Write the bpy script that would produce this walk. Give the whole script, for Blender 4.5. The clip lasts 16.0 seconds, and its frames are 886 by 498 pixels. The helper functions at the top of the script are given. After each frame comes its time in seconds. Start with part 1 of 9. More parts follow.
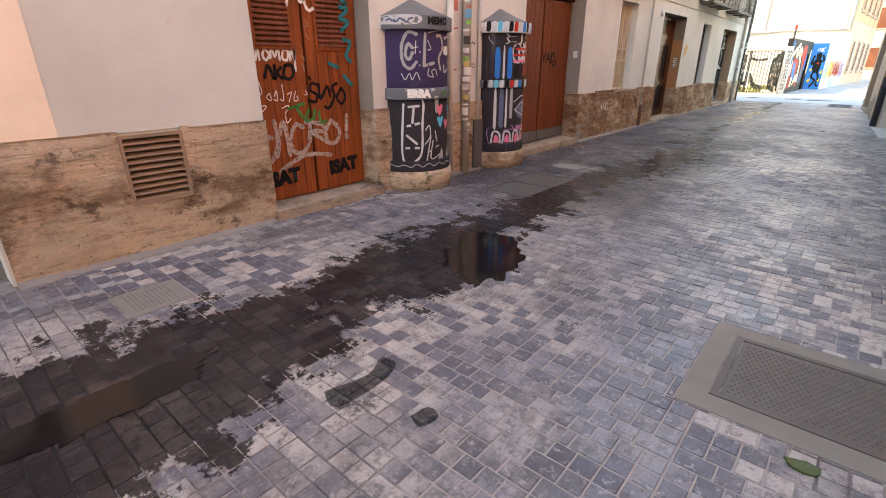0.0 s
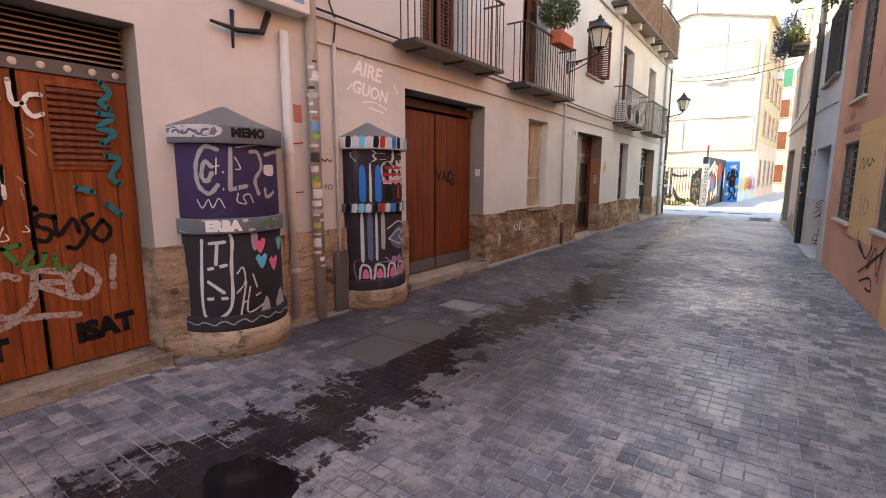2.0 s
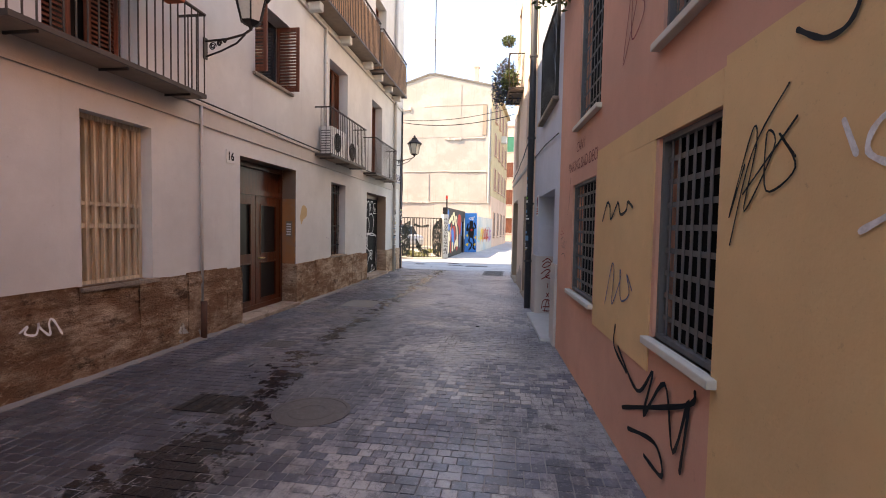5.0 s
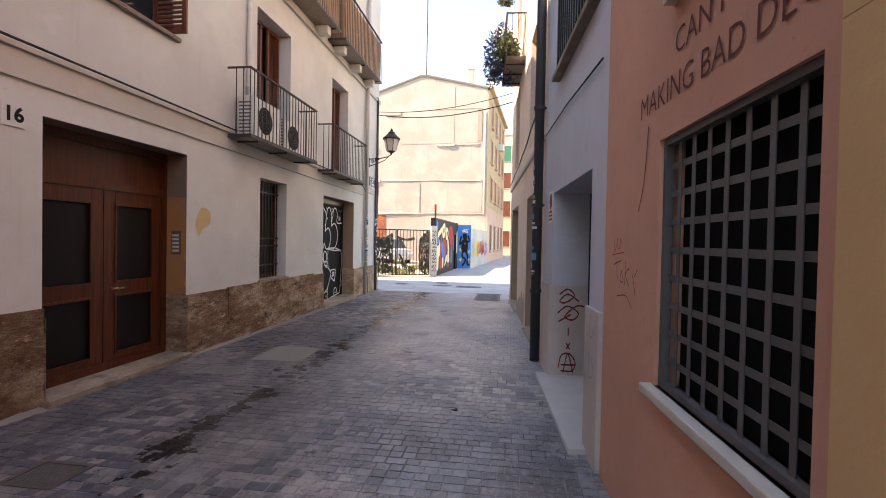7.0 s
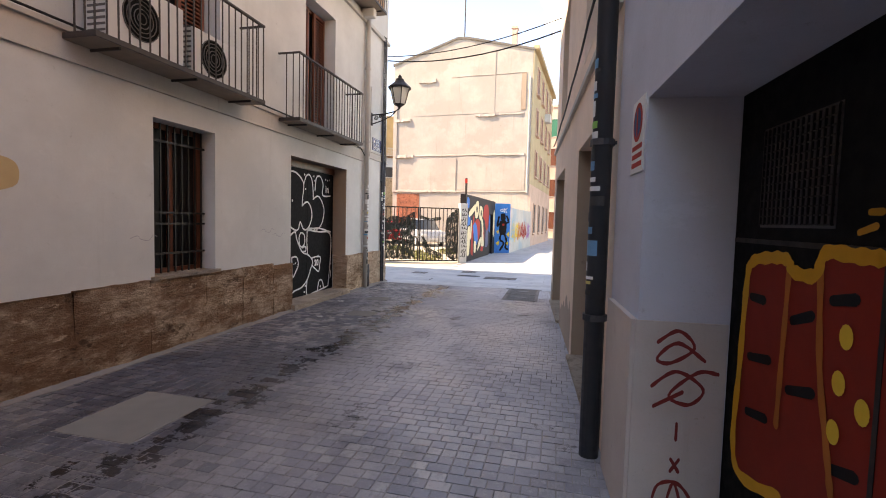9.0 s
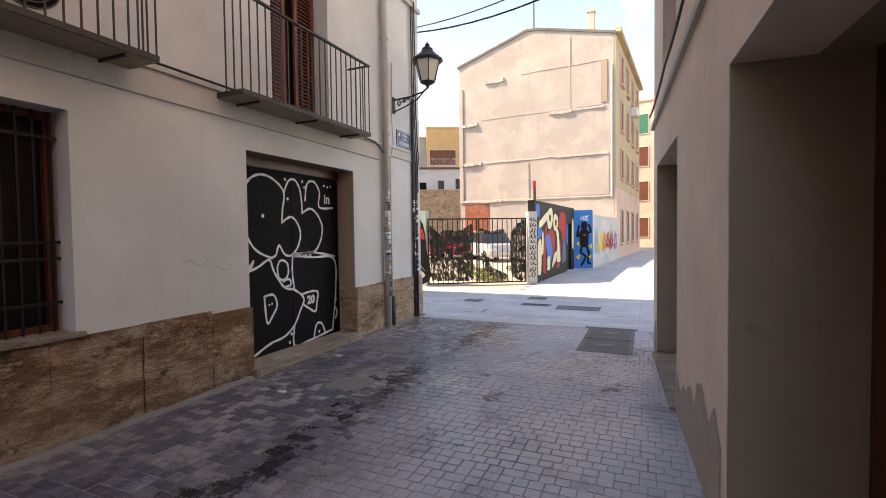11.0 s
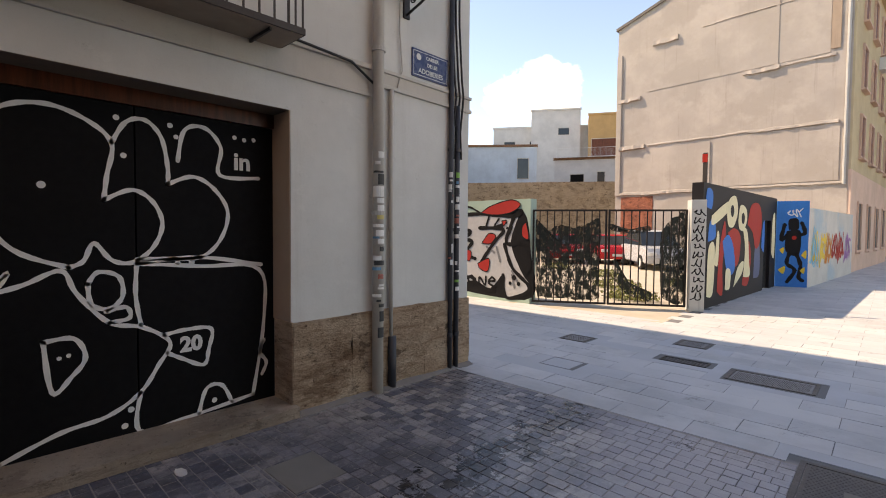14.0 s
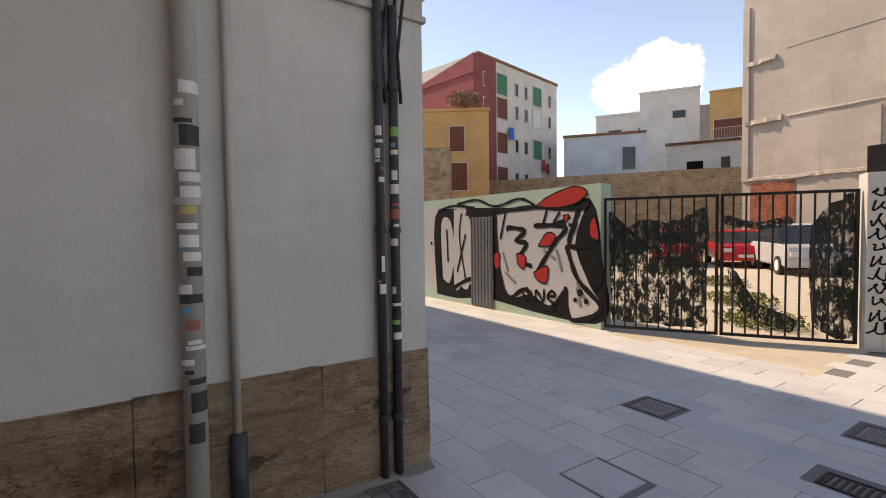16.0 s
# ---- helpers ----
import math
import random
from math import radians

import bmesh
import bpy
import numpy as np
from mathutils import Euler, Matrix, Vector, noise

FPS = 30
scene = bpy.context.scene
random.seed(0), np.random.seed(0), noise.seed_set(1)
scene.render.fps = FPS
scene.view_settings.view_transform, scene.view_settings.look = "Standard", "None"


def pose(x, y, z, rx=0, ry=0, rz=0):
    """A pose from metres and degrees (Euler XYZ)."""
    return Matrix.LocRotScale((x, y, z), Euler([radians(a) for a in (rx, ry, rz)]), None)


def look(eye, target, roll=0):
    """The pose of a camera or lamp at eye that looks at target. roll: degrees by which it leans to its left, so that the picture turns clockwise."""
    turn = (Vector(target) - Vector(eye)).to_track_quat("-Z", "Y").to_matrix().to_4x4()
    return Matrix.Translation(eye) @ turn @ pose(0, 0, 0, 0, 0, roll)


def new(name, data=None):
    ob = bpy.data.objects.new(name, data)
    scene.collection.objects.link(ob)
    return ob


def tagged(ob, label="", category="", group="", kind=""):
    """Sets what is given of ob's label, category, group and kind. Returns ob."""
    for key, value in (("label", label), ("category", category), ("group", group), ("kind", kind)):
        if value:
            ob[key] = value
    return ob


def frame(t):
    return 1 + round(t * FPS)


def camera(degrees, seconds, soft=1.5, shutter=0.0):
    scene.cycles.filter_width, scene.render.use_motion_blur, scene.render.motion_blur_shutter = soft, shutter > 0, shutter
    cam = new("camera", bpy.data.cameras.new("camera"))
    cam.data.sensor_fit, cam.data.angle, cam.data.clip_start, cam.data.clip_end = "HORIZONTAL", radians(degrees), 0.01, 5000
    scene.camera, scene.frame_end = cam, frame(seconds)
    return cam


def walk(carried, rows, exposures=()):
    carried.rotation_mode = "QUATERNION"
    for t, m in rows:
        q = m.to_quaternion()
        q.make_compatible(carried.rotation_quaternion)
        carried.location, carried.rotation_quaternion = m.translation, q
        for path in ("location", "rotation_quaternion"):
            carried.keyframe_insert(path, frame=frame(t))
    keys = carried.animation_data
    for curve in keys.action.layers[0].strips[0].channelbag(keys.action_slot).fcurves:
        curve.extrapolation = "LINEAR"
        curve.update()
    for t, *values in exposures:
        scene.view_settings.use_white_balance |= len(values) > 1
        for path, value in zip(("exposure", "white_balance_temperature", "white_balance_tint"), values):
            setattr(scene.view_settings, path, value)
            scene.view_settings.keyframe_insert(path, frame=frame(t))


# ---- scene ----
import colorsys

cam = camera(86.7, 16.0, soft=1.0)
# seconds, eye x, y, z, yaw, pitch, roll
ROWS = [
    (0.0, -0.0, 0.016, 1.485, 40.76, -21.57, 0.1),
    (0.5, -0.059, 0.333, 1.507, 48.42, -17.99, 1.07),
    (1.0, -0.086, 0.832, 1.552, 49.39, -13.48, 0.41),
    (1.5, -0.189, 1.396, 1.583, 43.02, -10.19, -0.0),
    (2.0, -0.178, 2.057, 1.573, 35.51, -8.78, -0.09),
    (2.5, -0.155, 2.743, 1.575, 27.37, -6.88, -1.43),
    (3.0, -0.07, 3.47, 1.577, 19.87, -4.78, -1.74),
    (3.5, -0.028, 4.236, 1.583, 14.67, -4.59, -1.79),
    (4.0, -0.025, 5.023, 1.588, 10.38, -3.63, -1.44),
    (4.5, -0.042, 5.826, 1.6, 8.69, -3.12, -1.13),
    (7.0, -0.095, 9.755, 1.6, 8.12, -1.02, -1.09),
    (7.5, -0.078, 10.56, 1.583, 9.2, -1.14, -0.88),
    (8.0, -0.087, 11.357, 1.57, 10.54, -1.98, -1.08),
    (8.5, -0.037, 12.148, 1.568, 11.67, -2.47, -1.34),
    (9.0, -0.002, 12.937, 1.562, 13.67, -3.39, -1.47),
    (11.5, -0.196, 16.651, 1.617, 26.35, -1.61, 0.71),
    (12.0, -0.247, 17.354, 1.61, 29.11, -1.78, 0.18),
    (12.5, -0.335, 18.035, 1.591, 32.24, -2.0, -0.04),
    (13.0, -0.383, 18.724, 1.586, 37.11, -1.62, -0.05),
    (13.5, -0.503, 19.387, 1.586, 41.02, -1.88, -0.59),
    (14.0, -0.647, 20.042, 1.584, 43.62, -2.21, -0.46),
    (14.5, -0.813, 20.71, 1.586, 46.05, -2.69, -0.42),
    (15.0, -1.047, 21.351, 1.598, 48.45, -2.42, 0.08),
    (15.5, -1.276, 22.008, 1.598, 52.63, -2.25, 0.34),
    (16.0, -1.581, 22.648, 1.591, 56.44, -2.23, 0.73),
]
EXPOSURE = [(0.0, 3.56, 9500, 3), (1.5, 3.36, 9400, 7), (3.5, 2.70, 9000, 15), (7.0, 2.64, 9400, 18), (7.5, 2.82, 9400, 18), (8.0, 2.62, 9400, 18), (8.5, 2.40, 9400, 19), (9.0, 2.50, 9500, 19), (12.5, 2.18, 9300, 19), (13.0, 2.10, 9300, 19), (13.5, 1.78, 9300, 18), (14.5, 1.68, 9400, 18), (16.0, 1.36, 9500, 19)]
walk(cam, [(t, pose(x, y, z, 90 + pitch, roll, yaw)) for t, x, y, z, yaw, pitch, roll in ROWS], EXPOSURE)

# ---- light: sun from behind over the block, open sky ----
SUN_DIR = Vector((-0.83, -0.34, 1.0)).normalized()
SUN_EL = math.asin(SUN_DIR.z)
SUN_AZ = math.atan2(SUN_DIR.x, SUN_DIR.y)
sun_data = bpy.data.lights.new("sun", "SUN")
sun_data.energy, sun_data.angle, sun_data.color = 2.25, radians(0.53), (1.0, 0.95, 0.87)
sun = new("sun", sun_data)
sun.matrix_world = look(SUN_DIR * 80, (0, 0, 0))


def make_world():
    w = bpy.data.worlds.new("sky")
    w.use_nodes = True
    nt = w.node_tree
    bg = nt.nodes["Background"]
    sky = nt.nodes.new("ShaderNodeTexSky")
    sky.sky_type, sky.sun_disc = "NISHITA", False
    sky.sun_elevation, sky.sun_rotation = SUN_EL, SUN_AZ
    sky.air_density, sky.dust_density, sky.ozone_density = 0.85, 0.03, 2.4
    tc = nt.nodes.new("ShaderNodeTexCoord")
    # cumulus: soft noise, thickest round one heading
    no = nt.nodes.new("ShaderNodeTexNoise")
    no.inputs["Scale"].default_value, no.inputs["Detail"].default_value, no.inputs["Roughness"].default_value = 7.0, 9.0, 0.6
    nt.links.new(tc.outputs["Generated"], no.inputs["Vector"])
    dist = nt.nodes.new("ShaderNodeVectorMath")
    dist.operation = "DISTANCE"
    dist.inputs[1].default_value = CLOUD
    flat = nt.nodes.new("ShaderNodeVectorMath")
    flat.operation = "MULTIPLY"
    flat.inputs[1].default_value = (1, 1, 1.5)
    nt.links.new(tc.outputs["Generated"], flat.inputs[0])
    nt.links.new(flat.outputs[0], dist.inputs[0])
    near = nt.nodes.new("ShaderNodeMapRange")
    near.inputs["From Min"].default_value, near.inputs["From Max"].default_value = 0.02, 0.13
    near.inputs["To Min"].default_value, near.inputs["To Max"].default_value = 0.36, 0.0
    nt.links.new(dist.outputs["Value"], near.inputs["Value"])
    add = nt.nodes.new("ShaderNodeMath")
    add.operation = "ADD"
    nt.links.new(no.outputs["Fac"], add.inputs[0])
    nt.links.new(near.outputs[0], add.inputs[1])
    ramp = nt.nodes.new("ShaderNodeMapRange")
    ramp.interpolation_type = "SMOOTHSTEP"
    ramp.inputs["From Min"].default_value, ramp.inputs["From Max"].default_value = 0.62, 0.76
    nt.links.new(add.outputs[0], ramp.inputs["Value"])
    mix = nt.nodes.new("ShaderNodeMix")
    mix.data_type = "RGBA"
    mix.inputs["B"].default_value = (9.5, 9.6, 9.8, 1)
    nt.links.new(ramp.outputs[0], mix.inputs["Factor"])
    nt.links.new(sky.outputs[0], mix.inputs["A"])
    nt.links.new(mix.outputs["Result"], bg.inputs["Color"])
    bg.inputs["Strength"].default_value = 0.122
    scene.world = w


CLOUD = Vector((-0.521, 0.811, 0.266 * 1.5))
make_world()

# ---- helpers for building ----
ORIGIN = {}


def mapped(bm, m):
    """Moves a bmesh from a wall's own axes (along, out, up) into the world."""
    bm.transform(m)
    bmesh.ops.recalc_face_normals(bm, faces=bm.faces)
    return bm


def finish(bm, name, material, smooth=False):
    me = bpy.data.meshes.new(name)
    if smooth:
        for f in bm.faces:
            f.smooth = True
    bm.to_mesh(me)
    bm.free()
    if material is not None:
        me.materials.append(material)
    return me


def thing(name, base, label, category, group=""):
    ob = new(name)
    ob.empty_display_size = 0.2
    ob.location = base
    ORIGIN[ob.name] = Vector(base)
    return tagged(ob, label, category, group)


def part(name, bm, material, parent, label="", smooth=False, kind=""):
    """Links a bmesh, given in world axes, as one mesh object under a thing or a part."""
    o = ORIGIN.get(parent.name, Vector((0, 0, 0))) if parent else Vector((0, 0, 0))
    bm.transform(Matrix.Translation(-o))
    ob = new(name, finish(bm, name, material, smooth))
    if parent:
        ob.parent = parent
        ORIGIN[ob.name] = o
    else:
        ORIGIN[ob.name] = Vector((0, 0, 0))
    return tagged(ob, label, "", "", kind)


def solid(name, bm, material, label, category="", group="", kind="", smooth=False):
    """A top-level thing of one mesh, with its origin at its base."""
    lo = Vector((min(v.co.x for v in bm.verts), min(v.co.y for v in bm.verts), min(v.co.z for v in bm.verts)))
    hi = Vector((max(v.co.x for v in bm.verts), max(v.co.y for v in bm.verts), 0))
    base = Vector(((lo.x + hi.x) / 2, (lo.y + hi.y) / 2, lo.z))
    bm.transform(Matrix.Translation(-base))
    ob = new(name, finish(bm, name, material, smooth))
    ob.location = base
    ORIGIN[ob.name] = base
    return tagged(ob, label, category, group, kind)


def box(bm, x0, x1, y0, y1, z0, z1, bevel=0.0):
    vs = [bm.verts.new((x, y, z)) for x in (x0, x1) for y in (y0, y1) for z in (z0, z1)]
    fs = [bm.faces.new([vs[i] for i in q]) for q in ((0, 1, 3, 2), (4, 6, 7, 5), (0, 4, 5, 1), (2, 3, 7, 6), (0, 2, 6, 4), (1, 5, 7, 3))]
    bmesh.ops.recalc_face_normals(bm, faces=fs)
    if bevel:
        bmesh.ops.bevel(bm, geom=list({e for f in fs for e in f.edges}), offset=bevel, segments=2, affect="EDGES", profile=0.6)
    return bm


def boxes(*rows, bevel=0.0):
    bm = bmesh.new()
    for r in rows:
        box(bm, *r, bevel=bevel)
    return bm


def tube(bm, points, radius, sides=10, closed_ends=True):
    """A round bar along a line of points."""
    pts = [Vector(p) for p in points]
    radii = radius if isinstance(radius, (list, tuple)) else [radius] * len(pts)
    rings, up = [], None
    for i, p in enumerate(pts):
        d = (pts[min(i + 1, len(pts) - 1)] - pts[max(i - 1, 0)]).normalized()
        if up is None:
            up = Vector((0, 0, 1)) if abs(d.z) < 0.9 else Vector((1, 0, 0))
        a = d.cross(up).normalized()
        b = a.cross(d).normalized()
        up = b
        rings.append([bm.verts.new(p + radii[i] * (a * math.cos(k * math.tau / sides) + b * math.sin(k * math.tau / sides))) for k in range(sides)])
    for r, s in zip(rings, rings[1:]):
        for k in range(sides):
            bm.faces.new((r[k], r[(k + 1) % sides], s[(k + 1) % sides], s[k]))
    if closed_ends:
        bm.faces.new(rings[0][::-1])
        bm.faces.new(rings[-1])
    return bm


def lathe(bm, profile, cx, cy, sides=32, start=0.0, sweep=math.tau):
    """A turned body from (radius, height) pairs."""
    full = abs(sweep - math.tau) < 1e-6
    n = sides if full else sides + 1
    rings = [[bm.verts.new((cx + r * math.cos(start + sweep * k / sides), cy + r * math.sin(start + sweep * k / sides), z)) for k in range(n)] for r, z in profile]
    for r, s in zip(rings, rings[1:]):
        for k in range(sides):
            j = (k + 1) % n
            bm.faces.new((r[k], r[j], s[j], s[k]))
    bm.faces.new(rings[0][::-1])
    bm.faces.new(rings[-1])
    return bm


def spline(points, steps=6):
    """Catmull-Rom through 2D points."""
    p = [Vector(q) for q in points]
    if len(p) < 3:
        return p
    out = []
    for i in range(len(p) - 1):
        a, b, c, d = p[max(i - 1, 0)], p[i], p[i + 1], p[min(i + 2, len(p) - 1)]
        for k in range(steps):
            t = k / steps
            out.append(0.5 * (2 * b + (c - a) * t + (2 * a - 5 * b + 4 * c - d) * t * t + (3 * b - a - 3 * c + d) * t ** 3))
    out.append(p[-1])
    return out


def ribbon(bm, points, width, lift, curved=True):
    """A stroke of paint: a flat band along (along, up) points on a wall, lift above its face."""
    p = spline([(u, z) for u, z in points]) if curved else [Vector(q) for q in points]
    left, right = [], []
    for i, q in enumerate(p):
        d = p[min(i + 1, len(p) - 1)] - p[max(i - 1, 0)]
        d = d.normalized() if d.length > 1e-9 else Vector((1, 0))
        w = width * (0.5 + 0.08 * math.sin(i * 1.7))
        nrm = Vector((-d.y, d.x)) * w
        left.append(bm.verts.new((q.x + nrm.x, lift, q.y + nrm.y)))
        right.append(bm.verts.new((q.x - nrm.x, lift, q.y - nrm.y)))
    for i in range(len(p) - 1):
        bm.faces.new((left[i], left[i + 1], right[i + 1], right[i]))
    for q, e in ((p[0], 0), (p[-1], -1)):
        disc(bm, q.x, q.y, width * 0.5, lift, 8)
    return bm


def disc(bm, u, z, r, lift, n=14, squash=1.0):
    bm.faces.new([bm.verts.new((u + r * math.cos(k * math.tau / n), lift, z + squash * r * math.sin(k * math.tau / n))) for k in range(n)])
    return bm


def patch(bm, points, lift):
    """A flat area of paint with a curved outline."""
    p = spline(list(points) + [points[0]], 4)[:-1]
    bm.faces.new([bm.verts.new((q.x, lift, q.y)) for q in p])
    return bm


def paint(name, bm, m, material, parent, label=""):
    bm.transform(m)
    return part(name, bm, material, parent, label)


def lettering(text, size, m, material, parent, name="lettering", label="", bold=0.0, shear=0.0):
    """Built-in font lettering, flat, laid at pose m (x along the text, y up)."""
    cu = bpy.data.curves.new("lettering", "FONT")
    cu.body, cu.size, cu.offset, cu.shear = text, size, bold, shear
    cu.align_x, cu.align_y = "CENTER", "CENTER"
    cu.resolution_u = 3
    tmp = bpy.data.objects.new("lettering_curve", cu)
    scene.collection.objects.link(tmp)
    me = bpy.data.meshes.new_from_object(tmp.evaluated_get(bpy.context.evaluated_depsgraph_get()))
    bpy.data.objects.remove(tmp)
    bm = bmesh.new()
    bm.from_mesh(me)
    bpy.data.meshes.remove(me)
    bm.transform(m)
    return part(name, bm, material, parent, label)


def wall_mesh(u0, u1, z0, z1, depth, openings):
    """A thick wall (along, out, up) from out = -depth to 0, with openings (ua, ub, za, zb) through it."""
    us = sorted({u0, u1, *[min(max(v, u0), u1) for o in openings for v in o[:2]]})
    zs = sorted({z0, z1, *[min(max(v, z0), z1) for o in openings for v in o[2:]]})
    nu, nz = len(us) - 1, len(zs) - 1

    def filled(i, j):
        if not (0 <= i < nu and 0 <= j < nz):
            return False
        u, z = (us[i] + us[i + 1]) / 2, (zs[j] + zs[j + 1]) / 2
        return not any(a < u < b and c < z < d for a, b, c, d in openings)

    bm = bmesh.new()
    cache = {}

    def v(u, d, z):
        if (u, d, z) not in cache:
            cache[(u, d, z)] = bm.verts.new((u, d, z))
        return cache[(u, d, z)]

    for i in range(nu):
        for j in range(nz):
            if not filled(i, j):
                continue
            a, b, c, d = us[i], us[i + 1], zs[j], zs[j + 1]
            bm.faces.new((v(a, 0, c), v(b, 0, c), v(b, 0, d), v(a, 0, d)))
            bm.faces.new((v(a, -depth, c), v(a, -depth, d), v(b, -depth, d), v(b, -depth, c)))
            for di, dj, q in ((-1, 0, ((a, c), (a, d))), (1, 0, ((b, d), (b, c))), (0, -1, ((b, c), (a, c))), (0, 1, ((a, d), (b, d)))):
                if not filled(i + di, j + dj):
                    (p, r), (s, t) = q
                    bm.faces.new((v(p, 0, r), v(s, 0, t), v(s, -depth, t), v(p, -depth, r)))
    bmesh.ops.recalc_face_normals(bm, faces=bm.faces)
    return bm


# wall axes: along the street, out into it, up
LEFT = Matrix(((0, 1, 0, -4.30), (1, 0, 0, 0), (0, 0, 1, 0), (0, 0, 0, 1)))
A = radians(3.6)
RIGHT = Matrix(((-math.sin(A), -math.cos(A), 0, 0.87 + 8 * math.sin(A)), (math.cos(A), -math.sin(A), 0, 8 - 8 * math.cos(A)), (0, 0, 1, 0), (0, 0, 0, 1)))


def axes(origin, toward):
    """Axes of a wall that starts at origin and runs toward a point, seen from its right-hand side."""
    o, t = Vector((*origin, 0)), Vector((*toward, 0))
    d = (t - o).normalized()
    n = Vector((d.y, -d.x, 0))
    return Matrix(((d.x, n.x, 0, o.x), (d.y, n.y, 0, o.y), (0, 0, 1, 0), (0, 0, 0, 1))), (t - o).length


def on_wall(m, u, z, lift=0.004, flip=False, turn=0.0):
    """Pose for lettering on a wall: text runs along the wall as it is read from the street."""
    d = m.to_3x3() @ Vector((1, 0, 0))
    n = m.to_3x3() @ Vector((0, 1, 0))
    if d.cross(Vector((0, 0, 1))).dot(n) < 0:
        d = -d
    p = m @ Vector((u, lift, z))
    base = Matrix(((d.x, 0, n.x, p.x), (d.y, 0, n.y, p.y), (0, 1, 0, p.z), (0, 0, 0, 1)))
    return base @ Matrix.Rotation(radians(turn), 4, "Z")


# ---- materials ----
class Nodes:
    def __init__(self, name, rough=0.8, metal=0.0):
        self.mat = bpy.data.materials.new(name)
        self.mat.use_nodes = True
        self.nt = self.mat.node_tree
        self.bsdf = self.nt.nodes["Principled BSDF"]
        self.bsdf.inputs["Roughness"].default_value = rough
        self.bsdf.inputs["Metallic"].default_value = metal
        self.tc = self.nt.nodes.new("ShaderNodeNewGeometry").outputs["Position"]

    def noise(self, scale, detail=5.0, rough=0.6, stretch=None, distortion=0.0):
        n = self.nt.nodes.new("ShaderNodeTexNoise")
        n.inputs["Scale"].default_value, n.inputs["Detail"].default_value = scale, detail
        n.inputs["Roughness"].default_value, n.inputs["Distortion"].default_value = rough, distortion
        src = self.tc
        if stretch:
            m = self.nt.nodes.new("ShaderNodeVectorMath")
            m.operation = "MULTIPLY"
            m.inputs[1].default_value = stretch
            self.nt.links.new(src, m.inputs[0])
            src = m.outputs[0]
        self.nt.links.new(src, n.inputs["Vector"])
        return n.outputs["Fac"]

    def ramp(self, fac, lo, hi, a=0.0, b=1.0):
        n = self.nt.nodes.new("ShaderNodeMapRange")
        n.interpolation_type = "SMOOTHSTEP"
        n.inputs["From Min"].default_value, n.inputs["From Max"].default_value = lo, hi
        n.inputs["To Min"].default_value, n.inputs["To Max"].default_value = a, b
        self.nt.links.new(fac, n.inputs["Value"])
        return n.outputs[0]

    def math(self, op, a, b=0.5):
        n = self.nt.nodes.new("ShaderNodeMath")
        n.operation = op
        for i, v in enumerate((a, b)):
            if isinstance(v, (int, float)):
                n.inputs[i].default_value = v
            else:
                self.nt.links.new(v, n.inputs[i])
        return n.outputs[0]

    def mix(self, fac, a, b, blend="MIX"):
        n = self.nt.nodes.new("ShaderNodeMix")
        n.data_type, n.blend_type = "RGBA", blend
        for s, v in (("Factor", fac), ("A", a), ("B", b)):
            if isinstance(v, (int, float)):
                n.inputs[s].default_value = v
            elif isinstance(v, (tuple, list)):
                n.inputs[s].default_value = (*v[:3], 1)
            else:
                self.nt.links.new(v, n.inputs[s])
        return n.outputs["Result"]

    def set(self, socket, v):
        if isinstance(v, (tuple, list)):
            self.bsdf.inputs[socket].default_value = (*v[:3], 1)
        elif isinstance(v, (int, float)):
            self.bsdf.inputs[socket].default_value = v
        else:
            self.nt.links.new(v, self.bsdf.inputs[socket])
        return self

    def bump(self, height, strength=0.3, distance=0.01):
        n = self.nt.nodes.new("ShaderNodeBump")
        n.inputs["Strength"].default_value, n.inputs["Distance"].default_value = strength, distance
        self.nt.links.new(height, n.inputs["Height"])
        self.nt.links.new(n.outputs[0], self.bsdf.inputs["Normal"])
        return self

    def xyz(self):
        n = self.nt.nodes.new("ShaderNodeSeparateXYZ")
        self.nt.links.new(self.tc, n.inputs[0])
        return n.outputs

    def island(self):
        a = self.nt.nodes.new("ShaderNodeNewGeometry").outputs["Random Per Island"]
        return self.math("FRACT", self.math("ADD", a, self.object_random()))

    def object_random(self):
        return self.nt.nodes.new("ShaderNodeObjectInfo").outputs["Random"]


def dim(c, k):
    return tuple(v * k for v in c)


def plain(name, col, rough=0.6, metal=0.0, vary=0.18, scale=9.0, bump=0.08, spec=0.4):
    n = Nodes(name, rough, metal)
    n.set("Specular IOR Level", spec)
    f = n.mix(n.noise(scale, 6), dim(col, 1 - vary), dim(col, 1 + vary))
    f = n.mix(n.ramp(n.noise(scale * 0.13, 3), 0.35, 0.7, 0, 0.35), f, dim(col, 0.75))
    n.set("Base Color", f)
    n.set("Roughness", n.ramp(n.noise(scale * 2, 3), 0.2, 0.8, max(rough - 0.12, 0.03), min(rough + 0.12, 1)))
    n.bump(n.noise(scale * 6, 4), bump, 0.004)
    return n.mat


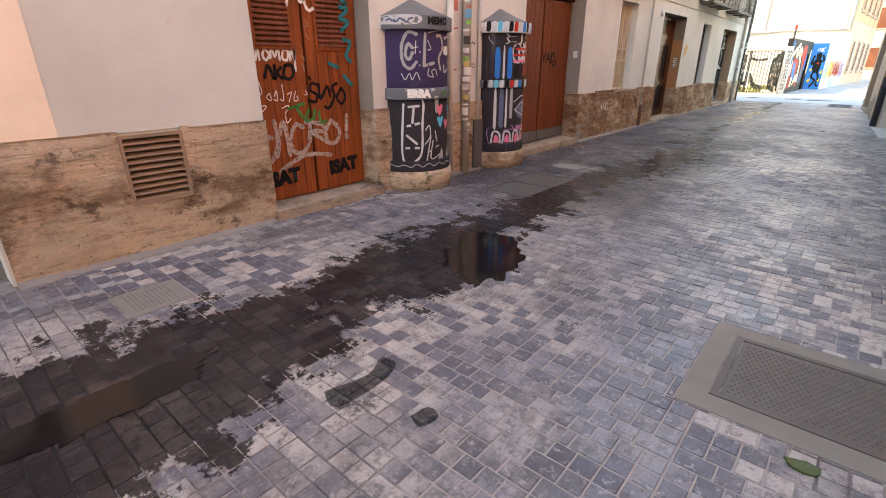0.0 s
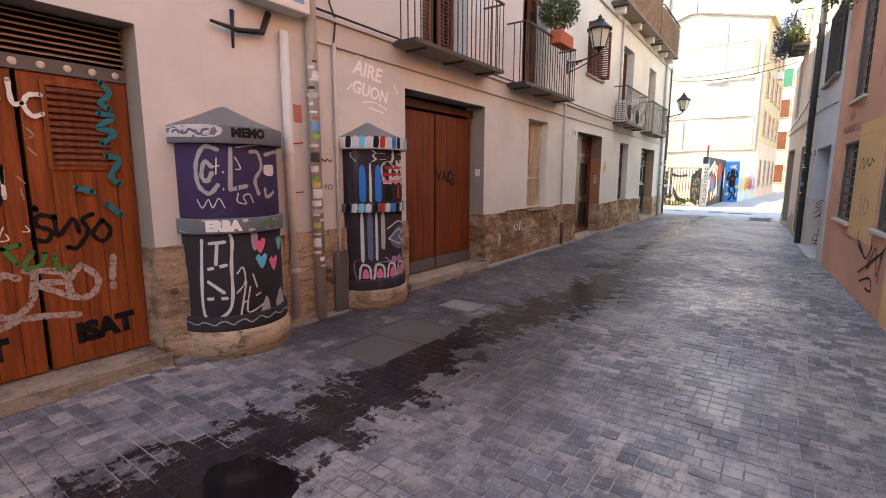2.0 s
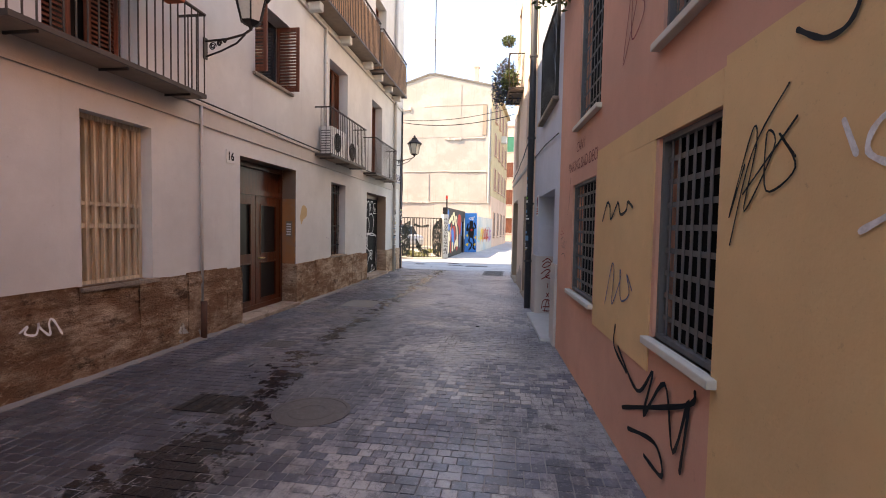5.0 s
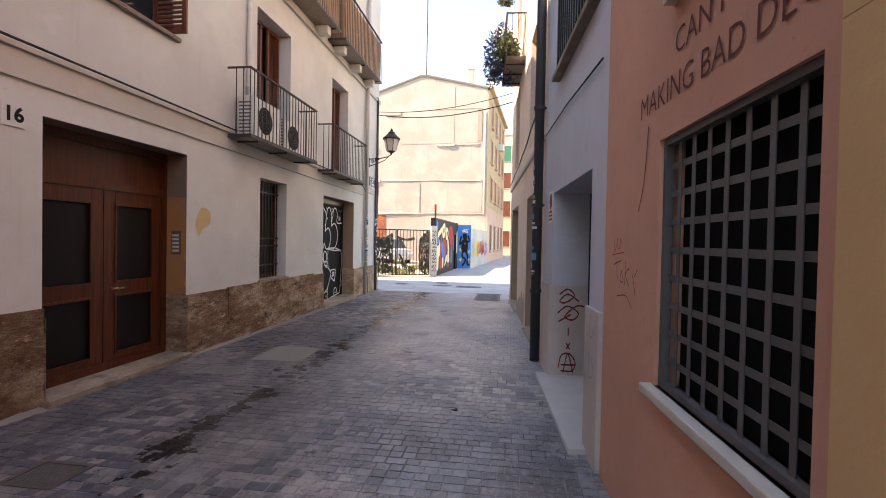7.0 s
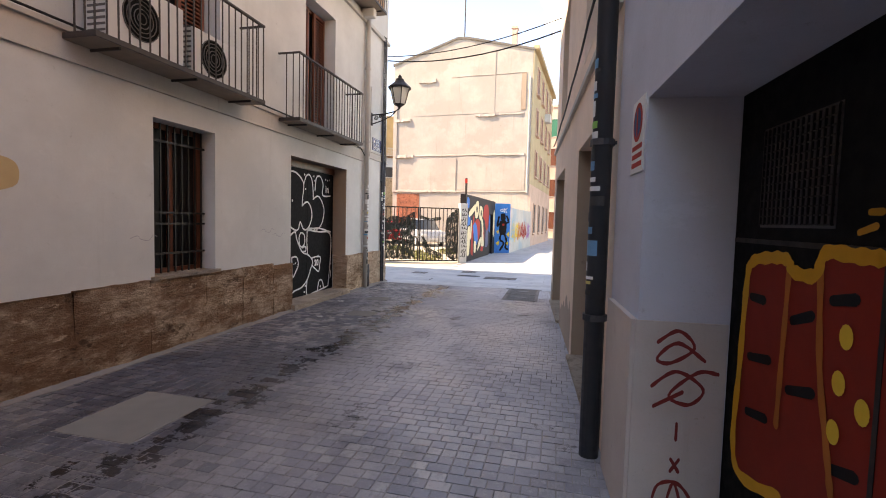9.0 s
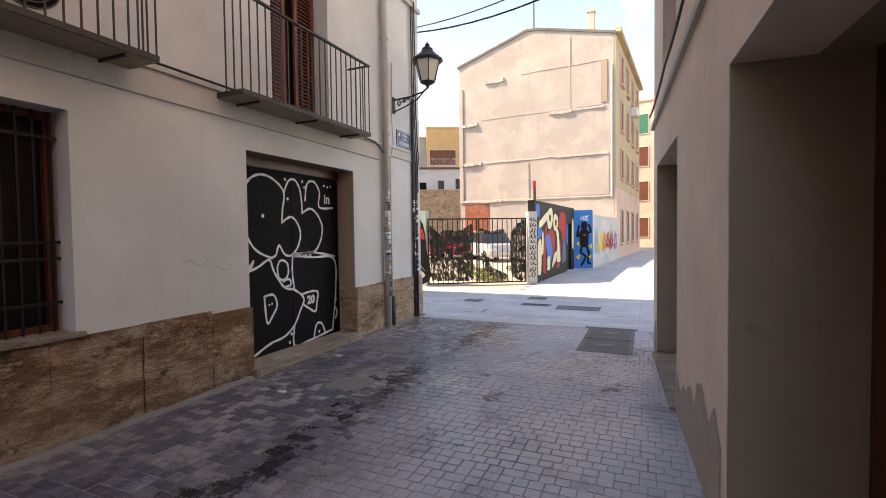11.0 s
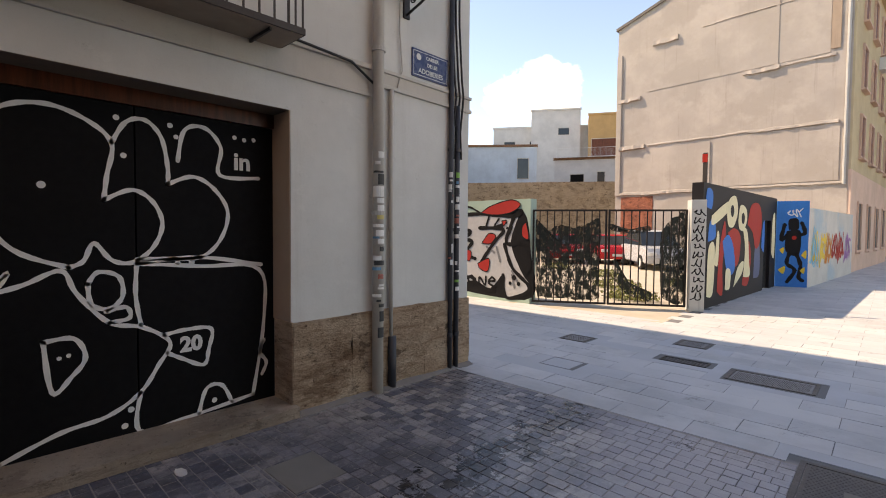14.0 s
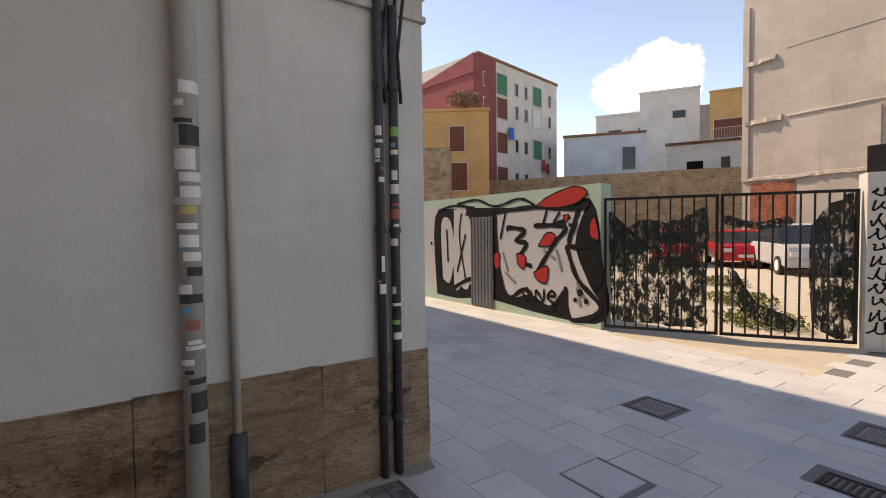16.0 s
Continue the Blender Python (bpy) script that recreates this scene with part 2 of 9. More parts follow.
def plaster(name, col, stain=(0.20, 0.17, 0.13), amount=0.35, streak=0.3, bump=0.25, second=None):
    """Painted render: cloudy tone, roller patches, run-off streaks, scuffs."""
    n = Nodes(name, 0.9)
    c = n.mix(n.ramp(n.noise(0.7, 4), 0.3, 0.7), dim(col, 0.90), dim(col, 1.08))
    if second:
        c = n.mix(n.ramp(n.noise(0.45, 5, 0.65), 0.50, 0.62), c, second)
    c = n.mix(n.ramp(n.noise(5.0, 8, 0.7), 0.35, 0.75, 0, 0.22), c, dim(col, 0.78))
    c = n.mix(n.ramp(n.noise(1.0, 6, 0.7, (6.0, 6.0, 0.28)), 0.55, 0.85, 0, streak), c, stain)
    c = n.mix(n.ramp(n.noise(2.3, 9, 0.72), 0.62, 0.78, 0, amount), c, stain)
    # scuffs, hairline stains and grit
    c = n.mix(n.ramp(n.noise(9.0, 10, 0.82), 0.60, 0.68, 0, 0.30), c, dim(stain, 0.8))
    c = n.mix(n.ramp(n.noise(70, 4, 0.7), 0.58, 0.72, 0, 0.28), c, dim(col, 0.62))
    c = n.mix(n.ramp(n.noise(1.6, 10, 0.75, (1, 1, 2)), 0.36, 0.41, 0.22, 0), c, dim(col, 1.16))
    n.set("Base Color", c)
    h = n.math("ADD", n.noise(38, 5), n.math("MULTIPLY", n.noise(3.5, 5), 1.4))
    n.bump(h, bump, 0.006)
    n.set("Specular IOR Level", 0.2)
    return n.mat


def stone(name, col, dark, amount=0.6, scale=1.0, far_brown=None):
    """Weathered sandstone: cream faces, bedding, pits, brown grime and black crusts in ragged blotches.
    far_brown: a brown mixed in further down the street, weaker again near the corner."""
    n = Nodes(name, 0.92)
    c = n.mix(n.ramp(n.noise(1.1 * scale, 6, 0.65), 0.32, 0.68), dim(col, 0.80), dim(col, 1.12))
    if far_brown:
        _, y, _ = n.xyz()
        brown_mix = n.math("MULTIPLY", n.math("MULTIPLY", n.ramp(y, 4.5, 9.0), n.ramp(y, 20.0, 22.5, 1.0, 0.5)), n.ramp(n.noise(1.3, 11, 0.78, (1, 1, 2.4)), 0.36, 0.58, 0.16, 0.94))
        c = n.mix(brown_mix, c, far_brown)
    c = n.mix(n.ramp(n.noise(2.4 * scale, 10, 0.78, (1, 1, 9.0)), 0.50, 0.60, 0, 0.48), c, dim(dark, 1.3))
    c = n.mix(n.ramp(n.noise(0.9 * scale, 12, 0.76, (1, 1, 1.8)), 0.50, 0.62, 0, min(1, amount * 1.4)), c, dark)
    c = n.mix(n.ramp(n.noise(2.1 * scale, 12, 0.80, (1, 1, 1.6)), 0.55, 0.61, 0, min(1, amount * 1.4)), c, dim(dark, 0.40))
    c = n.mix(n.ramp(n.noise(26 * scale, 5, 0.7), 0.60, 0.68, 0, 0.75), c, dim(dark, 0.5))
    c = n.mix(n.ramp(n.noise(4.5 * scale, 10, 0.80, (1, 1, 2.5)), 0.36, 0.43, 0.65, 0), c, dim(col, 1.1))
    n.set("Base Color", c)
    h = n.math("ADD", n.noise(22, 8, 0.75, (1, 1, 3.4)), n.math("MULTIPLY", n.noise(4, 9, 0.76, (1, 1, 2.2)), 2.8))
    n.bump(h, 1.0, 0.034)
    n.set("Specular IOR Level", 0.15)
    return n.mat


def wood(name, col, rough=0.55, grain=(9, 9, 0.5)):
    n = Nodes(name, rough)
    c = n.mix(n.ramp(n.noise(3, 7, 0.65, grain), 0.3, 0.72), dim(col, 0.6), dim(col, 1.25))
    c = n.mix(n.ramp(n.noise(1.3, 6), 0.45, 0.75, 0, 0.5), c, dim(col, 0.55))
    c = n.mix(n.ramp(n.noise(22, 5, 0.7, (3, 3, 0.3)), 0.55, 0.75, 0, 0.4), c, dim(col, 0.45))
    n.set("Base Color", c)
    n.bump(n.noise(14, 6, 0.6, grain), 0.25, 0.004)
    n.set("Specular IOR Level", 0.25)
    return n.mat


def spray(name, col, rough=0.6, cover=1.0):
    """Sprayed paint, a little uneven."""
    n = Nodes(name, rough)
    n.set("Base Color", n.mix(n.noise(14, 6), dim(col, 0.8), dim(col, 1.1)))
    if cover < 1:
        n.set("Alpha", n.ramp(n.noise(30, 6, 0.7), 0.3, 0.7, cover - 0.3, cover))
    n.set("Specular IOR Level", 0.15)
    return n.mat


def glass(name, tint=(0.02, 0.025, 0.03), rough=0.05, spec=0.5):
    n = Nodes(name, rough)
    n.set("Base Color", n.mix(n.noise(2, 3), dim(tint, 0.7), dim(tint, 1.4)))
    n.set("Specular IOR Level", spec)
    return n.mat


M_GREY = plaster("grey_render", (0.575, 0.57, 0.54), amount=0.22, streak=0.28, stain=(0.30, 0.27, 0.23))
M_PATCH = plaster("blue_grey_paint", (0.50, 0.53, 0.515), amount=0.06, streak=0.08)
M_CREAM = plaster("cream_paint", (0.76, 0.66, 0.55), amount=0.1, streak=0.1)
M_BAND = plaster("string_course", (0.50, 0.465, 0.415), amount=0.3, streak=0.4)
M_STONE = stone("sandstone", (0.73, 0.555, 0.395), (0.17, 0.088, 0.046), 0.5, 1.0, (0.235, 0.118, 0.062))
M_STEP = stone("step_stone", (0.50, 0.405, 0.315), (0.20, 0.15, 0.115), 0.3)
M_PINK = plaster("terracotta_render", (0.62, 0.315, 0.22), amount=0.22, streak=0.2, stain=(0.22, 0.12, 0.09))
M_YELLOW = plaster("ochre_paint", (0.70, 0.435, 0.215), amount=0.16, streak=0.12, stain=(0.30, 0.17, 0.09))
M_BLUE = plaster("pale_blue_render", (0.52, 0.53, 0.58), amount=0.12, streak=0.2)
M_BEIGE = plaster("beige_render", (0.77, 0.60, 0.475), amount=0.4, streak=0.4, bump=0.5, stain=(0.34, 0.25, 0.19))
M_SOCLE = plaster("socle_concrete", (0.52, 0.45, 0.40), amount=0.45, streak=0.3)
M_GABLE = plaster("gable_render", (0.40, 0.345, 0.30), amount=0.45, streak=0.6, second=(0.355, 0.305, 0.262), bump=0.6, stain=(0.17, 0.14, 0.115))
M_FACADE = plaster("yellow_facade", (0.50, 0.385, 0.235), amount=0.1, streak=0.1)
M_WHITE = plaster("white_render", (0.58, 0.55, 0.51), amount=0.15, streak=0.2)
M_PALEBLUE = plaster("faded_blue_render", (0.55, 0.62, 0.66), amount=0.25, streak=0.4)
M_ORANGE = plaster("orange_render", (0.52, 0.31, 0.135), amount=0.12, streak=0.15)
M_REDWALL = plaster("maroon_render", (0.25, 0.075, 0.08), amount=0.1, streak=0.1)
M_RUBBLE = stone("rubble", (0.42, 0.31, 0.20), (0.16, 0.11, 0.07), 0.5, 1.3)
M_BRICK = stone("old_brick", (0.36, 0.13, 0.08), (0.14, 0.07, 0.05), 0.5, 2.0)
M_SALMON = plaster("salmon_render", (0.62, 0.42, 0.32), amount=0.2, streak=0.2)
M_WOOD = wood("varnished_red_wood", (0.25, 0.066, 0.021), 0.42)
M_WOOD_DARK = wood("dark_brown_wood", (0.098, 0.026, 0.010), 0.36)
M_SHUTTER = wood("shutter_wood", (0.17, 0.055, 0.030), 0.6)
M_SILL = plain("pale_sill", (0.56, 0.50, 0.42), 0.7)
M_IRON = plain("black_iron", (0.035, 0.030, 0.028), 0.5, 0.6)
M_RAIL = plain("rusty_rail", (0.060, 0.048, 0.042), 0.6, 0.3)
M_GRILLE = plain("grey_grille", (0.11, 0.102, 0.099), 0.6, 0.1)
M_SLAB = plain("balcony_slab", (0.27, 0.215, 0.17), 0.9, 0, 0.35)
# near-black stands in for unlit insides: their shade is in this colour
M_UNLIT = plain("unlit_interior_black", (0.012, 0.011, 0.010), 0.9, spec=0.05)
M_GLASS = glass("window_glass")
# dull near-black panes: darkness of the rooms behind put into the glass
M_DARKPANE = glass("unlit_room_glass", (0.012, 0.010, 0.010), 0.35, 0.15)
M_BLACK = plain("black_door_paint", (0.006, 0.0055, 0.006), 0.75, 0, 0.3, spec=0.12)
M_PIPE = plain("grey_pipe", (0.46, 0.43, 0.385), 0.55)
M_PIPE_WHITE = plain("whitish_pipe", (0.58, 0.54, 0.49), 0.6)
M_PIPE_DARK = plain("dark_pipe", (0.042, 0.043, 0.050), 0.5)
M_CABLE = plain("black_cable", (0.018, 0.017, 0.017), 0.6)
M_PLASTIC = plain("white_plastic", (0.62, 0.61, 0.58), 0.5, 0, 0.08)
M_LOUVRE = plain("brown_louvre", (0.27, 0.19, 0.135), 0.6, 0.2)
M_STICK = {k: plain("sticker_" + k, c, 0.6, 0, 0.15, 30) for k, c in dict(white=(0.7, 0.69, 0.66), blue=(0.12, 0.30, 0.46), yellow=(0.55, 0.45, 0.16), red=(0.38, 0.12, 0.09), black=(0.04, 0.04, 0.04), green=(0.2, 0.45, 0.1)).items()}
SP = {}
for k, c in dict(white=(0.72, 0.71, 0.69), black=(0.010, 0.009, 0.010), red=(0.42, 0.028, 0.02), pink=(0.70, 0.16, 0.27), cyan=(0.10, 0.45, 0.62), purple=(0.06, 0.035, 0.12), mauve=(0.35, 0.16, 0.36), grey=(0.33, 0.33, 0.34), silver=(0.50, 0.50, 0.51), blue=(0.015, 0.16, 0.50), navy=(0.03, 0.05, 0.14), yellow=(0.75, 0.50, 0.06), cream=(0.75, 0.66, 0.42), orange=(0.62, 0.22, 0.05), green=(0.06, 0.22, 0.06), mint=(0.30, 0.46, 0.38), teal=(0.02, 0.17, 0.20), bluegrey=(0.10, 0.12, 0.20), maroon=(0.22, 0.03, 0.025)).items():
    SP[k] = spray("spray_" + k, c)
SP_FAINT = spray("spray_faint_white", (0.88, 0.86, 0.83), 0.8)
# brown stains, darkened further to hold the shade of deep reveals
M_STAIN_SHADE = plaster("stained_shaded_brown", (0.34, 0.25, 0.185), amount=0.7, streak=0.6, stain=(0.09, 0.06, 0.045))


def wet_mask(n):
    """Where water runs down the gutter line of the alley and stands in it."""
    x, y, _ = n.xyz()
    span = n.ramp(y, -2.0, 12.0)
    n.nt.nodes[-1].interpolation_type = "LINEAR"

    def curve(stops):
        r = n.nt.nodes.new("ShaderNodeValToRGB")
        r.color_ramp.interpolation = "EASE"
        els = r.color_ramp.elements
        for i, (yy, v) in enumerate(stops):
            e = els[i] if i < 2 else els.new(1.0)
            e.position, e.color = (yy + 2.0) / 14.0, (v, v, v, 1)
        n.nt.links.new(span, r.inputs[0])
        return r.outputs[0]

    mid = curve([(-2.0, 0.22), (0.5, 0.24), (2.6, 0.24), (3.6, 0.255), (5.5, 0.255), (8.2, 0.22), (10.2, 0.225), (11.9, 0.26)])
    half = curve([(-2.0, 1.0), (0.6, 0.78), (1.6, 0.42), (2.6, 0.70), (3.7, 0.42), (5.5, 0.36), (8.6, 0.50), (10.8, 0.16)])
    off = n.math("ABSOLUTE", n.math("SUBTRACT", x, n.math("MULTIPLY", mid, -10.0)))
    ragged = n.math("MULTIPLY", n.math("SUBTRACT", n.noise(3.2, 9, 0.74), 0.5), 2.3)
    d = n.math("ADD", n.math("SUBTRACT", half, off), ragged)
    d = n.math("ADD", d, n.math("MULTIPLY", n.math("SUBTRACT", n.noise(0.5, 3), 0.55), 0.5))
    # water creeps from stone to stone, so each one is wet or dry nearly as a whole
    d = n.math("ADD", d, n.math("MULTIPLY", n.math("SUBTRACT", n.island(), 0.5), 0.24))
    return n.ramp(d, 0.02, 0.12)


def sett_material():
    n = Nodes("alley_setts", 0.6)
    r = n.island()
    x, y, _ = n.xyz()
    c = n.mix(n.ramp(r, 0.0, 1.0), (0.082, 0.082, 0.106), (0.185, 0.182, 0.208))
    # paler stones in some stretches
    zone = n.ramp(n.noise(0.42, 7, 0.66), 0.43, 0.57)
    pale = n.math("MULTIPLY", zone, n.ramp(r, 0.46, 0.56))
    c = n.mix(n.math("MULTIPLY", pale, 0.9), c, (0.44, 0.39, 0.35))
    # trodden dust and old cement film, whatever the stone under it
    c = n.mix(n.ramp(n.noise(0.75, 8, 0.70), 0.48, 0.62, 0, 0.65), c, (0.36, 0.325, 0.30))
    c = n.mix(n.ramp(n.noise(1.1, 9, 0.74, (1.6, 0.55, 1)), 0.50, 0.60, 0, 0.62), c, (0.045, 0.042, 0.050))
    # worn faces: pits, pale scratches, grit
    c = n.mix(n.ramp(n.noise(8, 10, 0.84), 0.50, 0.57, 0, 0.62), c, (0.050, 0.047, 0.055))
    c = n.mix(n.ramp(n.noise(19, 9, 0.82), 0.54, 0.61, 0, 0.6), c, (0.40, 0.375, 0.355))
    c = n.mix(n.ramp(n.noise(70, 5, 0.75), 0.56, 0.66, 0, 0.55), c, (0.045, 0.043, 0.047))
    # darker in ragged patches on the gutter side, weaker towards the square
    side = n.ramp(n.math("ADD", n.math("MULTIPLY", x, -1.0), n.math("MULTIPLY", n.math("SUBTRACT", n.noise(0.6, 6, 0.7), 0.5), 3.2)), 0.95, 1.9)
    side_dark = n.math("MULTIPLY", side, n.ramp(n.noise(2.6, 10, 0.80), 0.38, 0.55, 0.46, 0.90))
    side_dark = n.math("MULTIPLY", n.math("MULTIPLY", side_dark, n.ramp(y, 3.6, 5.4)), n.ramp(y, 9.5, 13.0, 1.0, 0.58))
    side_dark = n.math("MULTIPLY", side_dark, n.ramp(y, 16.5, 20.5, 1.0, 0.35))
    c = n.mix(side_dark, c, (0.030, 0.025, 0.029))
    wet = wet_mask(n)
    c = n.mix(n.math("MULTIPLY", wet, n.ramp(n.noise(4, 9, 0.75), 0.36, 0.56, 0.98, 0.88)), c, (0.011, 0.007, 0.008))
    # cement film on the trodden side, lightened towards the square for sky sheen
    film_sheen = n.math("MULTIPLY", n.ramp(y, 12.5, 18.5), n.ramp(n.noise(0.8, 9, 0.76), 0.36, 0.53, 0.32, 0.86))
    film_sheen = n.math("MULTIPLY", film_sheen, n.ramp(n.math("ADD", x, n.math("MULTIPLY", n.noise(0.9, 6, 0.7), 1.6)), -2.0, -0.7))
    c = n.mix(film_sheen, c, (0.40, 0.385, 0.395))
    blot = n.ramp(n.noise(1.5, 10, 0.78), 0.60, 0.64, 0, 0.85)
    c = n.mix(blot, c, (0.020, 0.016, 0.017))
    n.set("Base Color", c)
    dry = n.ramp(n.noise(0.9, 6, 0.65), 0.35, 0.65, 0.24, 0.54)
    n.set("Roughness", n.math("ADD", n.math("MULTIPLY", dry, n.math("SUBTRACT", 1.0, n.math("MULTIPLY", wet, 0.65))), 0.05))
    n.set("Specular IOR Level", n.math("SUBTRACT", 0.6, n.math("MULTIPLY", wet, 0.38)))
    n.bump(n.math("ADD", n.noise(60, 4), n.math("MULTIPLY", n.noise(13, 6), 1.7)), 0.32, 0.005)
    return n.mat


def joint_material():
    """Dusty pale mortar in the alley, wet along the gutter, dirty and dark between the slabs of the square."""
    n = Nodes("joint_mortar", 0.95)
    x, y, _ = n.xyz()
    c = n.mix(n.noise(9, 8, 0.75), (0.16, 0.145, 0.135), (0.44, 0.405, 0.37))
    c = n.mix(n.ramp(n.noise(0.7, 6, 0.7), 0.50, 0.62, 0, 0.85), c, (0.055, 0.05, 0.05))
    c = n.mix(wet_mask(n), c, (0.010, 0.008, 0.007))
    c = n.mix(n.ramp(y, 24.0, 24.1), c, (0.15, 0.145, 0.14))
    n.set("Base Color", c)
    n.bump(n.noise(40, 4), 0.3, 0.004)
    return n.mat


def slab_material():
    n = Nodes("square_slabs", 0.75)
    r = n.island()
    c = n.mix(r, (0.43, 0.425, 0.42), (0.50, 0.49, 0.475))
    c = n.mix(n.ramp(n.noise(0.5, 8, 0.7), 0.46, 0.66, 0, 0.35), c, (0.24, 0.23, 0.225))
    c = n.mix(n.ramp(n.noise(2.2, 10, 0.8), 0.58, 0.66, 0, 0.55), c, (0.14, 0.135, 0.13))
    c = n.mix(n.ramp(n.noise(30, 6, 0.7), 0.5, 0.8, 0, 0.3), c, (0.5, 0.48, 0.46))
    n.set("Base Color", c)
    n.set("Roughness", n.ramp(n.noise(2, 5), 0.3, 0.7, 0.55, 0.85))
    n.bump(n.noise(70, 4), 0.2, 0.003)
    return n.mat


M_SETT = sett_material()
M_SLABS = slab_material()
M_JOINT_SLAB = plain("cut_slab_stone", (0.43, 0.43, 0.435), 0.8, 0, 0.2, 2.5)
M_JOINT = joint_material()
M_EARTH = plain("pale_gravel", (0.44, 0.38, 0.30), 0.95, 0, 0.3, 3, 0.4)
M_COVER = plain("cast_iron_cover", (0.115, 0.10, 0.09), 0.55, 0.4, 0.35, 14, 0.4)
M_GREYLID = plain("worn_grey_iron", (0.21, 0.20, 0.19), 0.6, 0.2, 0.35, 18, 0.4)
M_CONC = plain("cover_concrete", (0.20, 0.183, 0.158), 0.85, 0, 0.25, 8, 0.3)
M_WATER = glass("standing_water", (0.008, 0.006, 0.006), 0.10, 0.25)

# ---- ground ----
bm = bmesh.new()
bm.faces.new([bm.verts.new((x, y, -0.0045)) for x, y in ((-700, -700), (700, -700), (700, 700), (-700, 700))])
ground = tagged(part("ground", bm, M_JOINT, None), "pale mortar bed under the paving", "ground", "", "structure")


def right_x(y):
    return 0.87 - math.tan(A) * (y - 8)


def pieces_mesh(rects, top, bottom, gap, jitter, tilt, seed, inset=0.006):
    """Many small paving pieces as one mesh: each a low block with its edge eased."""
    rng = np.random.default_rng(seed)
    verts, faces = [], []
    for x0, x1, y0, y1 in rects:
        g = gap * rng.uniform(0.6, 1.4)
        x0, x1, y0, y1 = x0 + g / 2, x1 - g / 2, y0 + g / 2, y1 - g / 2
        z = top + rng.uniform(-jitter, jitter)
        tx, ty = rng.uniform(-tilt, tilt, 2)
        b = len(verts)
        for e, zz in ((0.0, bottom), (0.0, z - inset * 0.7), (inset, z)):
            for sx, sy in ((0, 0), (1, 0), (1, 1), (0, 1)):
                px = x1 - e if sx else x0 + e
                py = y1 - e if sy else y0 + e
                w = 0 if zz == bottom else tx * (sx - 0.5) + ty * (sy - 0.5)
                verts.append((px, py, zz + w))
        for ring in (0, 4):
            for k in range(4):
                j = (k + 1) % 4
                faces.append((b + ring + k, b + ring + j, b + ring + 4 + j, b + ring + 4 + k))
        faces.append((b + 8, b + 9, b + 10, b + 11))
    return verts, faces


def sett_rects():
    rng = np.random.default_rng(4)
    out = []
    y, row = -4.0, 0
    while y < 24.0:
        h = 0.10
        x = -4.30 + (0.0 if row % 2 else -0.05) + 0.001
        x = max(x, -4.30)
        end = right_x(y)
        x += 0.05 * (row % 2)
        if row % 2:
            out.append((-4.30, x, y, y + h))
        while x < end:
            w = 0.10 if rng.random() < 0.8 else 0.15
            out.append((x, min(x + w, end), y, y + h))
            x += w
        y += h
        row += 1
    return [r for r in out if r[1] - r[0] > 0.03]


COVERS = [(-3.33, -2.88, 19.93, 20.33), (-3.60, -3.17, 21.43, 21.80), (-3.50, -3.02, 6.60, 6.98), (-3.76, -3.24, 14.75, 15.12), (-3.30, -2.90, 12.28, 12.62), (-0.24, 0.75, 2.26, 2.93), (-3.42, -2.79, 4.78, 5.40), (-3.50, -2.78, 5.42, 6.03), (-3.60, -3.17, 0.68, 1.10), (-3.45, -2.76, 15.45, 16.28), (-1.05, -0.34, 22.44, 24.12)]


def clear_of(r, holes):
    return not any(r[0] < b and r[1] > a and r[2] < d and r[3] > c for a, b, c, d in holes)


def trimmed(r, holes):
    """What is left of a stone cut round the covers, as one to four smaller stones."""
    left = [r]
    for a, b, c, d in holes:
        rest = []
        for x0, x1, y0, y1 in left:
            if not (x0 < b and x1 > a and y0 < d and y1 > c):
                rest.append((x0, x1, y0, y1))
                continue
            lo, hi = max(y0, c), min(y1, d)
            rest += [(x0, min(x1, a), lo, hi), (max(x0, b), x1, lo, hi), (x0, x1, y0, c), (x0, x1, d, y1)]
        left = [q for q in rest if q[1] - q[0] > 0.014 and q[3] - q[2] > 0.014]
    return left


COLLAR = (-0.36, 0.80, 2.12, 3.05)
setts = [q for r in sett_rects() for q in trimmed(r, [COLLAR, *COVERS])]
near = sorted((r for r in setts if 0.5 < r[2] < 4.2 and -2.6 < r[0] < 0.4), key=lambda r: abs(r[0] + 1.0) + abs(r[2] - 2.0))[:300]
chosen = set(near)
verts, faces = pieces_mesh([r for r in setts if r not in chosen], 0.0, -0.04, 0.0075, 0.0016, 0.002, 5, 0.0025)
me = bpy.data.meshes.new("alley_paving")
me.from_pydata(verts, [], faces)
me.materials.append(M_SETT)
alley = tagged(new("alley_paving", me), "dark blue-grey and pale worn stone setts, partly wet", "paving", "", "structure")


def slab_rects():
    out = []
    rng = np.random.default_rng(9)
    y, row = 24.03, 0
    while y < 62:
        x = -24.0 + (0.3 if row % 2 else 0.0)
        while x < 14:
            w = 0.6
            if not (-30 < x < -3.6 and y > 28.55) and not (x > 4 and y > 34):
                out.append((x, x + w, y, y + 0.32))
            x += w
        y += 0.32
        row += 1
    return out


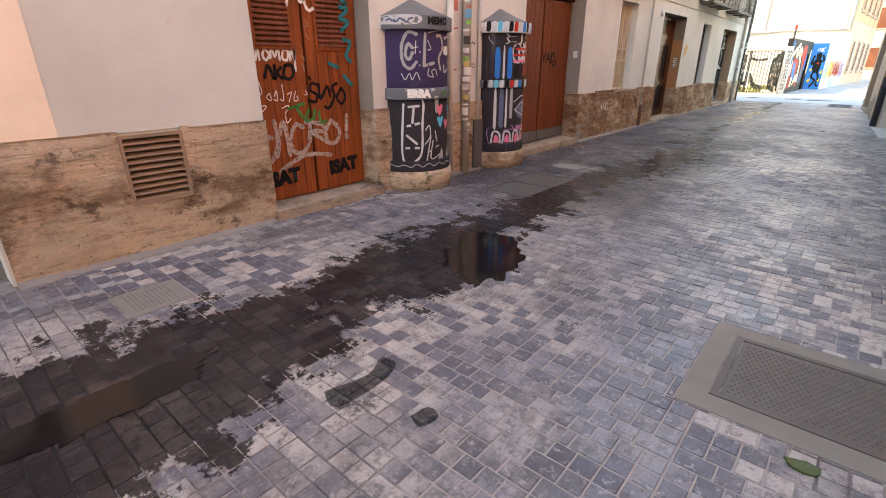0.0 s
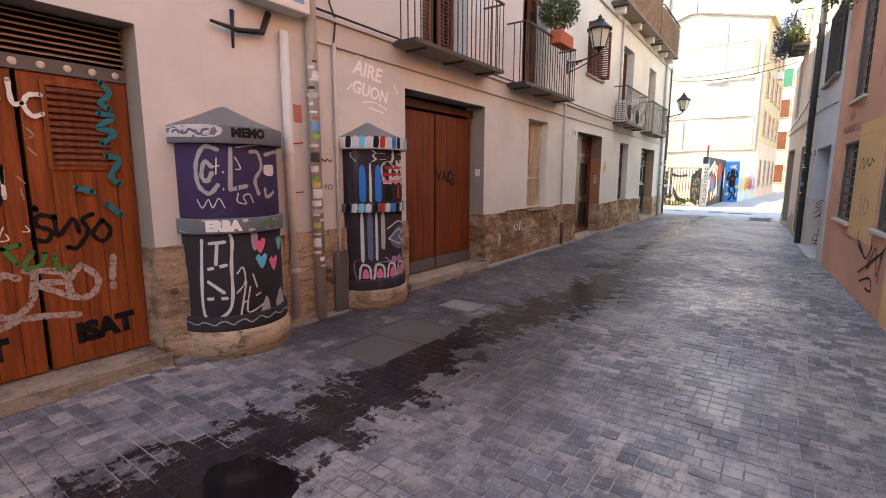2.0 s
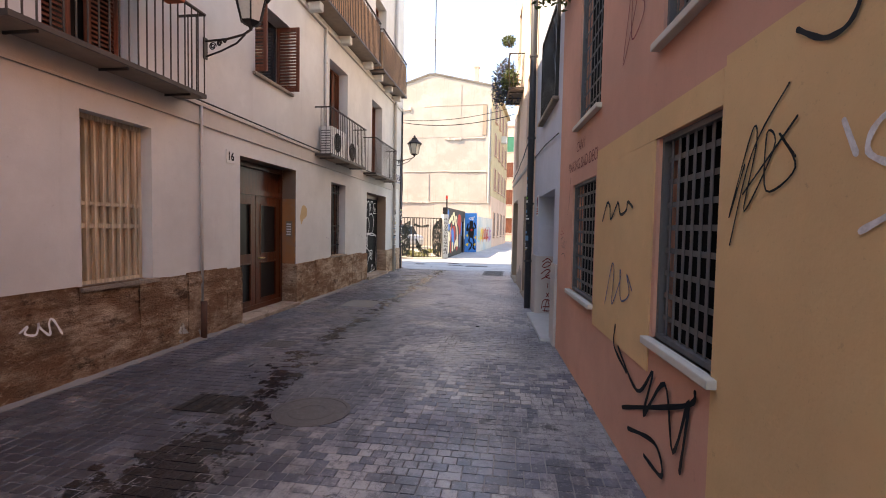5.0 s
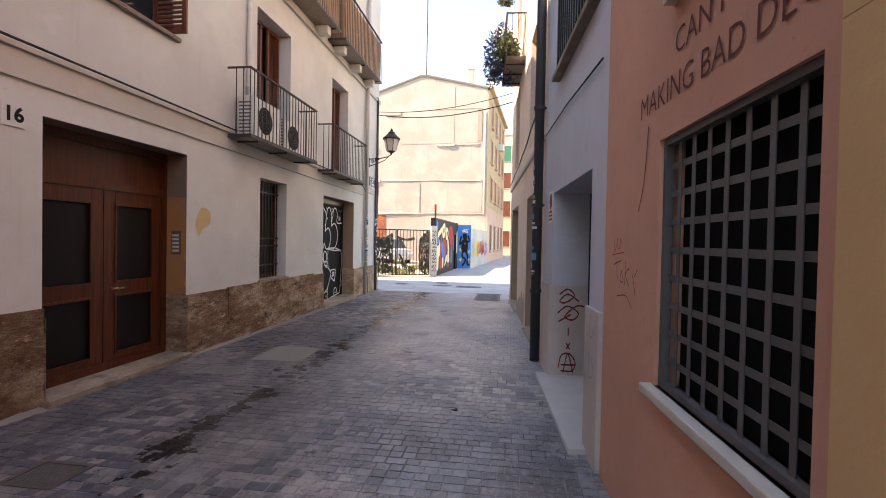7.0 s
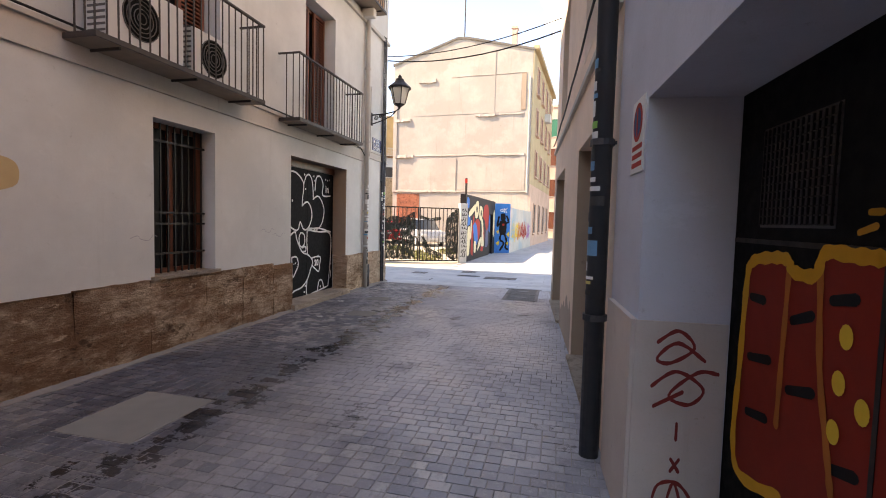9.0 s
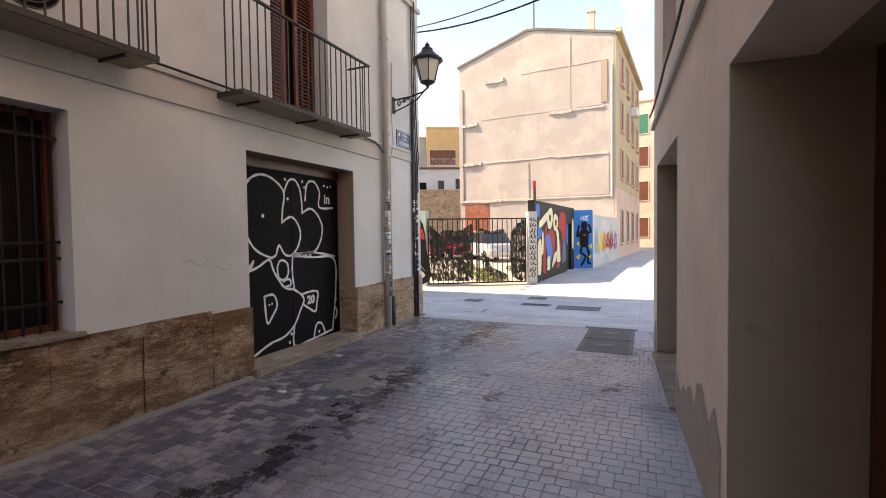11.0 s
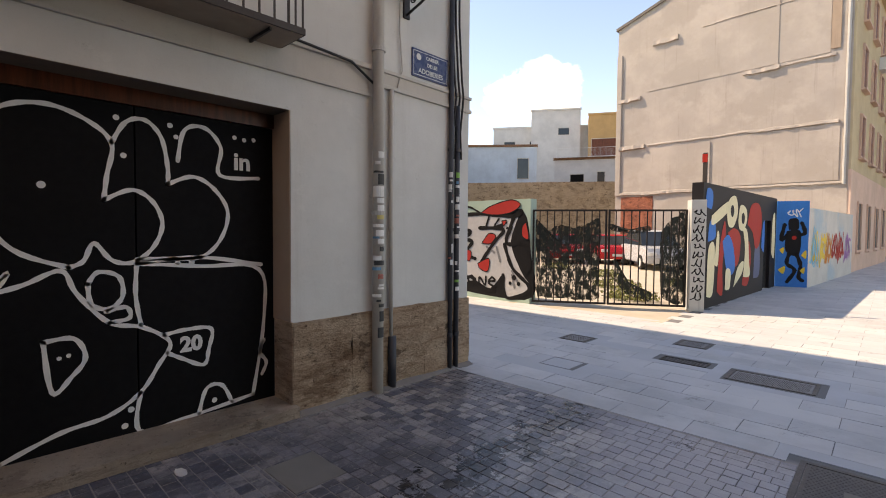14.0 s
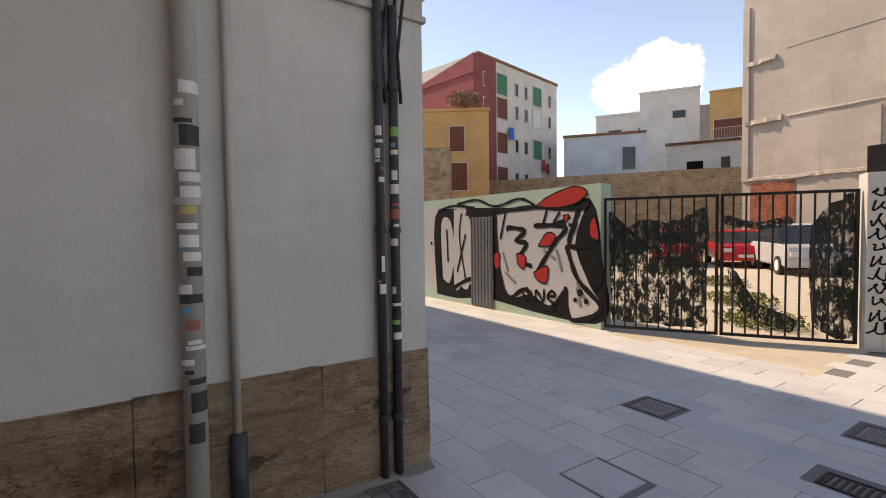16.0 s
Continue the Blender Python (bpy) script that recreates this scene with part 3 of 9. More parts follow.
SQ_COVERS = [(-3.33, -2.88, 19.93, 20.33), (-3.60, -3.17, 21.43, 21.80), (-3.50, -3.02, 6.60, 6.98), (-3.76, -3.24, 14.75, 15.12), (-3.30, -2.90, 12.28, 12.62), (-1.92, -1.12, 25.85, 26.3), (-2.70, -2.17, 26.14, 26.36), (-4.18, -3.80, 26.30, 26.67), (-3.67, -3.28, 24.93, 25.29), (-1.05, -0.34, 22.44, 24.12), (-2.82, -2.42, 27.12, 27.50)]
all_slabs = slab_rects()
slabs = [r for r in all_slabs if clear_of(r, SQ_COVERS)]
cut_slabs = []
for x0, x1, y0, y1 in (r for r in all_slabs if not clear_of(r, SQ_COVERS)):
    for i in range(8):
        for j in range(4):
            cell = (x0 + (x1 - x0) * i / 8, x0 + (x1 - x0) * (i + 1) / 8, y0 + (y1 - y0) * j / 4, y0 + (y1 - y0) * (j + 1) / 4)
            if clear_of(cell, SQ_COVERS):
                cut_slabs.append(cell)
chosen_slabs = sorted((r for r in slabs if -6 < r[0] < 1 and r[2] < 30), key=lambda r: r[2] + 0.2 * abs(r[0] + 2.5))[:150]
slab_set = set(chosen_slabs)
verts, faces = pieces_mesh([r for r in slabs if r not in slab_set], 0.0, -0.05, 0.004, 0.0012, 0.0015, 6, 0.002)
me = bpy.data.meshes.new("square_paving")
me.from_pydata(verts, [], faces)
me.materials.append(M_SLABS)
vs2, fs2 = pieces_mesh(cut_slabs, 0.0, -0.05, 0.0, 0.0, 0.0, 7, 0.0)
cut = bpy.data.meshes.new("cut_slabs")
cut.from_pydata(vs2, [], fs2)
cut.materials.append(M_JOINT_SLAB)
square = tagged(new("square_paving", me), "pale grey stone slabs in running bond", "paving", "", "structure")

cut_ob = new("cut_slabs", cut)
cut_ob.parent = square
tagged(cut_ob, "cut stone round the covers", kind="stuff")
part("back_paving", boxes((-4.3, 3.0, -14, -4.0, -0.05, -0.001)), M_CONC, None, "worn concrete paving behind", kind="structure")
bm = boxes((-30, -3.5, 28.6, 55, -0.05, 0.0))
lot = tagged(part("lot_ground", bm, M_EARTH, None), "pale gravel ground of a vacant lot", "ground", "", "structure")

# ---- left block ----
D1, VENT = (2.38, 3.78, 0.10, 2.72), (1.15, 1.62, 0.42, 0.97)
GAR, SHUT = (6.97, 9.03, 0.10, 2.72), (10.71, 11.64, 0.92, 2.70)
D16, WIN3, D20 = (13.46, 15.38, 0.06, 2.66), (17.20, 18.15, 0.86, 2.61), (19.92, 22.02, 0.09, 2.58)
UP = [(7.35, 8.45, 3.30, 5.70), (10.35, 11.45, 3.25, 5.60), (13.90, 15.10, 4.08, 5.30), (17.05, 18.25, 3.12, 5.42), (20.35, 21.45, 3.12, 5.38)]
UP2 = [(16.6, 17.8, 6.25, 8.6), (20.6, 21.8, 6.25, 8.6), (13.9, 15.1, 7.2, 8.6), (10.4, 11.4, 6.4, 8.7), (7.4, 8.4, 6.4, 8.7), (2.6, 3.6, 4.6, 6.6)]
H_LEFT = 10.4
DEPTH = 0.42
wall_left = tagged(part("wall_left", mapped(wall_mesh(0.30, 24.3, 0.0, H_LEFT, DEPTH, [D1, VENT, GAR, SHUT, D16, WIN3, D20, *UP, *UP2]), LEFT), M_GREY, None),
                   "tall pale grey rendered facade with doors and balconies", "facade", "", "structure")
# the block behind that wall, and its face on the cross street
part("block_left", boxes((-26, -4.30 - DEPTH, 23.8, 24.3, 0, H_LEFT), (-26, -4.72, -14, 23.8, H_LEFT - 0.3, H_LEFT), (-26, -25.6, -14, 23.8, 0, H_LEFT - 0.3)), M_GREY, None, "grey rendered block behind the facade", kind="structure")
# unseen wall, blackened so that the block's inside reads as unlit
part("wall_inner_left", boxes((-6.6, -6.4, -14, 23.8, 0, H_LEFT - 0.3)), M_UNLIT, None, "unseen inner wall coloured near-black for the unlit inside", kind="structure")
# wall before the block, set back, with a roller door
part("wall_set_back", boxes((-4.9, -4.55, -14, 0.30, 0, 5.0)), plaster("dirty_render", (0.20, 0.19, 0.18), amount=0.5, streak=0.5, stain=(0.45, 0.44, 0.43)), None, "dirty grey wall set back from the street", kind="structure")
# painted fields on the render
paint("painted_field", boxes((0.34, 0.80, 0.002, 0.016, 0.99, 3.6)), LEFT, M_CREAM, wall_left, "cream painted strip beside the door")
bm = bmesh.new()
vs = [bm.verts.new(p) for p in ((0.80, 0.012, 0.99), (2.38, 0.012, 0.99), (2.38, 0.012, 3.6), (0.80, 0.012, 3.6))]
bm.faces.new(vs)
bm.transform(LEFT)
part("painted_field", bm, M_PATCH, wall_left, "flat blue-grey paint over graffiti")

# ragged cement fillet along the wall foot
for u0, u1 in ((0.32, 2.34), (3.82, 6.93), (9.07, 13.42), (15.42, 19.88), (22.06, 24.3)):
    bm = bmesh.new()
    n = int((u1 - u0) / 0.06)
    top, toe, low = [], [], []
    for k in range(n + 1):
        u = u0 + (u1 - u0) * k / n
        w = 0.10 + 0.05 * noise.noise(Vector((u * 2.2, 1, 0))) + 0.03 * noise.noise(Vector((u * 9, 2, 0)))
        top.append(bm.verts.new((u, 0.02, 0.035 + 0.015 * noise.noise(Vector((u * 3, 5, 0))))))
        toe.append(bm.verts.new((u, w, 0.006)))
        low.append(bm.verts.new((u, w + 0.004, -0.01)))
    for k in range(n):
        bm.faces.new((top[k], top[k + 1], toe[k + 1], toe[k]))
        bm.faces.new((toe[k], toe[k + 1], low[k + 1], low[k]))
    part("cement_fillet", mapped(bm, LEFT), plaster("fillet_cement", (0.22, 0.195, 0.175), amount=0.9, streak=0.0, stain=(0.05, 0.045, 0.04)) if "fillet_cement" not in bpy.data.materials else bpy.data.materials["fillet_cement"], wall_left, "ragged cement fillet at the wall foot")
# plinth blocks of sandstone
rng = random.Random(3)


def plinth(u0, u1, top, m, parent, material, out=0.035, joint=0.004, holes=()):
    u = u0
    while u < u1 - 0.02:
        w = min(rng.uniform(0.55, 0.95), u1 - u)
        if u1 - (u + w) < 0.3:
            w = u1 - u
        t = top + rng.uniform(-0.02, 0.02)
        bm = bmesh.new()
        cut = [h for h in holes if h[0] < u + w and h[1] > u]
        if cut:
            h = cut[0]
            for r in ((u, h[0], -0.02, out, 0.0, t), (h[1], u + w, -0.02, out, 0.0, t), (h[0], h[1], -0.02, out, 0.0, h[2])):
                if r[1] - r[0] > 0.01:
                    box(bm, *r)
        else:
            box(bm, u + joint / 2, u + w - joint / 2, -0.02, out, 0.0, t)
            bmesh.ops.subdivide_edges(bm, edges=[e for e in bm.edges], cuts=13, use_grid_fill=True)
            for v in bm.verts:
                if v.co.y > out - 0.001:
                    q = Vector((v.co.x * 3.1, u, v.co.z * 3.1))
                    bed = noise.noise(Vector((v.co.x * 2.2, u, v.co.z * 13)))
                    v.co.y += 0.018 * noise.noise(q) + 0.009 * noise.noise(q * 4) + 0.011 * bed
                    if v.co.z > t - 0.001:
                        v.co.z += 0.018 * noise.noise(q * 2)
                        v.co.y -= 0.012
        part("plinth_block", mapped(bm, m), material, parent, smooth=False)
        u += w


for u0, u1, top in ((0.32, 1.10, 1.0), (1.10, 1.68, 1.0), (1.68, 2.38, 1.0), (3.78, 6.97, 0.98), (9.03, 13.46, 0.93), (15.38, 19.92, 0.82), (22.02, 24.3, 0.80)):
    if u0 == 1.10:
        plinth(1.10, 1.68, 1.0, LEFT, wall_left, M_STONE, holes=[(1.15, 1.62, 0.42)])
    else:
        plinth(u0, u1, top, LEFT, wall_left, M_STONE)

# string courses, sloped down towards the square to fit the camera's view
FALL = -0.0066


def fallen(bm, u0=5.42):
    for v in bm.verts:
        v.co.z += FALL * (v.co.x - u0)
    return mapped(bm, LEFT)


for u0, u1, z, h, out in ((5.42, 22.84, 2.985, 0.030, 0.028), (5.42, 22.84, 3.245, 0.045, 0.045), (5.42, 24.32, 6.05, 0.08, 0.06), (22.98, 24.32, 3.11, 0.04, 0.03), (22.98, 24.32, 3.26, 0.035, 0.03)):
    part("string_course", fallen(boxes((u0, u1, -0.02, out, z - h / 2, z + h / 2), bevel=0.008)), M_BAND, wall_left, "moulded string course")


def opening_trim(u0, u1, z0, step, m, parent):
    part("doorstep", mapped(boxes((u0 - 0.02, u1 + 0.02, -DEPTH + 0.05, 0.10, 0.0, step + 0.006), bevel=0.005), m), M_STEP, parent, "worn stone doorstep")


for d, rec, top in ((D1, 0.24, 0.98), (GAR, 0.28, 0.93), (D16, 0.28, 0.82), (D20, 0.28, 0.80)):
    opening_trim(d[0], d[1], 0, d[2], LEFT, wall_left)
    for u in (d[0], d[1] - 0.010):
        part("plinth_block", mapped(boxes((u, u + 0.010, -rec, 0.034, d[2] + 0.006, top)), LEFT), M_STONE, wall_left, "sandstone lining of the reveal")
# brown lining whose colour carries the shade of the deep reveal
part("reveal_lining", mapped(boxes((22.010, 22.020, -0.30, -0.003, 0.80, 2.58)), LEFT), M_STAIN_SHADE, wall_left, "brown reveal lining darkened for the recess shade")
# a little browner than the wall, with shade under the balconies painted in
part("frieze", fallen(boxes((5.44, 22.82, -0.004, 0.012, 3.00, 3.222), (22.99, 24.3, -0.004, 0.012, 3.13, 3.242))), M_BAND, wall_left, "slightly browner frieze band, darkened for balcony shade")


def louvres(bm, u0, u1, z0, z1, n, d0, d1):
    for k in range(n):
        z = z0 + (z1 - z0) * (k + 0.5) / n
        h = (z1 - z0) / n
        vs = [(u0, d0, z + h * 0.35), (u1, d0, z + h * 0.35), (u1, d1, z - h * 0.25), (u0, d1, z - h * 0.25)]
        a = [bm.verts.new(v) for v in vs]
        b = [bm.verts.new((v[0], v[1], v[2] - h * 0.22)) for v in vs]
        bm.faces.new(a)
        bm.faces.new(b[::-1])
        for i in range(4):
            bm.faces.new((a[i], b[i], b[(i + 1) % 4], a[(i + 1) % 4]))
    return bm


def frame_bars(u0, u1, z0, z1, w, d0, d1):
    return [(u0, u0 + w, d0, d1, z0, z1), (u1 - w, u1, d0, d1, z0, z1), (u0 + w, u1 - w, d0, d1, z0, z0 + w), (u0 + w, u1 - w, d0, d1, z1 - w, z1)]


# wall vent
vent = thing("wall_vent", LEFT @ Vector((1.385, 0, 0.42)), "brown metal louvred vent set in the stone plinth", "vent")
part("frame", mapped(boxes(*frame_bars(1.15, 1.62, 0.42, 0.97, 0.025, -0.03, 0.045)), LEFT), M_LOUVRE, vent)
for k in range(10):
    z = 0.445 + 0.05 * k
    part("slat", mapped(louvres(bmesh.new(), 1.175, 1.595, z, z + 0.05, 1, -0.03, 0.035), LEFT), M_LOUVRE, vent)
part("backing", mapped(boxes((1.17, 1.60, -0.12, -0.10, 0.43, 0.96)), LEFT), M_UNLIT, vent)


def graffiti(strokes, m, material, parent, width=0.025, lift=0.004, label="", curved=True):
    bm = bmesh.new()
    for s in strokes:
        ribbon(bm, s, width, lift, curved)
    return paint("graffiti", bm, m, material, parent, label)


# door reveals: old paint and stains, with the recess shade put into the colour
M_JAMB = plaster("dirty_shaded_reveal", (0.27, 0.235, 0.205), amount=0.6, streak=0.5, stain=(0.10, 0.08, 0.065))
M_JAMB_BROWN = plaster("shaded_peeling_brown", (0.17, 0.125, 0.095), amount=0.7, streak=0.6, stain=(0.05, 0.035, 0.028))
M_PEEL = plaster("bare_orange_render", (0.44, 0.215, 0.085), amount=0.5, streak=0.3)
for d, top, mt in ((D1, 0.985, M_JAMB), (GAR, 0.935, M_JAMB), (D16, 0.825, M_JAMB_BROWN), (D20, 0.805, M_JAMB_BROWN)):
    part("reveal_face", mapped(boxes((d[1] - 0.003, d[1] + 0.001, -0.275, -0.003, top, d[3] - 0.003), (d[0] + 0.004, d[1] - 0.004, -0.275, -0.003, d[3] - 0.003, d[3] + 0.001)), LEFT), mt, wall_left, "stained render in the door reveal, darkened for recess shade")
for z, hh, ph in ((1.72, 0.18, 0), (1.30, 0.20, 1.1), (1.00, 0.12, 2.3)):
    bm = bmesh.new()
    bm.faces.new([bm.verts.new((D16[1] - 0.006, -0.135 + 0.115 * math.cos(a) * (1 + 0.15 * math.sin(3 * a + ph)), z + hh * math.sin(a) * (1 + 0.25 * math.sin(2 * a + ph)))) for a in (math.tau * q / 22 for q in range(22))])
    part("peeled_patch", mapped(bm, LEFT), M_PEEL, wall_left, "bare orange render where paint peeled")

# double door with vents, covered in tags
door = thing("double_door", LEFT @ Vector((3.08, -0.2, 0.10)), "red-brown wooden double door with louvres, covered in graffiti", "door")
R0 = -0.24
for u0, u1 in ((2.38, 3.075), (3.085, 3.78)):
    leaf = part("door_leaf", mapped(boxes((u0 + 0.01, u1 - 0.01, R0 - 0.04, R0, 0.12, 2.30), bevel=0.004), LEFT), M_WOOD, door)
    part("louvre_frame", mapped(boxes(*frame_bars(u0 + 0.13, u1 - 0.13, 1.62, 2.25, 0.03, R0, R0 + 0.018)), LEFT), M_WOOD, leaf)
    part("louvre_panel", mapped(louvres(bmesh.new(), u0 + 0.16, u1 - 0.16, 1.65, 2.22, 12, R0 + 0.002, R0 + 0.03), LEFT), M_SHUTTER, leaf, "slatted vent panel")
    for k in range(1, 5):
        uu = u0 + (u1 - u0) * k / 5
        part("plank_joint", mapped(boxes((uu - 0.003, uu + 0.003, R0, R0 + 0.002, 0.13, 1.60)), LEFT), M_WOOD_DARK, leaf)
part("transom", mapped(boxes((2.38, 3.78, R0 - 0.05, R0 + 0.02, 2.30, 2.40), bevel=0.004), LEFT), M_GRILLE, door, "grey riveted transom bar")
bm = bmesh.new()
for k in range(9):
    p = LEFT @ Vector((2.46 + k * 0.155, R0 + 0.022, 2.35))
    bmesh.ops.create_uvsphere(bm, u_segments=10, v_segments=6, radius=0.028, matrix=Matrix.Translation(p) @ Matrix.Diagonal((0.3, 1, 1, 1)))
part("rivet_row", bm, M_SILL, door, "pale round studs", True)
part("louvre_panel", mapped(louvres(bmesh.new(), 2.40, 3.76, 2.42, 2.72, 7, R0 - 0.04, R0 + 0.03), LEFT), M_LOUVRE, door, "dark slatted fanlight")
part("backing", mapped(boxes((2.38, 3.78, R0 - 0.10, R0 - 0.06, 0.1, 2.72)), LEFT), M_UNLIT, door)

# carriage door
# the red door wood again, in a darker tone
M_WOOD_DARKER = wood("darker_red_wood", (0.165, 0.041, 0.014), 0.45, (7, 7, 0.3))
gate_door = thing("carriage_door", LEFT @ Vector((8.0, -0.2, 0.10)), "wide varnished red-brown wooden carriage door", "door")
R1 = -0.28
part("backing", mapped(boxes((6.97, 9.03, R1 - 0.12, R1 - 0.08, 0.1, 2.72)), LEFT), M_UNLIT, gate_door)
for u0, u1 in ((6.97, 7.995), (8.005, 9.03)):
    leaf = part("door_leaf", mapped(boxes((u0 + 0.01, u1 - 0.01, R1 - 0.06, R1, 0.12, 2.52), bevel=0.005), LEFT), M_WOOD_DARKER, gate_door)
    n = 7
    for k in range(n):
        a, b = u0 + 0.02 + (u1 - u0 - 0.04) * k / n, u0 + 0.02 + (u1 - u0 - 0.04) * (k + 1) / n
        part("plank", mapped(boxes((a + 0.002, b - 0.002, R1, R1 + 0.012, 0.32, 2.50), bevel=0.003), LEFT), M_WOOD_DARKER, leaf)
    part("kick_plate", mapped(boxes((u0 + 0.015, u1 - 0.015, R1, R1 + 0.018, 0.13, 0.31), bevel=0.003), LEFT), M_GRILLE, leaf, "grey metal kick plate")
part("lintel_rail", mapped(boxes((6.97, 9.03, R1 - 0.06, R1 + 0.05, 2.55, 2.66), bevel=0.004), LEFT), M_WOOD_DARK, gate_door)
ic = thing("door_bell", LEFT @ Vector((9.03, -0.15, 1.6)), "small grey door bell panel in the reveal", "door bell")
part("plate", boxes((-4.46, -4.38, 9.005, 9.028, 1.58, 1.70), bevel=0.004), M_PLASTIC, ic)

# cream window with barred shutters
w1 = thing("barred_window", LEFT @ Vector((11.17, -0.2, 0.92)), "cream-painted barred window with closed lower panel", "window")
M_CREAMWOOD = wood("cream_wood", (0.60, 0.50, 0.36), 0.6)
R2 = -0.16
part("panel", mapped(boxes((10.71, 11.64, R2 - 0.06, R2 - 0.03, 0.92, 2.70)), LEFT), M_CREAMWOOD, w1)
part("frame", mapped(boxes(*frame_bars(10.71, 11.64, 0.92, 2.70, 0.05, R2 - 0.03, R2 + 0.02), (10.76, 11.59, R2 - 0.03, R2 + 0.015, 1.52, 1.57), (10.76, 11.59, R2 - 0.03, R2 + 0.015, 1.76, 1.80)), LEFT), M_CREAMWOOD, w1)
for k in range(8):
    u = 10.80 + k * 0.107
    part("bar", mapped(boxes((u - 0.013, u + 0.013, R2 - 0.02, R2 + 0.025, 0.97, 2.65), bevel=0.003), LEFT), M_CREAMWOOD, w1)
part("window_sill", mapped(boxes((10.66, 11.69, -0.2, 0.06, 0.885, 0.93), bevel=0.006), LEFT), M_STEP, w1)

# door sixteen
d16 = thing("entrance_door", LEFT @ Vector((14.4, -0.3, 0.06)), "dark brown glazed wooden double entrance door", "door")
R3 = -0.30
part("backing", mapped(boxes((13.46, 15.38, R3 - 0.12, R3 - 0.10, 0.06, 2.66)), LEFT), M_UNLIT, d16)
part("frame", mapped(boxes(*frame_bars(13.46, 15.38, 0.06, 2.66, 0.09, R3 - 0.08, R3 + 0.02), (13.55, 15.29, R3 - 0.08, R3 + 0.02, 2.10, 2.20)), LEFT), M_WOOD_DARK, d16)
part("fanlight", mapped(boxes((13.55, 15.29, R3 - 0.06, R3 - 0.03, 2.20, 2.57)), LEFT), M_WOOD_DARK, d16)
for u0, u1 in ((13.55, 14.415), (14.425, 15.29)):
    leaf = part("door_leaf", mapped(boxes(*frame_bars(u0, u1, 0.08, 2.10, 0.15, R3 - 0.05, R3), (u0 + 0.15, u1 - 0.15, R3 - 0.05, R3, 0.90, 1.05), bevel=0.004), LEFT), M_WOOD_DARK, d16)
    for z0, z1 in ((0.23, 0.90), (1.05, 1.95)):
        part("pane", mapped(boxes((u0 + 0.15, u1 - 0.15, R3 - 0.03, R3 - 0.022, z0, z1)), LEFT), M_DARKPANE, leaf)
        part("beading", mapped(boxes(*frame_bars(u0 + 0.145, u1 - 0.145, z0 - 0.005, z1 + 0.005, 0.022, R3, R3 + 0.012)), LEFT), M_WOOD_DARK, leaf)
bm = bmesh.new()
tube(bm, [LEFT @ Vector(p) for p in ((14.52, R3, 0.98), (14.52, R3 + 0.05, 0.98), (14.66, R3 + 0.05, 0.98))], 0.012, 8)
part("door_handle", bm, plain("brass", (0.55, 0.40, 0.16), 0.3, 1.0), d16, "brass lever handle", True)
part("ochre_patch", boxes((-4.60, -4.32, 15.372, 15.379, 0.8, 2.1)), plaster("peeling_ochre", (0.33, 0.15, 0.06), amount=0.4, second=(0.20, 0.17, 0.15)), wall_left, "ochre paint flaking in the reveal")
icm = thing("intercom", LEFT @ Vector((15.36, -0.15, 1.40)), "metal intercom panel with rows of buttons in the reveal", "intercom")
part("plate", boxes((-4.50, -4.37, 15.355, 15.371, 1.36, 1.66), bevel=0.004), plain("brushed_bronze", (0.22, 0.17, 0.12), 0.4, 0.8), icm)
for k in range(5):
    part("button", boxes((-4.48, -4.39, 15.350, 15.356, 1.39 + k * 0.05, 1.415 + k * 0.05)), M_PLASTIC, icm)
num = thing("house_number", LEFT @ Vector((13.2, 0, 2.5)), "white tile plaque with black number 16", "house number")
part("plate", mapped(boxes((13.10, 13.30, 0.0, 0.012, 2.50, 2.70), bevel=0.003), LEFT), M_PLASTIC, num)
lettering("16", 0.17, on_wall(LEFT, 13.2, 2.60, 0.015), SP["black"], num, "number_lettering", "black digits", 0.006)

# barred window
w3 = thing("barred_window", LEFT @ Vector((17.67, -0.2, 0.86)), "dark window behind black vertical iron bars", "window")
R4 = -0.18
part("pane", mapped(boxes((17.20, 18.15, R4 - 0.12, R4 - 0.10, 0.86, 2.61)), LEFT), M_DARKPANE, w3)
part("frame", mapped(boxes(*frame_bars(17.20, 18.15, 0.86, 2.61, 0.06, R4 - 0.10, R4 - 0.05), (17.65, 17.70, R4 - 0.10, R4 - 0.05, 0.92, 2.55)), LEFT), M_SHUTTER, w3)
for k in range(9):
    u = 17.25 + k * 0.106
    part("bar", mapped(boxes((u - 0.008, u + 0.008, R4, R4 + 0.016, 0.87, 2.60)), LEFT), M_IRON, w3)
for z in (1.10, 1.45, 1.58, 2.40):
    part("cross_bar", mapped(boxes((17.20, 18.15, R4 - 0.004, R4 + 0.020, z - 0.012, z + 0.012)), LEFT), M_IRON, w3)
part("window_sill", mapped(boxes((17.15, 18.20, -0.3, 0.05, 0.83, 0.87), bevel=0.006), LEFT), M_STEP, w3)

# black shutter door with white drawing
d20 = thing("garage_door", LEFT @ Vector((20.97, -0.3, 0.09)), "black garage door with white spray-painted cartoon lines", "door")
R5 = -0.30
for u0, u1 in ((19.92, 20.965), (20.975, 22.02)):
    part("door_leaf", mapped(boxes((u0, u1, R5 - 0.05, R5, 0.09, 2.46), bevel=0.003), LEFT), M_BLACK, d20)
part("lintel_rail", mapped(boxes((19.92, 22.02, R5 - 0.05, R5 + 0.03, 2.46, 2.58), bevel=0.003), LEFT), M_WOOD_DARK, d20)


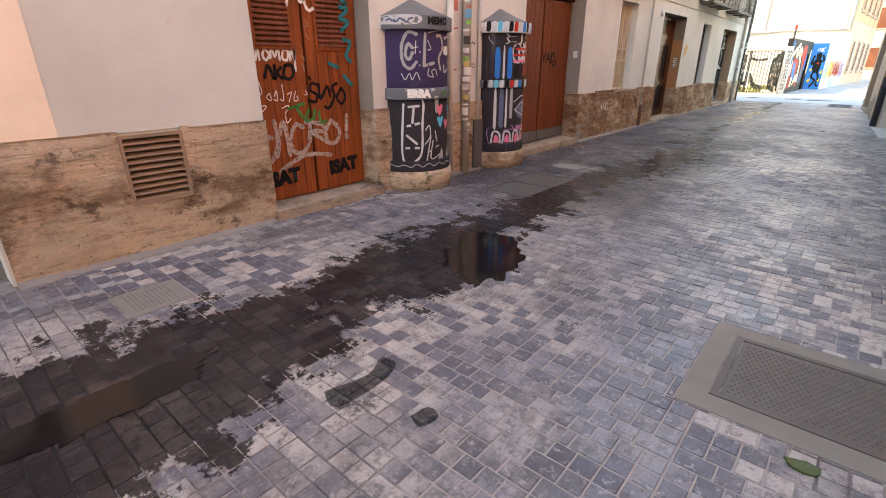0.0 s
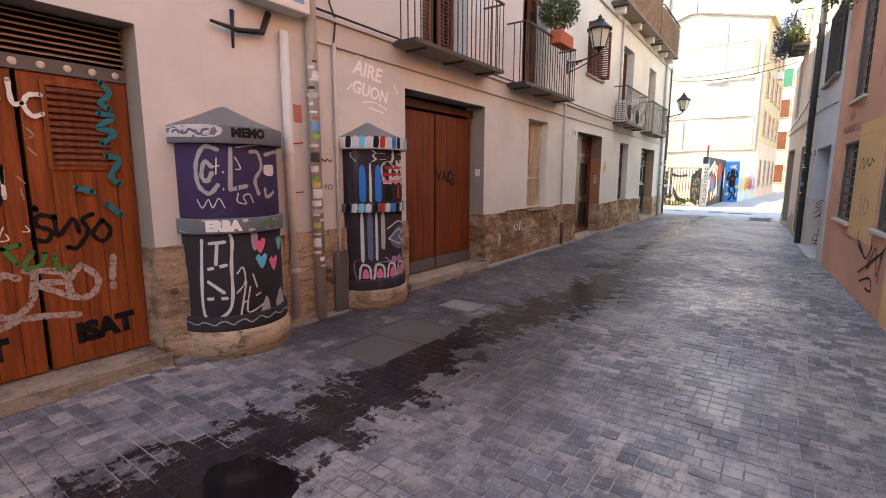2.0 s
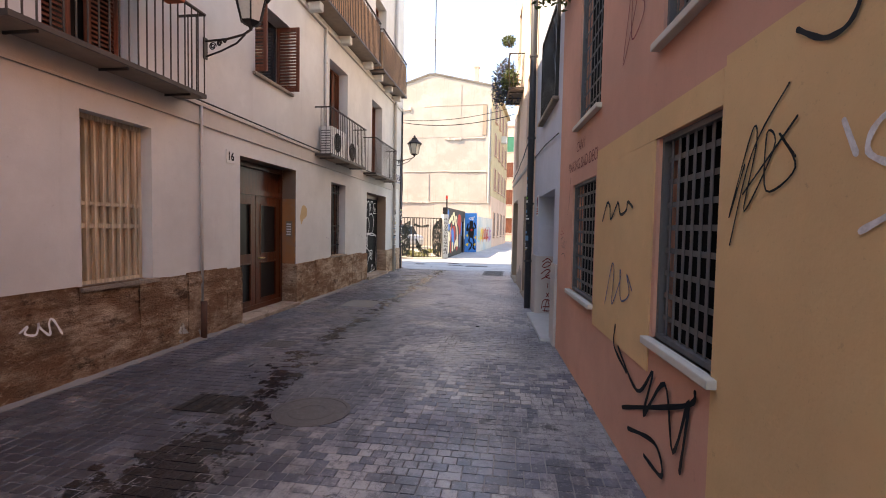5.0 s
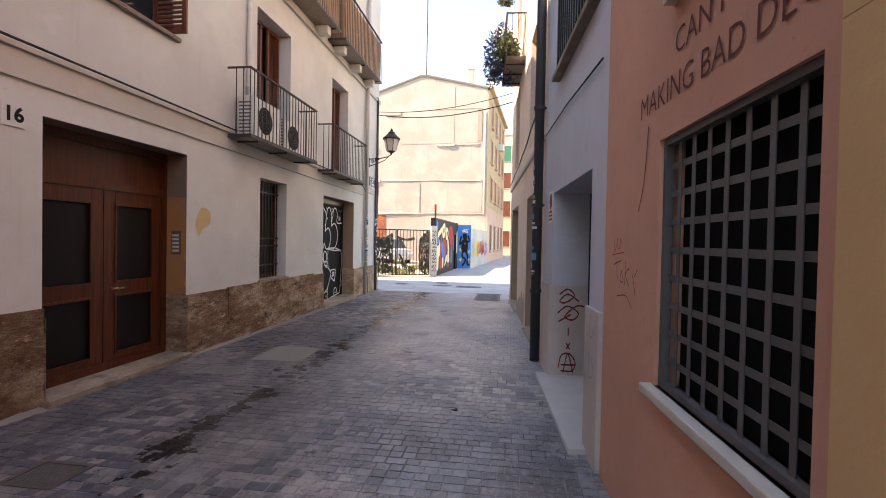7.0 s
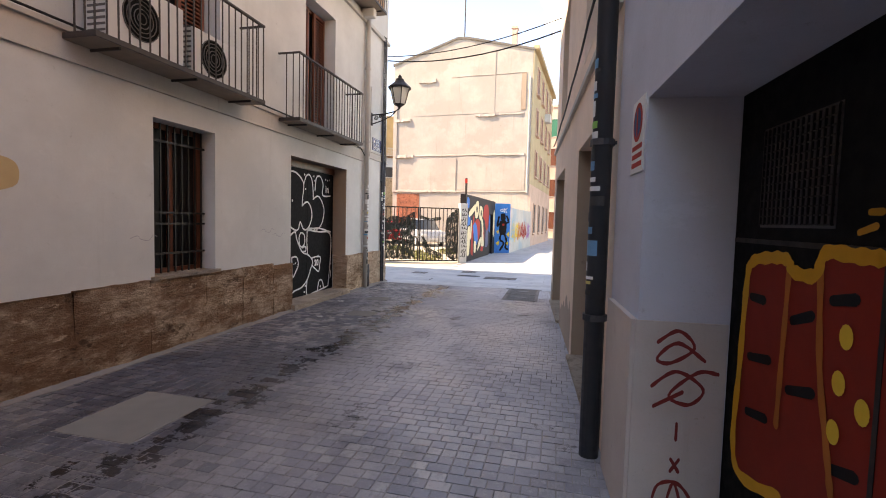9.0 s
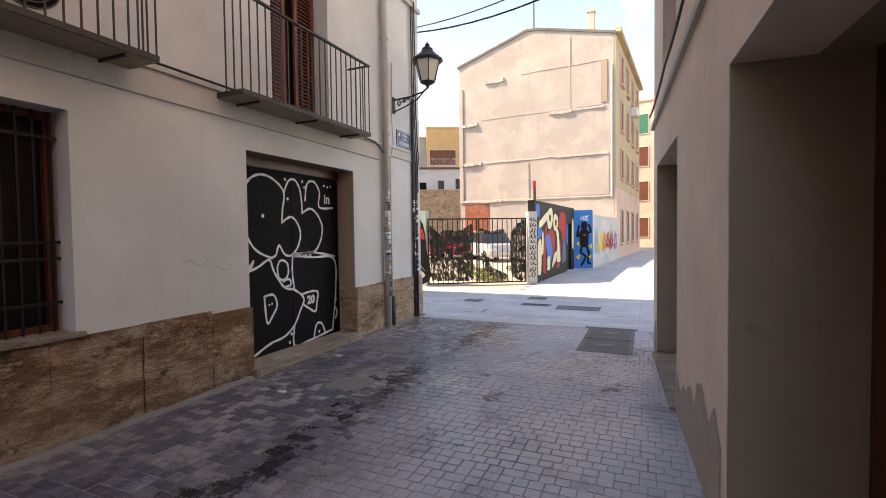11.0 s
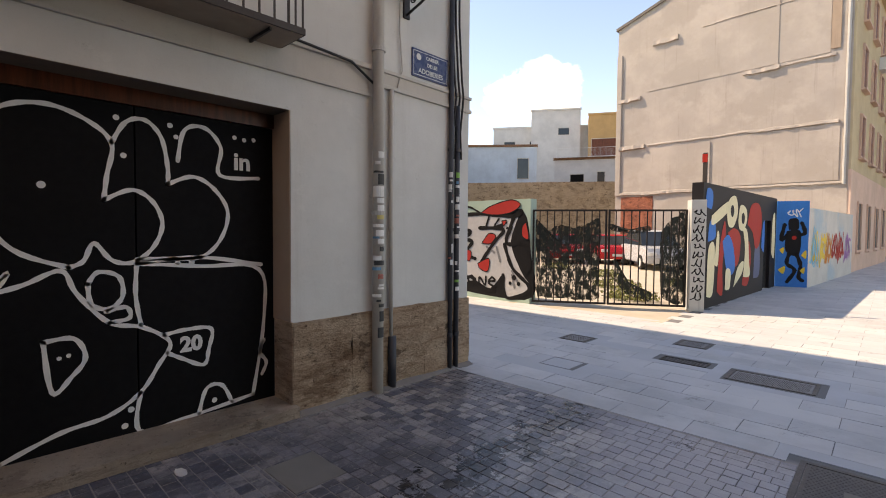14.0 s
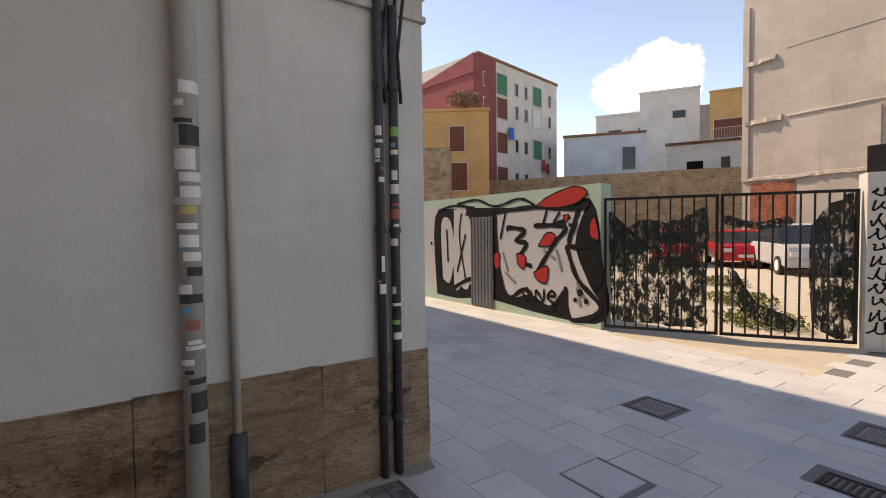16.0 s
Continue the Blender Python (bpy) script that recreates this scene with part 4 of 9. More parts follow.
# ---- upper openings, balconies ----
def balcony_window(u0, u1, z0, z1, m, half_open=True, base=None):
    t = thing("balcony_window", m @ Vector(((u0 + u1) / 2, -0.3, z0)), "brown slatted wooden balcony shutters over a dark window", "window", "balcony windows")
    part("pane", mapped(boxes((u0, u1, -0.34, -0.32, z0, z1)), m), M_DARKPANE, t)
    part("frame", mapped(boxes(*frame_bars(u0, u1, z0, z1, 0.06, -0.32, -0.27)), m), M_SHUTTER, t)
    for a, b in ((u0 + 0.03, u0 + 0.03 + (u1 - u0) * 0.42), (u1 - 0.03 - (u1 - u0) * 0.36, u1 - 0.03)):
        s = part("shutter_leaf", mapped(boxes(*frame_bars(a, b, z0 + 0.03, z1 - 0.03, 0.055, -0.26, -0.22)), m), M_SHUTTER, t)
        part("slats", mapped(louvres(bmesh.new(), a + 0.055, b - 0.055, z0 + 0.09, z1 - 0.09, int((z1 - z0) / 0.055), -0.255, -0.225), m), M_SHUTTER, s)
        if not half_open:
            break
    return t


def balcony(u0, u1, z, m, out=0.37, rail=1.0, material=None, label="iron balcony with thin upright bars and a tiled slab", mat_rail=None):
    mr = mat_rail or M_RAIL
    t = thing("balcony", m @ Vector(((u0 + u1) / 2, 0, z)), label, "balcony", "iron balconies")
    part("slab", mapped(boxes((u0, u1, 0.0, out, z - 0.035, z + 0.01), bevel=0.008), m), M_SLAB, t, "thin stained slab")
    for u in (u0 + 0.25, (u0 + u1) / 2, u1 - 0.25):
        part("bracket", mapped(boxes((u - 0.008, u + 0.008, 0.0, out - 0.02, z - 0.06, z - 0.03)), m), M_RAIL, t)
    part("edge_bar", mapped(boxes((u0 - 0.01, u1 + 0.01, out, out + 0.015, z - 0.03, z + 0.02), (u0 - 0.01, u0, 0, out, z - 0.03, z + 0.02), (u1, u1 + 0.01, 0, out, z - 0.03, z + 0.02)), m), mr, t)
    part("hand_rail", mapped(boxes((u0 - 0.015, u1 + 0.015, out - 0.03, out + 0.012, z + rail - 0.012, z + rail + 0.012), (u0 - 0.015, u0 + 0.015, 0, out - 0.03, z + rail - 0.012, z + rail + 0.012), (u1 - 0.015, u1 + 0.015, 0, out - 0.03, z + rail - 0.012, z + rail + 0.012), bevel=0.003), m), mr, t)
    spots = []
    n = max(2, round((u1 - u0) / 0.115))
    spots += [(u0 + (u1 - u0) * k / n, out - 0.008) for k in range(n + 1)]
    k = 1
    while k * 0.115 < out - 0.05:
        spots += [(u0, out - k * 0.115), (u1, out - k * 0.115)]
        k += 1
    for u, d in spots:
        part("baluster", mapped(boxes((u - 0.006, u + 0.006, d - 0.006, d + 0.006, z, z + rail)), m), mr, t)
    return t


BALC = [(6.74, 8.95, 3.22), (9.76, 12.10, 3.19), (16.25, 18.64, 3.11), (19.55, 21.93, 3.09)]
for (u0, u1, z), w in zip(BALC, (UP[0], UP[1], UP[3], UP[4])):
    balcony_window(*w, LEFT)
    balcony(u0, u1, z, LEFT)
for w in UP2:
    balcony_window(*w, LEFT, False)
M_REED = wood("sun_bleached_reed", (0.36, 0.22, 0.13), 0.8)
for u0, u1, z in ((15.55, 19.75, 6.16), (20.05, 23.05, 6.14), (6.6, 12.2, 6.3)):
    t = balcony(u0, u1, z, LEFT, 0.42, 1.15, None, "upper balcony screened with faded reed matting")
    part("reed_screen", mapped(boxes((u0 + 0.02, u1 - 0.02, 0.37, 0.385, z + 0.03, z + 1.08), (u0 + 0.02, u0 + 0.035, 0.05, 0.37, z + 0.03, z + 1.08)), LEFT), M_REED, t, "faded reed matting")
    for u in (u0 + 0.35, (u0 + u1) / 2, u1 - 0.35):
        part("bracket", mapped(boxes((u - 0.09, u + 0.09, 0, 0.30, z - 0.22, z - 0.035), bevel=0.03), LEFT), M_GREY, t, "moulded bracket")
# small window with folding shutters
t = thing("window", LEFT @ Vector((14.5, -0.2, 4.08)), "small window with open brown wooden shutters", "window")
part("pane", mapped(boxes((13.90, 15.10, -0.30, -0.28, 4.08, 5.30)), LEFT), M_GLASS, t)
for u, s in ((13.90, 1), (15.10, -1)):
    sh = part("shutter_leaf", mapped(boxes(*[(min(u, u + s * 0.03), max(u, u + s * 0.03), a, b, c, d) for a, b, c, d in ((-0.25, -0.19, 4.1, 5.28), (0.14, 0.2, 4.1, 5.28), (-0.19, 0.14, 4.1, 4.17), (-0.19, 0.14, 5.2, 5.28))]), LEFT), M_SHUTTER, t)
    bm = bmesh.new()
    for k in range(18):
        z = 4.18 + k * 0.057
        box(bm, min(u, u + s * 0.025), max(u, u + s * 0.025), -0.19, 0.14, z, z + 0.03)
    part("slats", mapped(bm, LEFT), M_SHUTTER, sh)
part("window_sill", mapped(boxes((13.82, 15.18, -0.3, 0.06, 4.03, 4.08), bevel=0.008), LEFT), M_STEP, t)

# air conditioners on the third balcony
def aircon(u0, u1, z, m, d0, d1, h):
    t = thing("air_conditioner", m @ Vector(((u0 + u1) / 2, (d0 + d1) / 2, z)), "off-white outdoor air conditioner on a balcony", "air conditioner", "air conditioners")
    part("case", mapped(boxes((u0, u1, d0, d1, z, z + h), bevel=0.012), m), M_PLASTIC, t)
    bm = bmesh.new()
    for r in (0.21, 0.17, 0.13, 0.09, 0.05):
        pts = [m @ Vector((u0 + (u1 - u0) * 0.40 + r * math.cos(k * math.tau / 20), d1 + 0.008, z + h / 2 + r * math.sin(k * math.tau / 20))) for k in range(21)]
        tube(bm, pts, 0.005, 5)
    part("fan_guard", bm, M_GRILLE, t, "round fan guard")
    bm = bmesh.new()
    disc(bm, u0 + (u1 - u0) * 0.40, z + h / 2, 0.215, d1 + 0.003, 24)
    part("fan_opening", mapped(bm, m), M_UNLIT, t)
    for k in range(9):
        part("slat", mapped(boxes((u0 - 0.006, u0, d0 + 0.03, d1 - 0.03, z + 0.07 + k * 0.055, z + 0.09 + k * 0.055)), m), M_GRILLE, t)
    return t


aircon(16.42, 17.30, 3.13, LEFT, 0.05, 0.31, 0.62)
aircon(17.45, 18.25, 3.13, LEFT, 0.06, 0.30, 0.52)

# ---- street lamps on brackets ----
M_LAMPGLASS = plain("frosted_lamp_glass", (0.62, 0.58, 0.48), 0.35, 0, 0.08)


def wall_lamp(u, z, m, reach=0.68):
    t = thing("wall_lamp", m @ Vector((u, 0, z)), "black iron wall lantern on a scrolled bracket", "street lamp", "wall lanterns")
    P = lambda a, b, c: m @ Vector((a, b, c))
    part("back_plate", mapped(boxes((u - 0.04, u + 0.04, 0.0, 0.02, z - 0.16, z + 0.13), bevel=0.006), m), M_IRON, t)
    bm = bmesh.new()
    tube(bm, [P(u, 0.0, z + 0.08), P(u, reach * 0.5, z + 0.10), P(u, reach * 0.85, z + 0.15), P(u, reach, z + 0.21)], 0.016, 8)
    tube(bm, [P(u, 0.0, z - 0.13), P(u, reach * 0.35, z - 0.06), P(u, reach * 0.7, z + 0.04), P(u, reach * 0.88, z + 0.15)], 0.013, 8)
    for c, r in (((0.12, 0.01), 0.055), ((0.22, 0.045), 0.04), ((0.30, 0.075), 0.028)):
        pts = [P(u, c[0] + r * (1 - k / 26) * math.cos(k * 0.6), z + c[1] + r * (1 - k / 26) * math.sin(k * 0.6)) for k in range(22)]
        tube(bm, pts, 0.008, 6)
    part("bracket", bm, M_IRON, t, "scrolled iron bracket", True)
    c = P(u, reach, 0)
    body = part("lantern_body", lathe(bmesh.new(), [(0.02, z + 0.20), (0.035, z + 0.25), (0.10, z + 0.28), (0.135, z + 0.31)], c.x, c.y, 6), M_IRON, t)
    part("glazing", lathe(bmesh.new(), [(0.130, z + 0.312), (0.222, z + 0.66)], c.x, c.y, 6), M_LAMPGLASS, t, "milky glass panes")
    for k in range(6):
        a = k * math.tau / 6
        bm = tube(bmesh.new(), [(c.x + 0.134 * math.cos(a), c.y + 0.134 * math.sin(a), z + 0.31), (c.x + 0.228 * math.cos(a), c.y + 0.228 * math.sin(a), z + 0.665)], 0.011, 5)
        part("glazing_bar", bm, M_IRON, t)
    part("cap", lathe(bmesh.new(), [(0.262, z + 0.655), (0.268, z + 0.68), (0.16, z + 0.77), (0.10, z + 0.83), (0.095, z + 0.87), (0.04, z + 0.89), (0.045, z + 0.93), (0.006, z + 0.98)], c.x, c.y, 12), M_IRON, t, "domed iron cap")
    return t


wall_lamp(12.62, 4.0, LEFT)
wall_lamp(23.30, 3.90, LEFT)

# ---- round graffiti columns against the wall ----
def advert_column(u, z_top, radius, base_col, bands, label):
    c = LEFT @ Vector((u, -0.06, 0))
    t = thing("utility_column", (c.x, c.y, 0), label, "column", "round utility columns")
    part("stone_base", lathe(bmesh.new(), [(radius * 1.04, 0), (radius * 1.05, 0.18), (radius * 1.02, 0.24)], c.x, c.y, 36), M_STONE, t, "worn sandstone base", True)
    z = 0.24
    for name, r, h, mat in bands:
        prof = [(radius * r, z), (radius * r + 0.004, z + 0.01), (radius * r + 0.004, z + h - 0.01), (radius * r, z + h)]
        part(name, lathe(bmesh.new(), prof, c.x, c.y, 40), mat, t, "", True)
        z += h
    part("roof", lathe(bmesh.new(), [(radius * 1.05, z), (radius * 0.6, z + 0.09), (radius * 0.25, z + 0.17), (0.04, z + 0.215), (0.035, z + 0.25), (0.0105, z + 0.26)], c.x, c.y, 36), M_ROOF, t, "grey conical zinc cap", False)
    return t, c


M_ROOF = plain("zinc_roof", (0.17, 0.165, 0.16), 0.6, 0.3, 0.3, 12)
M_PURPLE = plaster("purple_paint", (0.045, 0.032, 0.085), stain=(0.2, 0.2, 0.22), amount=0.4, streak=0.4)
M_GREYBLUE = plaster("grey_rim_paint", (0.13, 0.14, 0.16), stain=(0.3, 0.33, 0.36), amount=0.5, streak=0.4)
M_DARKPAINT = plaster("dark_paint", (0.030, 0.026, 0.032), stain=(0.25, 0.25, 0.27), amount=0.35, streak=0.5)
M_MAUVE = plaster("mauve_paint", (0.20, 0.07, 0.19), stain=(0.5, 0.4, 0.5), amount=0.4, streak=0.2)
col1, c1 = advert_column(4.45, 2.2, 0.49, None, [("plinth_ring", 1.0, 0.13, M_DARKPAINT), ("lower_drum", 0.93, 0.72, M_DARKPAINT), ("middle_ring", 1.0, 0.13, M_GREYBLUE), ("upper_drum", 0.93, 0.62, M_PURPLE), ("rim", 1.04, 0.14, M_GREYBLUE)],
                          "round street column painted purple with graffiti")
col2, c2 = advert_column(6.28, 2.2, 0.47, None, [("plinth_ring", 1.0, 0.12, M_DARKPAINT), ("lower_drum", 0.92, 0.80, M_DARKPAINT), ("middle_ring", 1.0, 0.10, M_GREYBLUE), ("upper_drum", 0.92, 0.62, M_DARKPAINT), ("rim", 1.06, 0.13, M_PLASTIC)],
                          "round street column with striped paint and graffiti")

# ---- pipes on the left wall ----
def pipe(name, u, z0, z1, r, d, m, material, label, clips=(), elbow=None):
    t = thing(name, m @ Vector((u, d, z0)), label, "pipe")
    pts = [m @ Vector((u, d, z0)), m @ Vector((u, d, z1))]
    part("pipe_run", tube(bmesh.new(), pts, r, 14), material, t, "", True)
    for z in clips:
        part("clip", tube(bmesh.new(), [m @ Vector((u, d, z - 0.02)), m @ Vector((u, d, z + 0.02))], r * 1.22, 14), material, t)
        part("stay", mapped(boxes((u - 0.012, u + 0.012, 0.0, d, z - 0.01, z + 0.01)), m), material, t)
    return t


pipe("conduit", 5.08, 0.1, 2.96, 0.045, 0.06, LEFT, M_PIPE_WHITE, "pale conduit pipe on the wall", (0.6, 1.8))
drain1 = pipe("drainpipe", 5.40, 0.0, H_LEFT, 0.06, 0.075, LEFT, M_PIPE, "grey drainpipe plastered with stickers", (1.2, 2.4, 3.6, 5.0))
pipe("conduit", 5.74, 0.05, 3.0, 0.022, 0.03, LEFT, M_PIPE, "thin grey conduit on the wall", (0.9, 1.9))
drain2 = pipe("drainpipe", 22.89, 0.0, H_LEFT, 0.055, 0.075, LEFT, M_PIPE, "grey drainpipe covered with torn stickers", (1.75, 3.3, 4.9, 6.2))
pipe("conduit", 23.09, 0.5, 2.98, 0.022, 0.03, LEFT, M_PIPE, "thin pale conduit on the wall", (1.6,))
pipe("conduit_sleeve", 23.09, 0.0, 0.52, 0.045, 0.05, LEFT, M_PIPE_DARK, "black plastic sleeve round a conduit", ())
pipe("conduit", 23.955, 0.0, H_LEFT * 0.4, 0.028, 0.04, LEFT, M_PIPE_DARK, "dark cable conduit at the corner", (0.4, 1.6, 2.5))
pipe("conduit", 24.055, 0.0, 3.0, 0.03, 0.045, LEFT, M_PIPE_DARK, "dark cable conduit at the corner", (0.4, 1.6, 2.5))
pipe("conduit", 12.5, 0.5, 3.2, 0.02, 0.03, LEFT, M_PIPE, "pale drain from the balcony", (1.4, 2.4))
pipe("conduit_sleeve", 12.5, 0.0, 0.52, 0.045, 0.05, LEFT, plain("rusty_iron", (0.10, 0.045, 0.028), 0.8, 0.1, 0.4, 18), "rusty dark pipe sleeve", ())
pipe("conduit", 16.75, 3.2, 6.0, 0.035, 0.04, LEFT, M_PIPE_WHITE, "white drain beside the balcony", (4.0, 5.2))


def stickers(parent, u, d, r, m, zs, seed):
    g = random.Random(seed)
    for z0, z1 in zs:
        z = z0
        while z < z1:
            h = g.choice((0.02, 0.03, 0.045, 0.06, 0.10))
            a0 = g.uniform(-0.4, 1.2) + math.pi / 2
            sweep = g.uniform(0.8, 2.4)
            bm = bmesh.new()
            n = 6
            lo = [bm.verts.new(m @ Vector((u + (r + 0.002) * math.cos(a0 + sweep * (k / n - 0.5)), d + (r + 0.002) * math.sin(a0 + sweep * (k / n - 0.5)), z))) for k in range(n + 1)]
            hi = [bm.verts.new(m @ Vector((u + (r + 0.002) * math.cos(a0 + sweep * (k / n - 0.5)), d + (r + 0.002) * math.sin(a0 + sweep * (k / n - 0.5)), z + h))) for k in range(n + 1)]
            for k in range(n):
                bm.faces.new((lo[k], lo[k + 1], hi[k + 1], hi[k]))
            part("sticker", bm, M_STICK[g.choice(("white", "white", "white", "black", "black", "white", "blue", "white", "yellow", "white", "red", "black", "white", "green"))], parent)
            z += h + g.uniform(0.0, 0.06)


stickers(drain1, 5.40, 0.075, 0.06, LEFT, [(0.6, 2.75)], 2)
stickers(drain2, 22.89, 0.075, 0.055, LEFT, [(0.55, 2.3)], 5)

stickers(bpy.data.objects["conduit.005"], 23.955, 0.04, 0.028, LEFT, [(1.2, 1.5), (1.9, 2.3)], 12)
stickers(bpy.data.objects["conduit.006"], 24.055, 0.045, 0.03, LEFT, [(0.9, 1.2), (1.5, 2.2)], 13)
# electricity box and broken lamp bracket
t = thing("meter_box", LEFT @ Vector((4.95, 0.1, 3.14)), "white plastic meter box with stickers high on the wall", "meter box")
part("case", mapped(boxes((4.62, 5.30, 0.0, 0.20, 3.14, 3.75), bevel=0.015), LEFT), M_PLASTIC, t)
for k, c in enumerate(("yellow", "white", "blue")):
    part("sticker", mapped(boxes((4.70 + k * 0.2, 4.83 + k * 0.2, 0.200, 0.204, 3.22, 3.32)), LEFT), M_STICK[c], t)
t = thing("iron_bracket", LEFT @ Vector((4.5, 0, 2.8)), "old black iron bracket stub on the wall", "bracket")
bm = bmesh.new()
tube(bm, [LEFT @ Vector(p) for p in ((4.95, 0.02, 3.1), (4.85, 0.05, 2.9), (4.6, 0.06, 2.86), (4.35, 0.06, 2.88))], [0.03, 0.03, 0.022, 0.012], 8)
tube(bm, [LEFT @ Vector(p) for p in ((4.55, 0.05, 2.70), (4.56, 0.05, 3.02))], [0.012, 0.02], 8)
part("arm", bm, M_IRON, t, "", True)
# street name plate
t = thing("street_sign", LEFT @ Vector((23.65, 0, 3.2)), "dark blue enamel street name plate with white letters", "street sign")
part("plate", mapped(boxes((23.38, 23.92, 0.0, 0.015, 3.195, 3.485), bevel=0.003), LEFT), plain("blue_enamel", (0.02, 0.03, 0.10), 0.3, 0, 0.1), t)
part("border", mapped(boxes(*frame_bars(23.395, 23.905, 3.215, 3.465, 0.006, 0.015, 0.017)), LEFT), M_PLASTIC, t)
for s, z, sz in (("CARRER", 3.415, 0.052), ("DE LES", 3.345, 0.052), ("ADOBERIES", 3.265, 0.072)):
    lettering(s, sz, on_wall(LEFT, 23.67 if sz < 0.06 else 23.65, z, 0.018), M_PLASTIC, t, "lettering", "white capitals", 0.002)
bm = bmesh.new()
disc(bm, 23.47, 3.405, 0.035, 0.018, 12)
part("crest", mapped(bm, LEFT), M_PLASTIC, t, "small pale crest")

# ---- right side buildings ----
RW1, RW2 = (8.79, 9.54, 0.97, 2.14), (11.07, 12.15, 0.92, 2.10)
RU1, RU2 = (8.81, 9.55, 2.70, 4.10), (10.99, 11.97, 2.72, 4.60)
BD, BW = (13.52, 15.42, 0.0, 2.18), (13.45, 15.12, 3.45, 4.80)
D3, D4 = (17.1, 18.6, 0.0, 2.40), (20.56, 22.62, 0.0, 2.44)
D3U, D4U = (17.2, 18.4, 3.3, 5.2), (20.7, 21.9, 3.4, 5.2)
wall_pink = tagged(part("wall_right_pink", mapped(wall_mesh(-14, 13.10, 0, 6.6, 0.35, [RW1, RW2, RU1, RU2]), RIGHT), M_PINK, None), "terracotta rendered wall with ochre repainted areas and graffiti", "wall", "", "structure")
wall_blue = tagged(part("wall_right_blue", mapped(wall_mesh(13.10, 16.15, 0, 9.4, 0.35, [BD, BW]), RIGHT), M_BLUE, None), "pale blue-grey rendered wall with a deep doorway", "wall", "", "structure")
wall_beige = tagged(part("wall_right_beige", mapped(wall_mesh(16.15, 23.10, 0, 10.4, 0.35, [D3, D4, D3U, D4U, (17.3, 18.3, 6.4, 8.2), (20.8, 21.8, 6.4, 8.2)]), RIGHT), M_BEIGE, None), "stained beige rendered wall with flaking foot", "wall", "", "structure")
part("block_right", mapped(boxes((-14, 13.10, -9, -8.6, 0, 6.6), (22.75, 23.10, -12, -0.352, 0, 10.4), (-14, 13.1, -8.6, -0.352, 6.3, 6.59), (13.1, 22.75, -9, -0.352, 9.0, 9.3)), RIGHT), M_BEIGE, None, "beige rendered block behind", kind="structure")
# unseen wall, blackened like the one inside the left block
part("wall_inner_right", mapped(boxes((-14, 22.7, -2.6, -2.4, 0, 6.25)), RIGHT), M_UNLIT, None, "unseen inner wall coloured near-black for the unlit inside", kind="structure")
# ochre repaint
bm = boxes((3.0, 8.78, 0.002, 0.010, 0.0, 2.34), (8.78, 8.795, 0.002, 0.010, 0.0, 2.30), (8.797, 11.0, 0.002, 0.010, 2.142, 2.30), (9.58, 11.0, 0.002, 0.010, 0.75, 2.14))
paint("painted_field", bm, RIGHT, M_YELLOW, wall_pink, "flat ochre paint over graffiti")
paint("painted_field", boxes((3.0, 7.3, 0.003, 0.013, 2.34, 2.62)), RIGHT, M_YELLOW, wall_pink, "second ochre paint area")


def grid_window(o, m, nu, nz, bar, label, sill=True):
    u0, u1, z0, z1 = o
    t = thing("barred_window", m @ Vector(((u0 + u1) / 2, 0, z0)), label, "window", "grille windows")
    part("pane", mapped(boxes((u0, u1, -0.13, -0.12, z0, z1)), m), M_UNLIT, t)
    part("frame", mapped(boxes(*frame_bars(u0, u1, z0, z1, 0.03, -0.06, -0.02)), m), M_GRILLE, t)
    for k in range(1, nu):
        u = u0 + (u1 - u0) * k / nu
        part("bar", mapped(boxes((u - bar / 2, u + bar / 2, -0.045, -0.041, z0 + 0.03, z1 - 0.03)), m), M_GRILLE, t)
    for k in range(1, nz):
        z = z0 + (z1 - z0) * k / nz
        part("cross_bar", mapped(boxes((u0 + 0.03, u1 - 0.03, -0.0505, -0.0465, z - bar / 2, z + bar / 2)), m), M_GRILLE, t)
    if sill:
        part("window_sill", mapped(boxes((u0 - 0.05, u1 + 0.05, -0.15, 0.055, z0 - 0.045, z0), bevel=0.008), m), M_SILL, t, "chipped pale stone sill")
    return t


for o in (RW1, RW2):
    grid_window(o, RIGHT, 8, 9, 0.030, "dark window behind a flat grey steel grid")
for o in (RU1, RU2):
    grid_window(o, RIGHT, 8, 12, 0.020, "upper window behind a flat grey steel grid")
# recessed black door
bdoor = thing("recessed_door", RIGHT @ Vector((14.5, -0.3, 0)), "black metal door with red and yellow graffiti and mesh light", "door")
RB = -0.42
part("doorway_reveal", mapped(boxes((13.40, 13.519, -1.0, -0.35, 0, 2.4), (15.421, 15.54, -1.0, -0.35, 0, 2.4), (13.40, 15.54, -1.0, -0.35, 2.181, 2.4)), RIGHT), M_BLUE, wall_blue)
part("door_leaf", mapped(boxes((13.52, 15.42, RB - 0.05, RB, 0.02, 2.18)), RIGHT), M_BLACK, bdoor)
part("socle", mapped(boxes((15.425 - 0.02, 15.421, -0.41, 0.012, 0.046, 1.10)), RIGHT), M_SOCLE, wall_blue, "stained stone socle in the reveal")
part("socle", mapped(boxes((13.12, 13.52, 0.0, 0.03, 0.0, 1.12)), RIGHT), M_SOCLE, wall_blue, "grey stone socle")
part("socle", mapped(boxes((15.42, 16.10, 0.0, 0.03, 0.0, 1.10)), RIGHT), M_SOCLE, wall_blue, "grey stone socle")
part("doorstep", mapped(boxes((13.40, 15.50, RB, 0.16, 0.0, 0.045), bevel=0.006), RIGHT), plain("marble_step", (0.52, 0.50, 0.47), 0.5), wall_blue, "pale marble doorstep")
